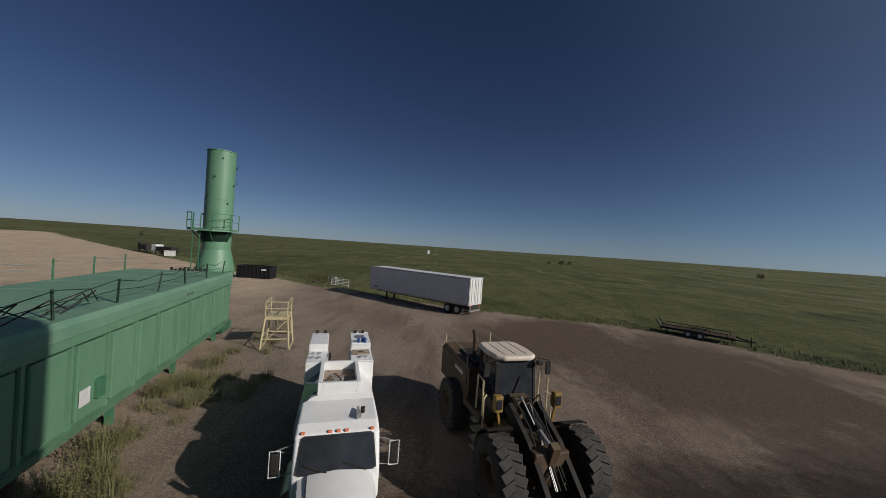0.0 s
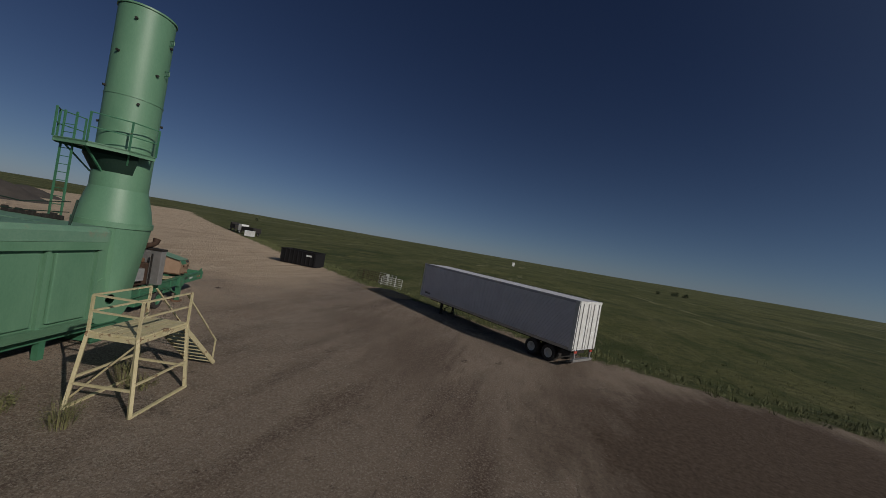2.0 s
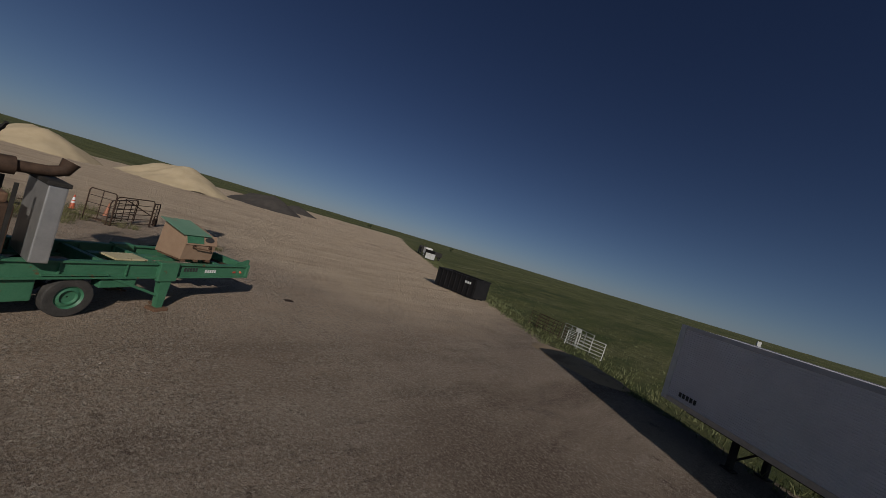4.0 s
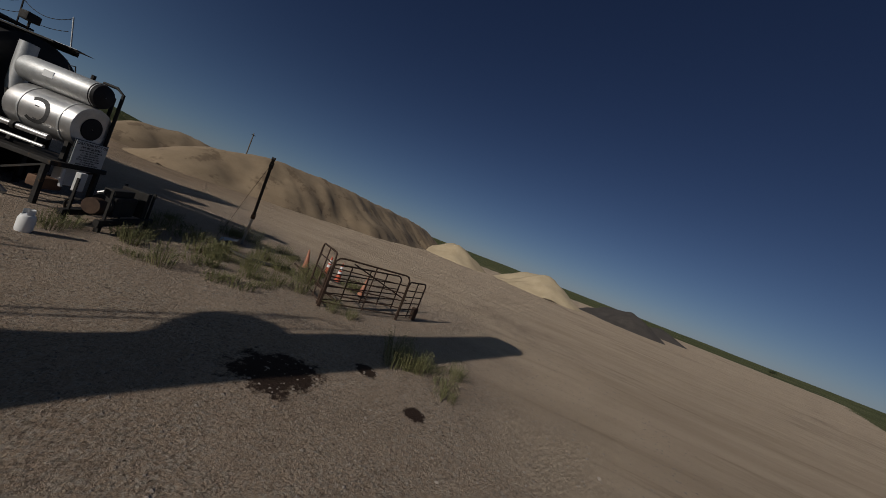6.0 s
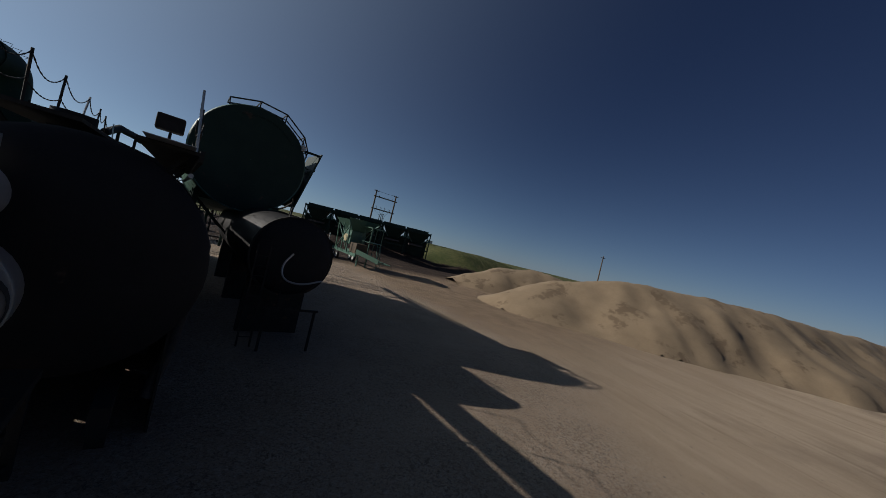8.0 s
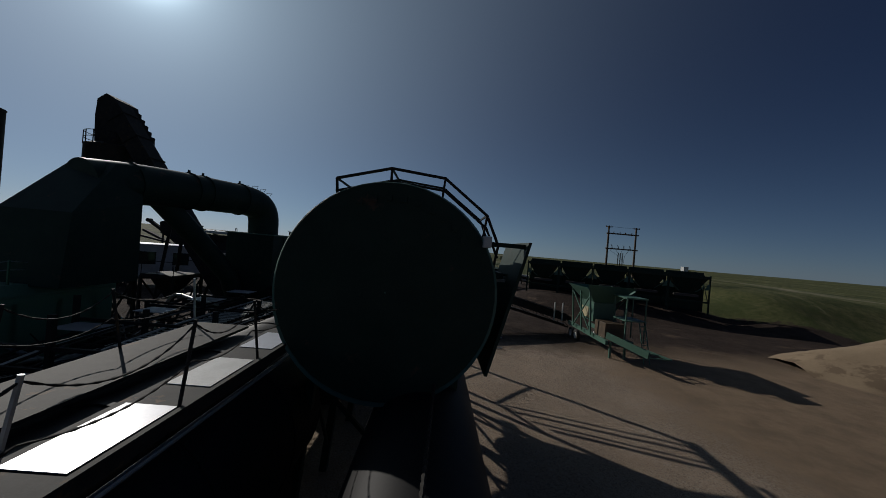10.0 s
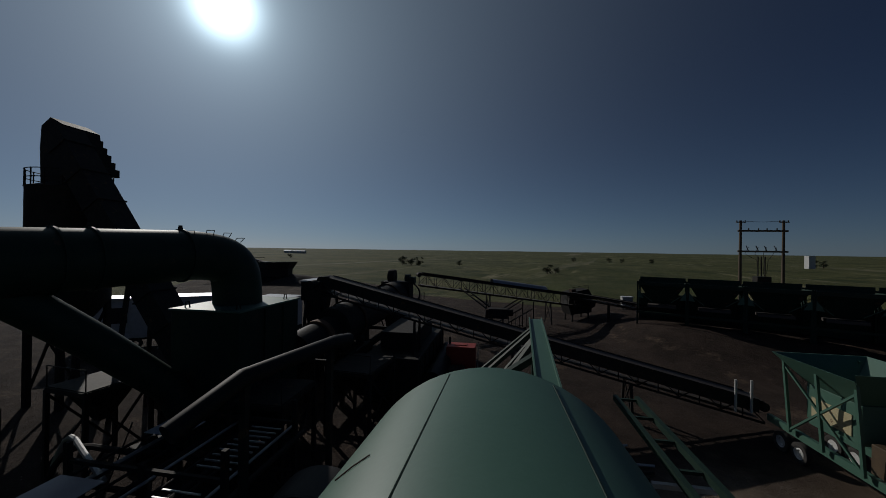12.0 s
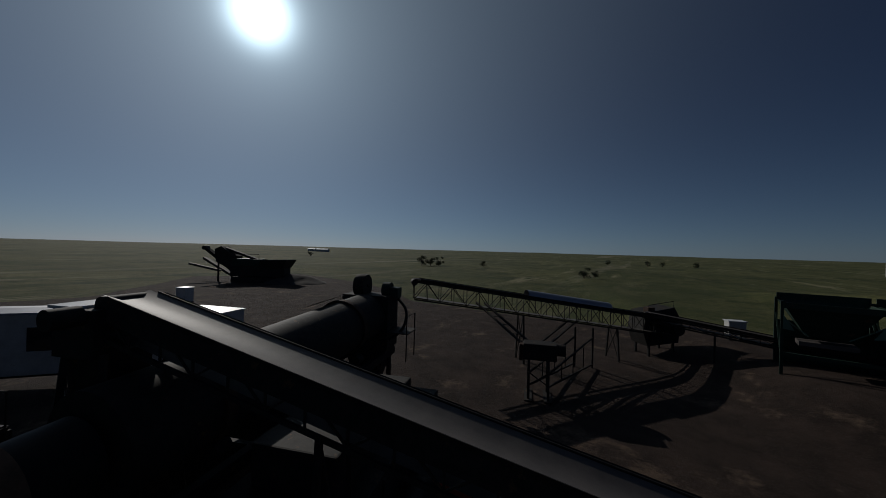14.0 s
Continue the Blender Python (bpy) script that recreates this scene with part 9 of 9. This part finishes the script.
def build_undercarriage():
    """Swinging support and engine of the lattice conveyor."""
    ob = thing("conveyor_undercarriage", at(-28.3, -29.6), "dark folding undercarriage with an engine under the lattice conveyor", "conveyor support")
    part("engine_box", Geo().box(-1.3, 0.9, -0.6, 0.6, 2.4, 3.5, 0.08), BLACK_STEEL, ob)
    part("fuel_drum", Geo().tube([(-1.9, -0.3, 3.0), (-1.3, -0.3, 3.0)], 0.4, 16), BLACK_STEEL, ob, smooth=True)
    part("radiator", Geo().box(0.9, 1.15, -0.5, 0.5, 2.3, 3.4, 0.03), RUST_DARK, ob)
    for x in (-0.75, 0.5):
        for y in (-0.3, 1.2):
            part("leg", Geo().bar((x, y * 0.5, 2.5), (x, y, -0.05), 0.16), BLACK_STEEL, ob)
        part("foot_pad", Geo().box(x - 0.25, x + 0.25, -0.6, 1.5, -0.05, 0.08), BLACK_STEEL, ob)
    part("leg_tie", Geo().bar((-0.75, 0.9, 0.9), (0.5, 0.9, 1.7), 0.07), BLACK_STEEL, ob)
    part("leg_tie", Geo().bar((-0.75, 0.9, 1.7), (0.5, 0.9, 0.9), 0.07), BLACK_STEEL, ob)
    for s in (-0.35, 0.35):
        part("swing_arm", Geo().bar((0.6 + s, -0.4, 3.2), (4.6 + s, -5.6, 5.1), 0.14), BLACK_STEEL, ob)
        part("swing_arm", Geo().bar((0.2 + s, -0.5, 2.6), (-3.6 + s, -9.2, 3.6), 0.12), BLACK_STEEL, ob)
    for x0, x1 in ((-0.75, -4.8), (0.5, -3.4)):
        part("ground_strut", Geo().bar((x0, 1.0, 0.9), (x1, -6.8, 0.35), 0.12), BLACK_STEEL, ob)
        part("ground_strut", Geo().bar((x0, 1.0, 1.7), (x1, -6.8, 2.6), 0.1), BLACK_STEEL, ob)
        part("strut_post", Geo().bar((x1, -6.8, -0.05), (x1, -6.8, 3.4), 0.14), BLACK_STEEL, ob)
        for m in (0.25, 0.5, 0.75):
            part("strut_tie", Geo().bar((x0 + (x1 - x0) * m, 1.0 - 7.8 * m, 0.9 - 0.55 * m), (x0 + (x1 - x0) * m, 1.0 - 7.8 * m, 1.7 + 0.9 * m), 0.07), BLACK_STEEL, ob)
    for k in range(5):
        part("arm_rung", Geo().bar((0.25 + k * 0.85, -0.4 - k * 1.1, 3.2 + k * 0.4), (0.95 + k * 0.85, -0.4 - k * 1.1, 3.2 + k * 0.4), 0.06), BLACK_STEEL, ob)


def build_tail_box():
    ob = thing("screening_box", at(-40.0, -43.3, 0, 22), "dark steel screening box at the conveyor's tail", "screen")
    part("casing", Geo().extrude([(-1.7, 1.3), (1.6, 1.0), (2.1, 2.4), (1.8, 4.2), (-1.2, 4.7), (-1.9, 3.6)], -1.1, 1.1, "y"), BLACK_STEEL, ob)
    for x in (-1.4, 0.0, 1.4):
        part("casing_rib", Geo().box(x - 0.06, x + 0.06, 1.1, 1.18, 1.4, 4.1), BLACK_STEEL, ob)
    for x in (-1.3, 1.3):
        for y in (-0.9, 0.9):
            part("leg", Geo().bar((x, y, -0.05), (x, y, 1.6), 0.18), BLACK_STEEL, ob)
    part("drive_guard", Geo().box(0.9, 1.6, 0.4, 1.12, 4.1, 4.7, 0.05), RUST_DARK, ob)
    part("drive_pulley", Geo().tube([(-1.6, 1.15, 2.6), (-1.6, 1.35, 2.6)], 0.6, 20), BLACK_STEEL, ob, smooth=True)
    part("handrail", Geo().tube([(-1.2, 1.0, 4.65), (-1.2, 1.0, 5.3), (1.5, 1.0, 4.9), (1.5, 1.0, 4.25)], 0.03, 6), BLACK_STEEL, ob)


build_undercarriage()
build_tail_box()


# ---- far off ----
def far_truck(v, u, label, material, yaw):
    ob = thing("parked_truck", at(v, u, 0, yaw), label, "truck", "distant vehicles")
    part("bed", Geo().box(-1.2, 1.2, -3.5, 2.0, 0.9, 2.2, 0.05), BLACK_STEEL, ob)
    part("cab", Geo().box(-1.1, 1.1, 2.1, 3.8, 0.8, 2.7, 0.2), material, ob)
    for x in (-1.0, 1.0):
        for y in (-2.5, 2.8):
            wheel(ob, x, y, 0.5, 0.5, 0.3, 16)


far_truck(-55.0, 124.0, "distant dark truck parked beside the road", BLACK_STEEL, 40)
far_truck(-47.0, 116.0, "distant pale truck parked beside the road", WHITE_DULL, 60)
small_cabinet("site_tank", -42.5, 107.5, 1.9, 1.6, 1.5, 0.2, "distant pale tank box beside the road")
small_cabinet("pump_house", 75.5, 300.0, 1.8, 1.8, 3.6, 0.3, "distant white pump house on the prairie")
small_cabinet("pump_house", -247.0, -276.0, 4.0, 4.0, 9.5, 0.3, "distant white grain building on the horizon")


def far_house(v, u, w, label):
    ob = thing("farm_building", at(v, u, ground_height(*to_world(v, u)), 10), label, "building", "distant farm buildings")
    part("wall", Geo().box(-w / 2, w / 2, -4, 4, -1.0, 3.4), WHITE_DULL, ob)
    part("roof", Geo().extrude([(-4.4, 3.4), (4.4, 3.4), (0, 5.2)], -w / 2 - 0.4, w / 2 + 0.4, "x"), ALU, ob)


for v, u, w in ((300, -520, 20), (325, -528, 12)):
    far_house(v, u, w, "pale low farm building far out on the prairie")


def leaves(geo, centre, radius, count, size, r):
    """Many small leaves scattered through an uneven clump."""
    for _ in range(count):
        d = Vector((r.gauss(0, 1), r.gauss(0, 1), r.gauss(0, 1)))
        d = d.normalized() * radius * (0.45 + 0.6 * r.random())
        p = Vector(centre) + Vector((d.x, d.y, d.z * 0.75))
        a = Vector((r.uniform(-1, 1), r.uniform(-1, 1), r.uniform(-0.6, 1))).normalized() * size
        b = a.cross(Vector((r.uniform(-1, 1), r.uniform(-1, 1), r.uniform(-1, 1)))).normalized() * size * 0.55
        geo.add([p, p + a * 0.5 + b, p + a, p + a * 0.5 - b], [(0, 1, 2, 3)])


def build_tree(v, u, h, seed):
    r = random.Random(seed)
    x, y = to_world(v, u)
    ob = thing("prairie_tree", pose(x, y, ground_height(x, y)), "dark rounded prairie tree standing alone", "tree", "prairie trees")
    part("trunk", Geo().tube([(0, 0, -0.3), (0.1, 0, h * 0.35), (0.25, 0.1, h * 0.6)], [h * 0.05, h * 0.035, h * 0.015], 7), WOOD, ob, smooth=True)
    for k in range(4):
        t = k * 1.7 + seed
        part("limb", Geo().tube([(0.1, 0, h * 0.32), (h * 0.2 * math.cos(t), h * 0.2 * math.sin(t), h * 0.6)], [h * 0.02, h * 0.008], 5), WOOD, ob)
    g = Geo()
    for k in range(12):
        c = (r.uniform(-0.34, 0.34) * h, r.uniform(-0.34, 0.34) * h, h * r.uniform(0.16, 0.82))
        leaves(g, c, h * r.uniform(0.15, 0.24), 70, h * 0.06, r)
    part("crown", g, LEAF_DARK, ob)


for i, (v, u, h) in enumerate(((-48.2, -138.5, 6.5), (-52, -141, 5), (149.4, 211.7, 4.5), (153, 214, 5.5), (157, 212, 5), (142, 214, 4), (20, -196, 9), (26, -200, 8), (31, -199, 9.5), (-4, -205, 6),
                                (-128, -330, 8), (-140, -332, 7), (-95, -320, 7), (-170, -345, 9), (-260, -290, 10), (-268, -292, 9), (250, 150, 6), (180, -310, 8), (-230, 300, 7), (-150, 330, 7))):
    build_tree(v, u, h * 0.66, i + 3)


# ---- weeds, grass, stones ----
def clump_mesh(seed, height, width, stalks, leaf, spread=1.0):
    r = random.Random(seed)
    g = Geo()
    for _ in range(stalks):
        t, e = r.uniform(0, 6.28), width * math.sqrt(r.random())
        x, y, h = e * math.cos(t), e * math.sin(t), height * r.uniform(0.45, 1.0)
        lean = Vector((math.cos(t), math.sin(t), 0)) * r.uniform(0.05, 0.45) * h * spread
        a, b = Vector((x, y, -0.05)), Vector((x, y, h)) + lean
        s = Vector((-math.sin(t), math.cos(t), 0)) * leaf * 0.16
        g.add([a - s, a + s, b + s * 0.2, b - s * 0.2], [(0, 1, 2, 3)])
        for k in range(7):
            q = r.uniform(0.2, 1.0)
            p = a.lerp(b, q)
            d = Vector((r.uniform(-1, 1), r.uniform(-1, 1), r.uniform(-0.1, 0.8))).normalized() * leaf * r.uniform(0.6, 1.2)
            w = d.cross(Vector((r.uniform(-1, 1), r.uniform(-1, 1), 1))).normalized() * leaf * 0.28
            g.add([p, p + d * 0.5 + w, p + d, p + d * 0.5 - w], [(0, 1, 2, 3)])
    return g


WEED_MESHES = [clump_mesh(20 + k, h * 0.9, w, int(n * 1.5), 0.062).mesh("weed_clump", LEAF) for k, (h, w, n) in enumerate(((0.55, 0.45, 46), (0.8, 0.6, 60), (0.4, 0.5, 44), (1.0, 0.4, 40)))]


def weed(v, u, kind, s, seed):
    x, y = to_world(v, u)
    ob = new("weed_clump", WEED_MESHES[kind % 4])
    ob.matrix_world = pose(x, y, ground_height(x, y) - 0.02, 0, 0, seed * 47) @ Matrix.Diagonal((s, s, s, 1))
    return tagged(ob, "dry green weed clump rooted in the gravel", "weed", "weed clumps")


r = random.Random(50)
k = 0
for i in range(62):                                   # along the baghouse wall
    u = r.uniform(9.0, 27.0)
    v = -7.1 + abs(r.gauss(0, 1.0)) + (0.6 if u > 20 else 0.0)
    if u < 20 or r.random() < 0.25:
        weed(v, u, r.randrange(4), r.uniform(0.6, 1.25), i)
for v, u, n, sp in ((-25.1, 37.2, 12, 0.9), (-26.2, 37.0, 8, 0.8), (-21.3, 43.2, 7, 0.6), (-21.8, 42.2, 5, 0.4), (-23.2, 35.3, 9, 0.9), (-24.6, 34.3, 7, 0.8), (-26.0, 34.9, 7, 0.7), (-27.2, 35.7, 6, 0.6), (-27.8, 37.6, 5, 0.6),
                    (-24.4, 39.6, 4, 0.5), (-22.8, 32.6, 5, 0.7), (-29.4, 35.4, 4, 0.5), (-26.8, 32.4, 6, 0.7), (-28.6, 31.6, 4, 0.6), (-27.8, 39.2, 4, 0.4), (-22.3, 33.8, 4, 0.6), (-30.2, 32.8, 4, 0.5), (-3.8, 17.5, 3, 0.5), (-2.9, 19.2, 2, 0.3), (-4.4, 25.8, 3, 0.4)):
    for i in range(max(2, round(n * 0.7))):
        k += 1
        weed(v + r.gauss(0, sp), u + r.gauss(0, sp), r.randrange(4), r.uniform(0.5, 0.95), k)


def build_grass():
    """Tall grass along the yard's edge and a thinning scatter beyond it."""
    g, rr = Geo(), random.Random(8)
    for _ in range(60000):
        x, y = rr.uniform(-75, 62), rr.uniform(2, 112)
        ins = inside_by(x, y)
        if not (-22 < ins < 0.6) or rr.random() > math.exp(ins / 6.0) + 0.05:
            continue
        z = ground_height(x, y, ins) - 0.05
        h = rr.uniform(0.10, 0.32) * (1.3 if ins > -5 else 0.8)
        for _b in range(4):
            t = rr.uniform(0, 6.28)
            c, s = math.cos(t), math.sin(t)
            o = Vector((x + rr.uniform(-.25, .25), y + rr.uniform(-.25, .25), z))
            g.add([o + Vector((c * 0.035, s * 0.035, 0)), o - Vector((c * 0.035, s * 0.035, 0)), o + Vector((rr.uniform(-.16, .16), rr.uniform(-.16, .16), h * rr.uniform(0.7, 1.2)))], [(0, 1, 2)])
    me = bpy.data.meshes.new("tall_grass")
    me.from_pydata(g.v, [], g.f)
    me.materials.append(GRASS)
    tagged(new("tall_grass", me), "tall green prairie grass along the yard's edge", "grass", kind="stuff")


def build_stones():
    g, rr = Geo(), random.Random(15)
    STONE = mat("gravel_stone", (0.165, 0.135, 0.11), (0.29, 0.245, 0.21), 3, 0.9, 0, 0.2, 30)
    for _ in range(9000):
        near = rr.random() < 0.75
        v, u = (rr.uniform(-33, -6), rr.uniform(30, 52)) if near else (rr.uniform(-48, 16), rr.uniform(-2, 48))
        x, y = to_world(v, u)
        if inside_by(x, y) < 0.3:
            continue
        s = 0.016 + 0.03 * rr.random() ** 3
        z = ground_height(x, y)
        p = [(x + s * rr.uniform(0.7, 1.3) * a, y + s * rr.uniform(0.7, 1.3) * b, z + s * 0.7 * c) for a, b, c in ((1, 0, 0), (0, 1, 0), (-1, 0, 0), (0, -1, 0), (0.1, 0.1, 0.9))]
        g.add(p, [(0, 1, 4), (1, 2, 4), (2, 3, 4), (3, 0, 4)])
    me = bpy.data.meshes.new("loose_gravel")
    me.from_pydata(g.v, [], g.f)
    me.materials.append(STONE)
    tagged(new("loose_gravel", me), "loose pale gravel stones scattered over the yard", "gravel", kind="stuff")


build_grass()
build_stones()
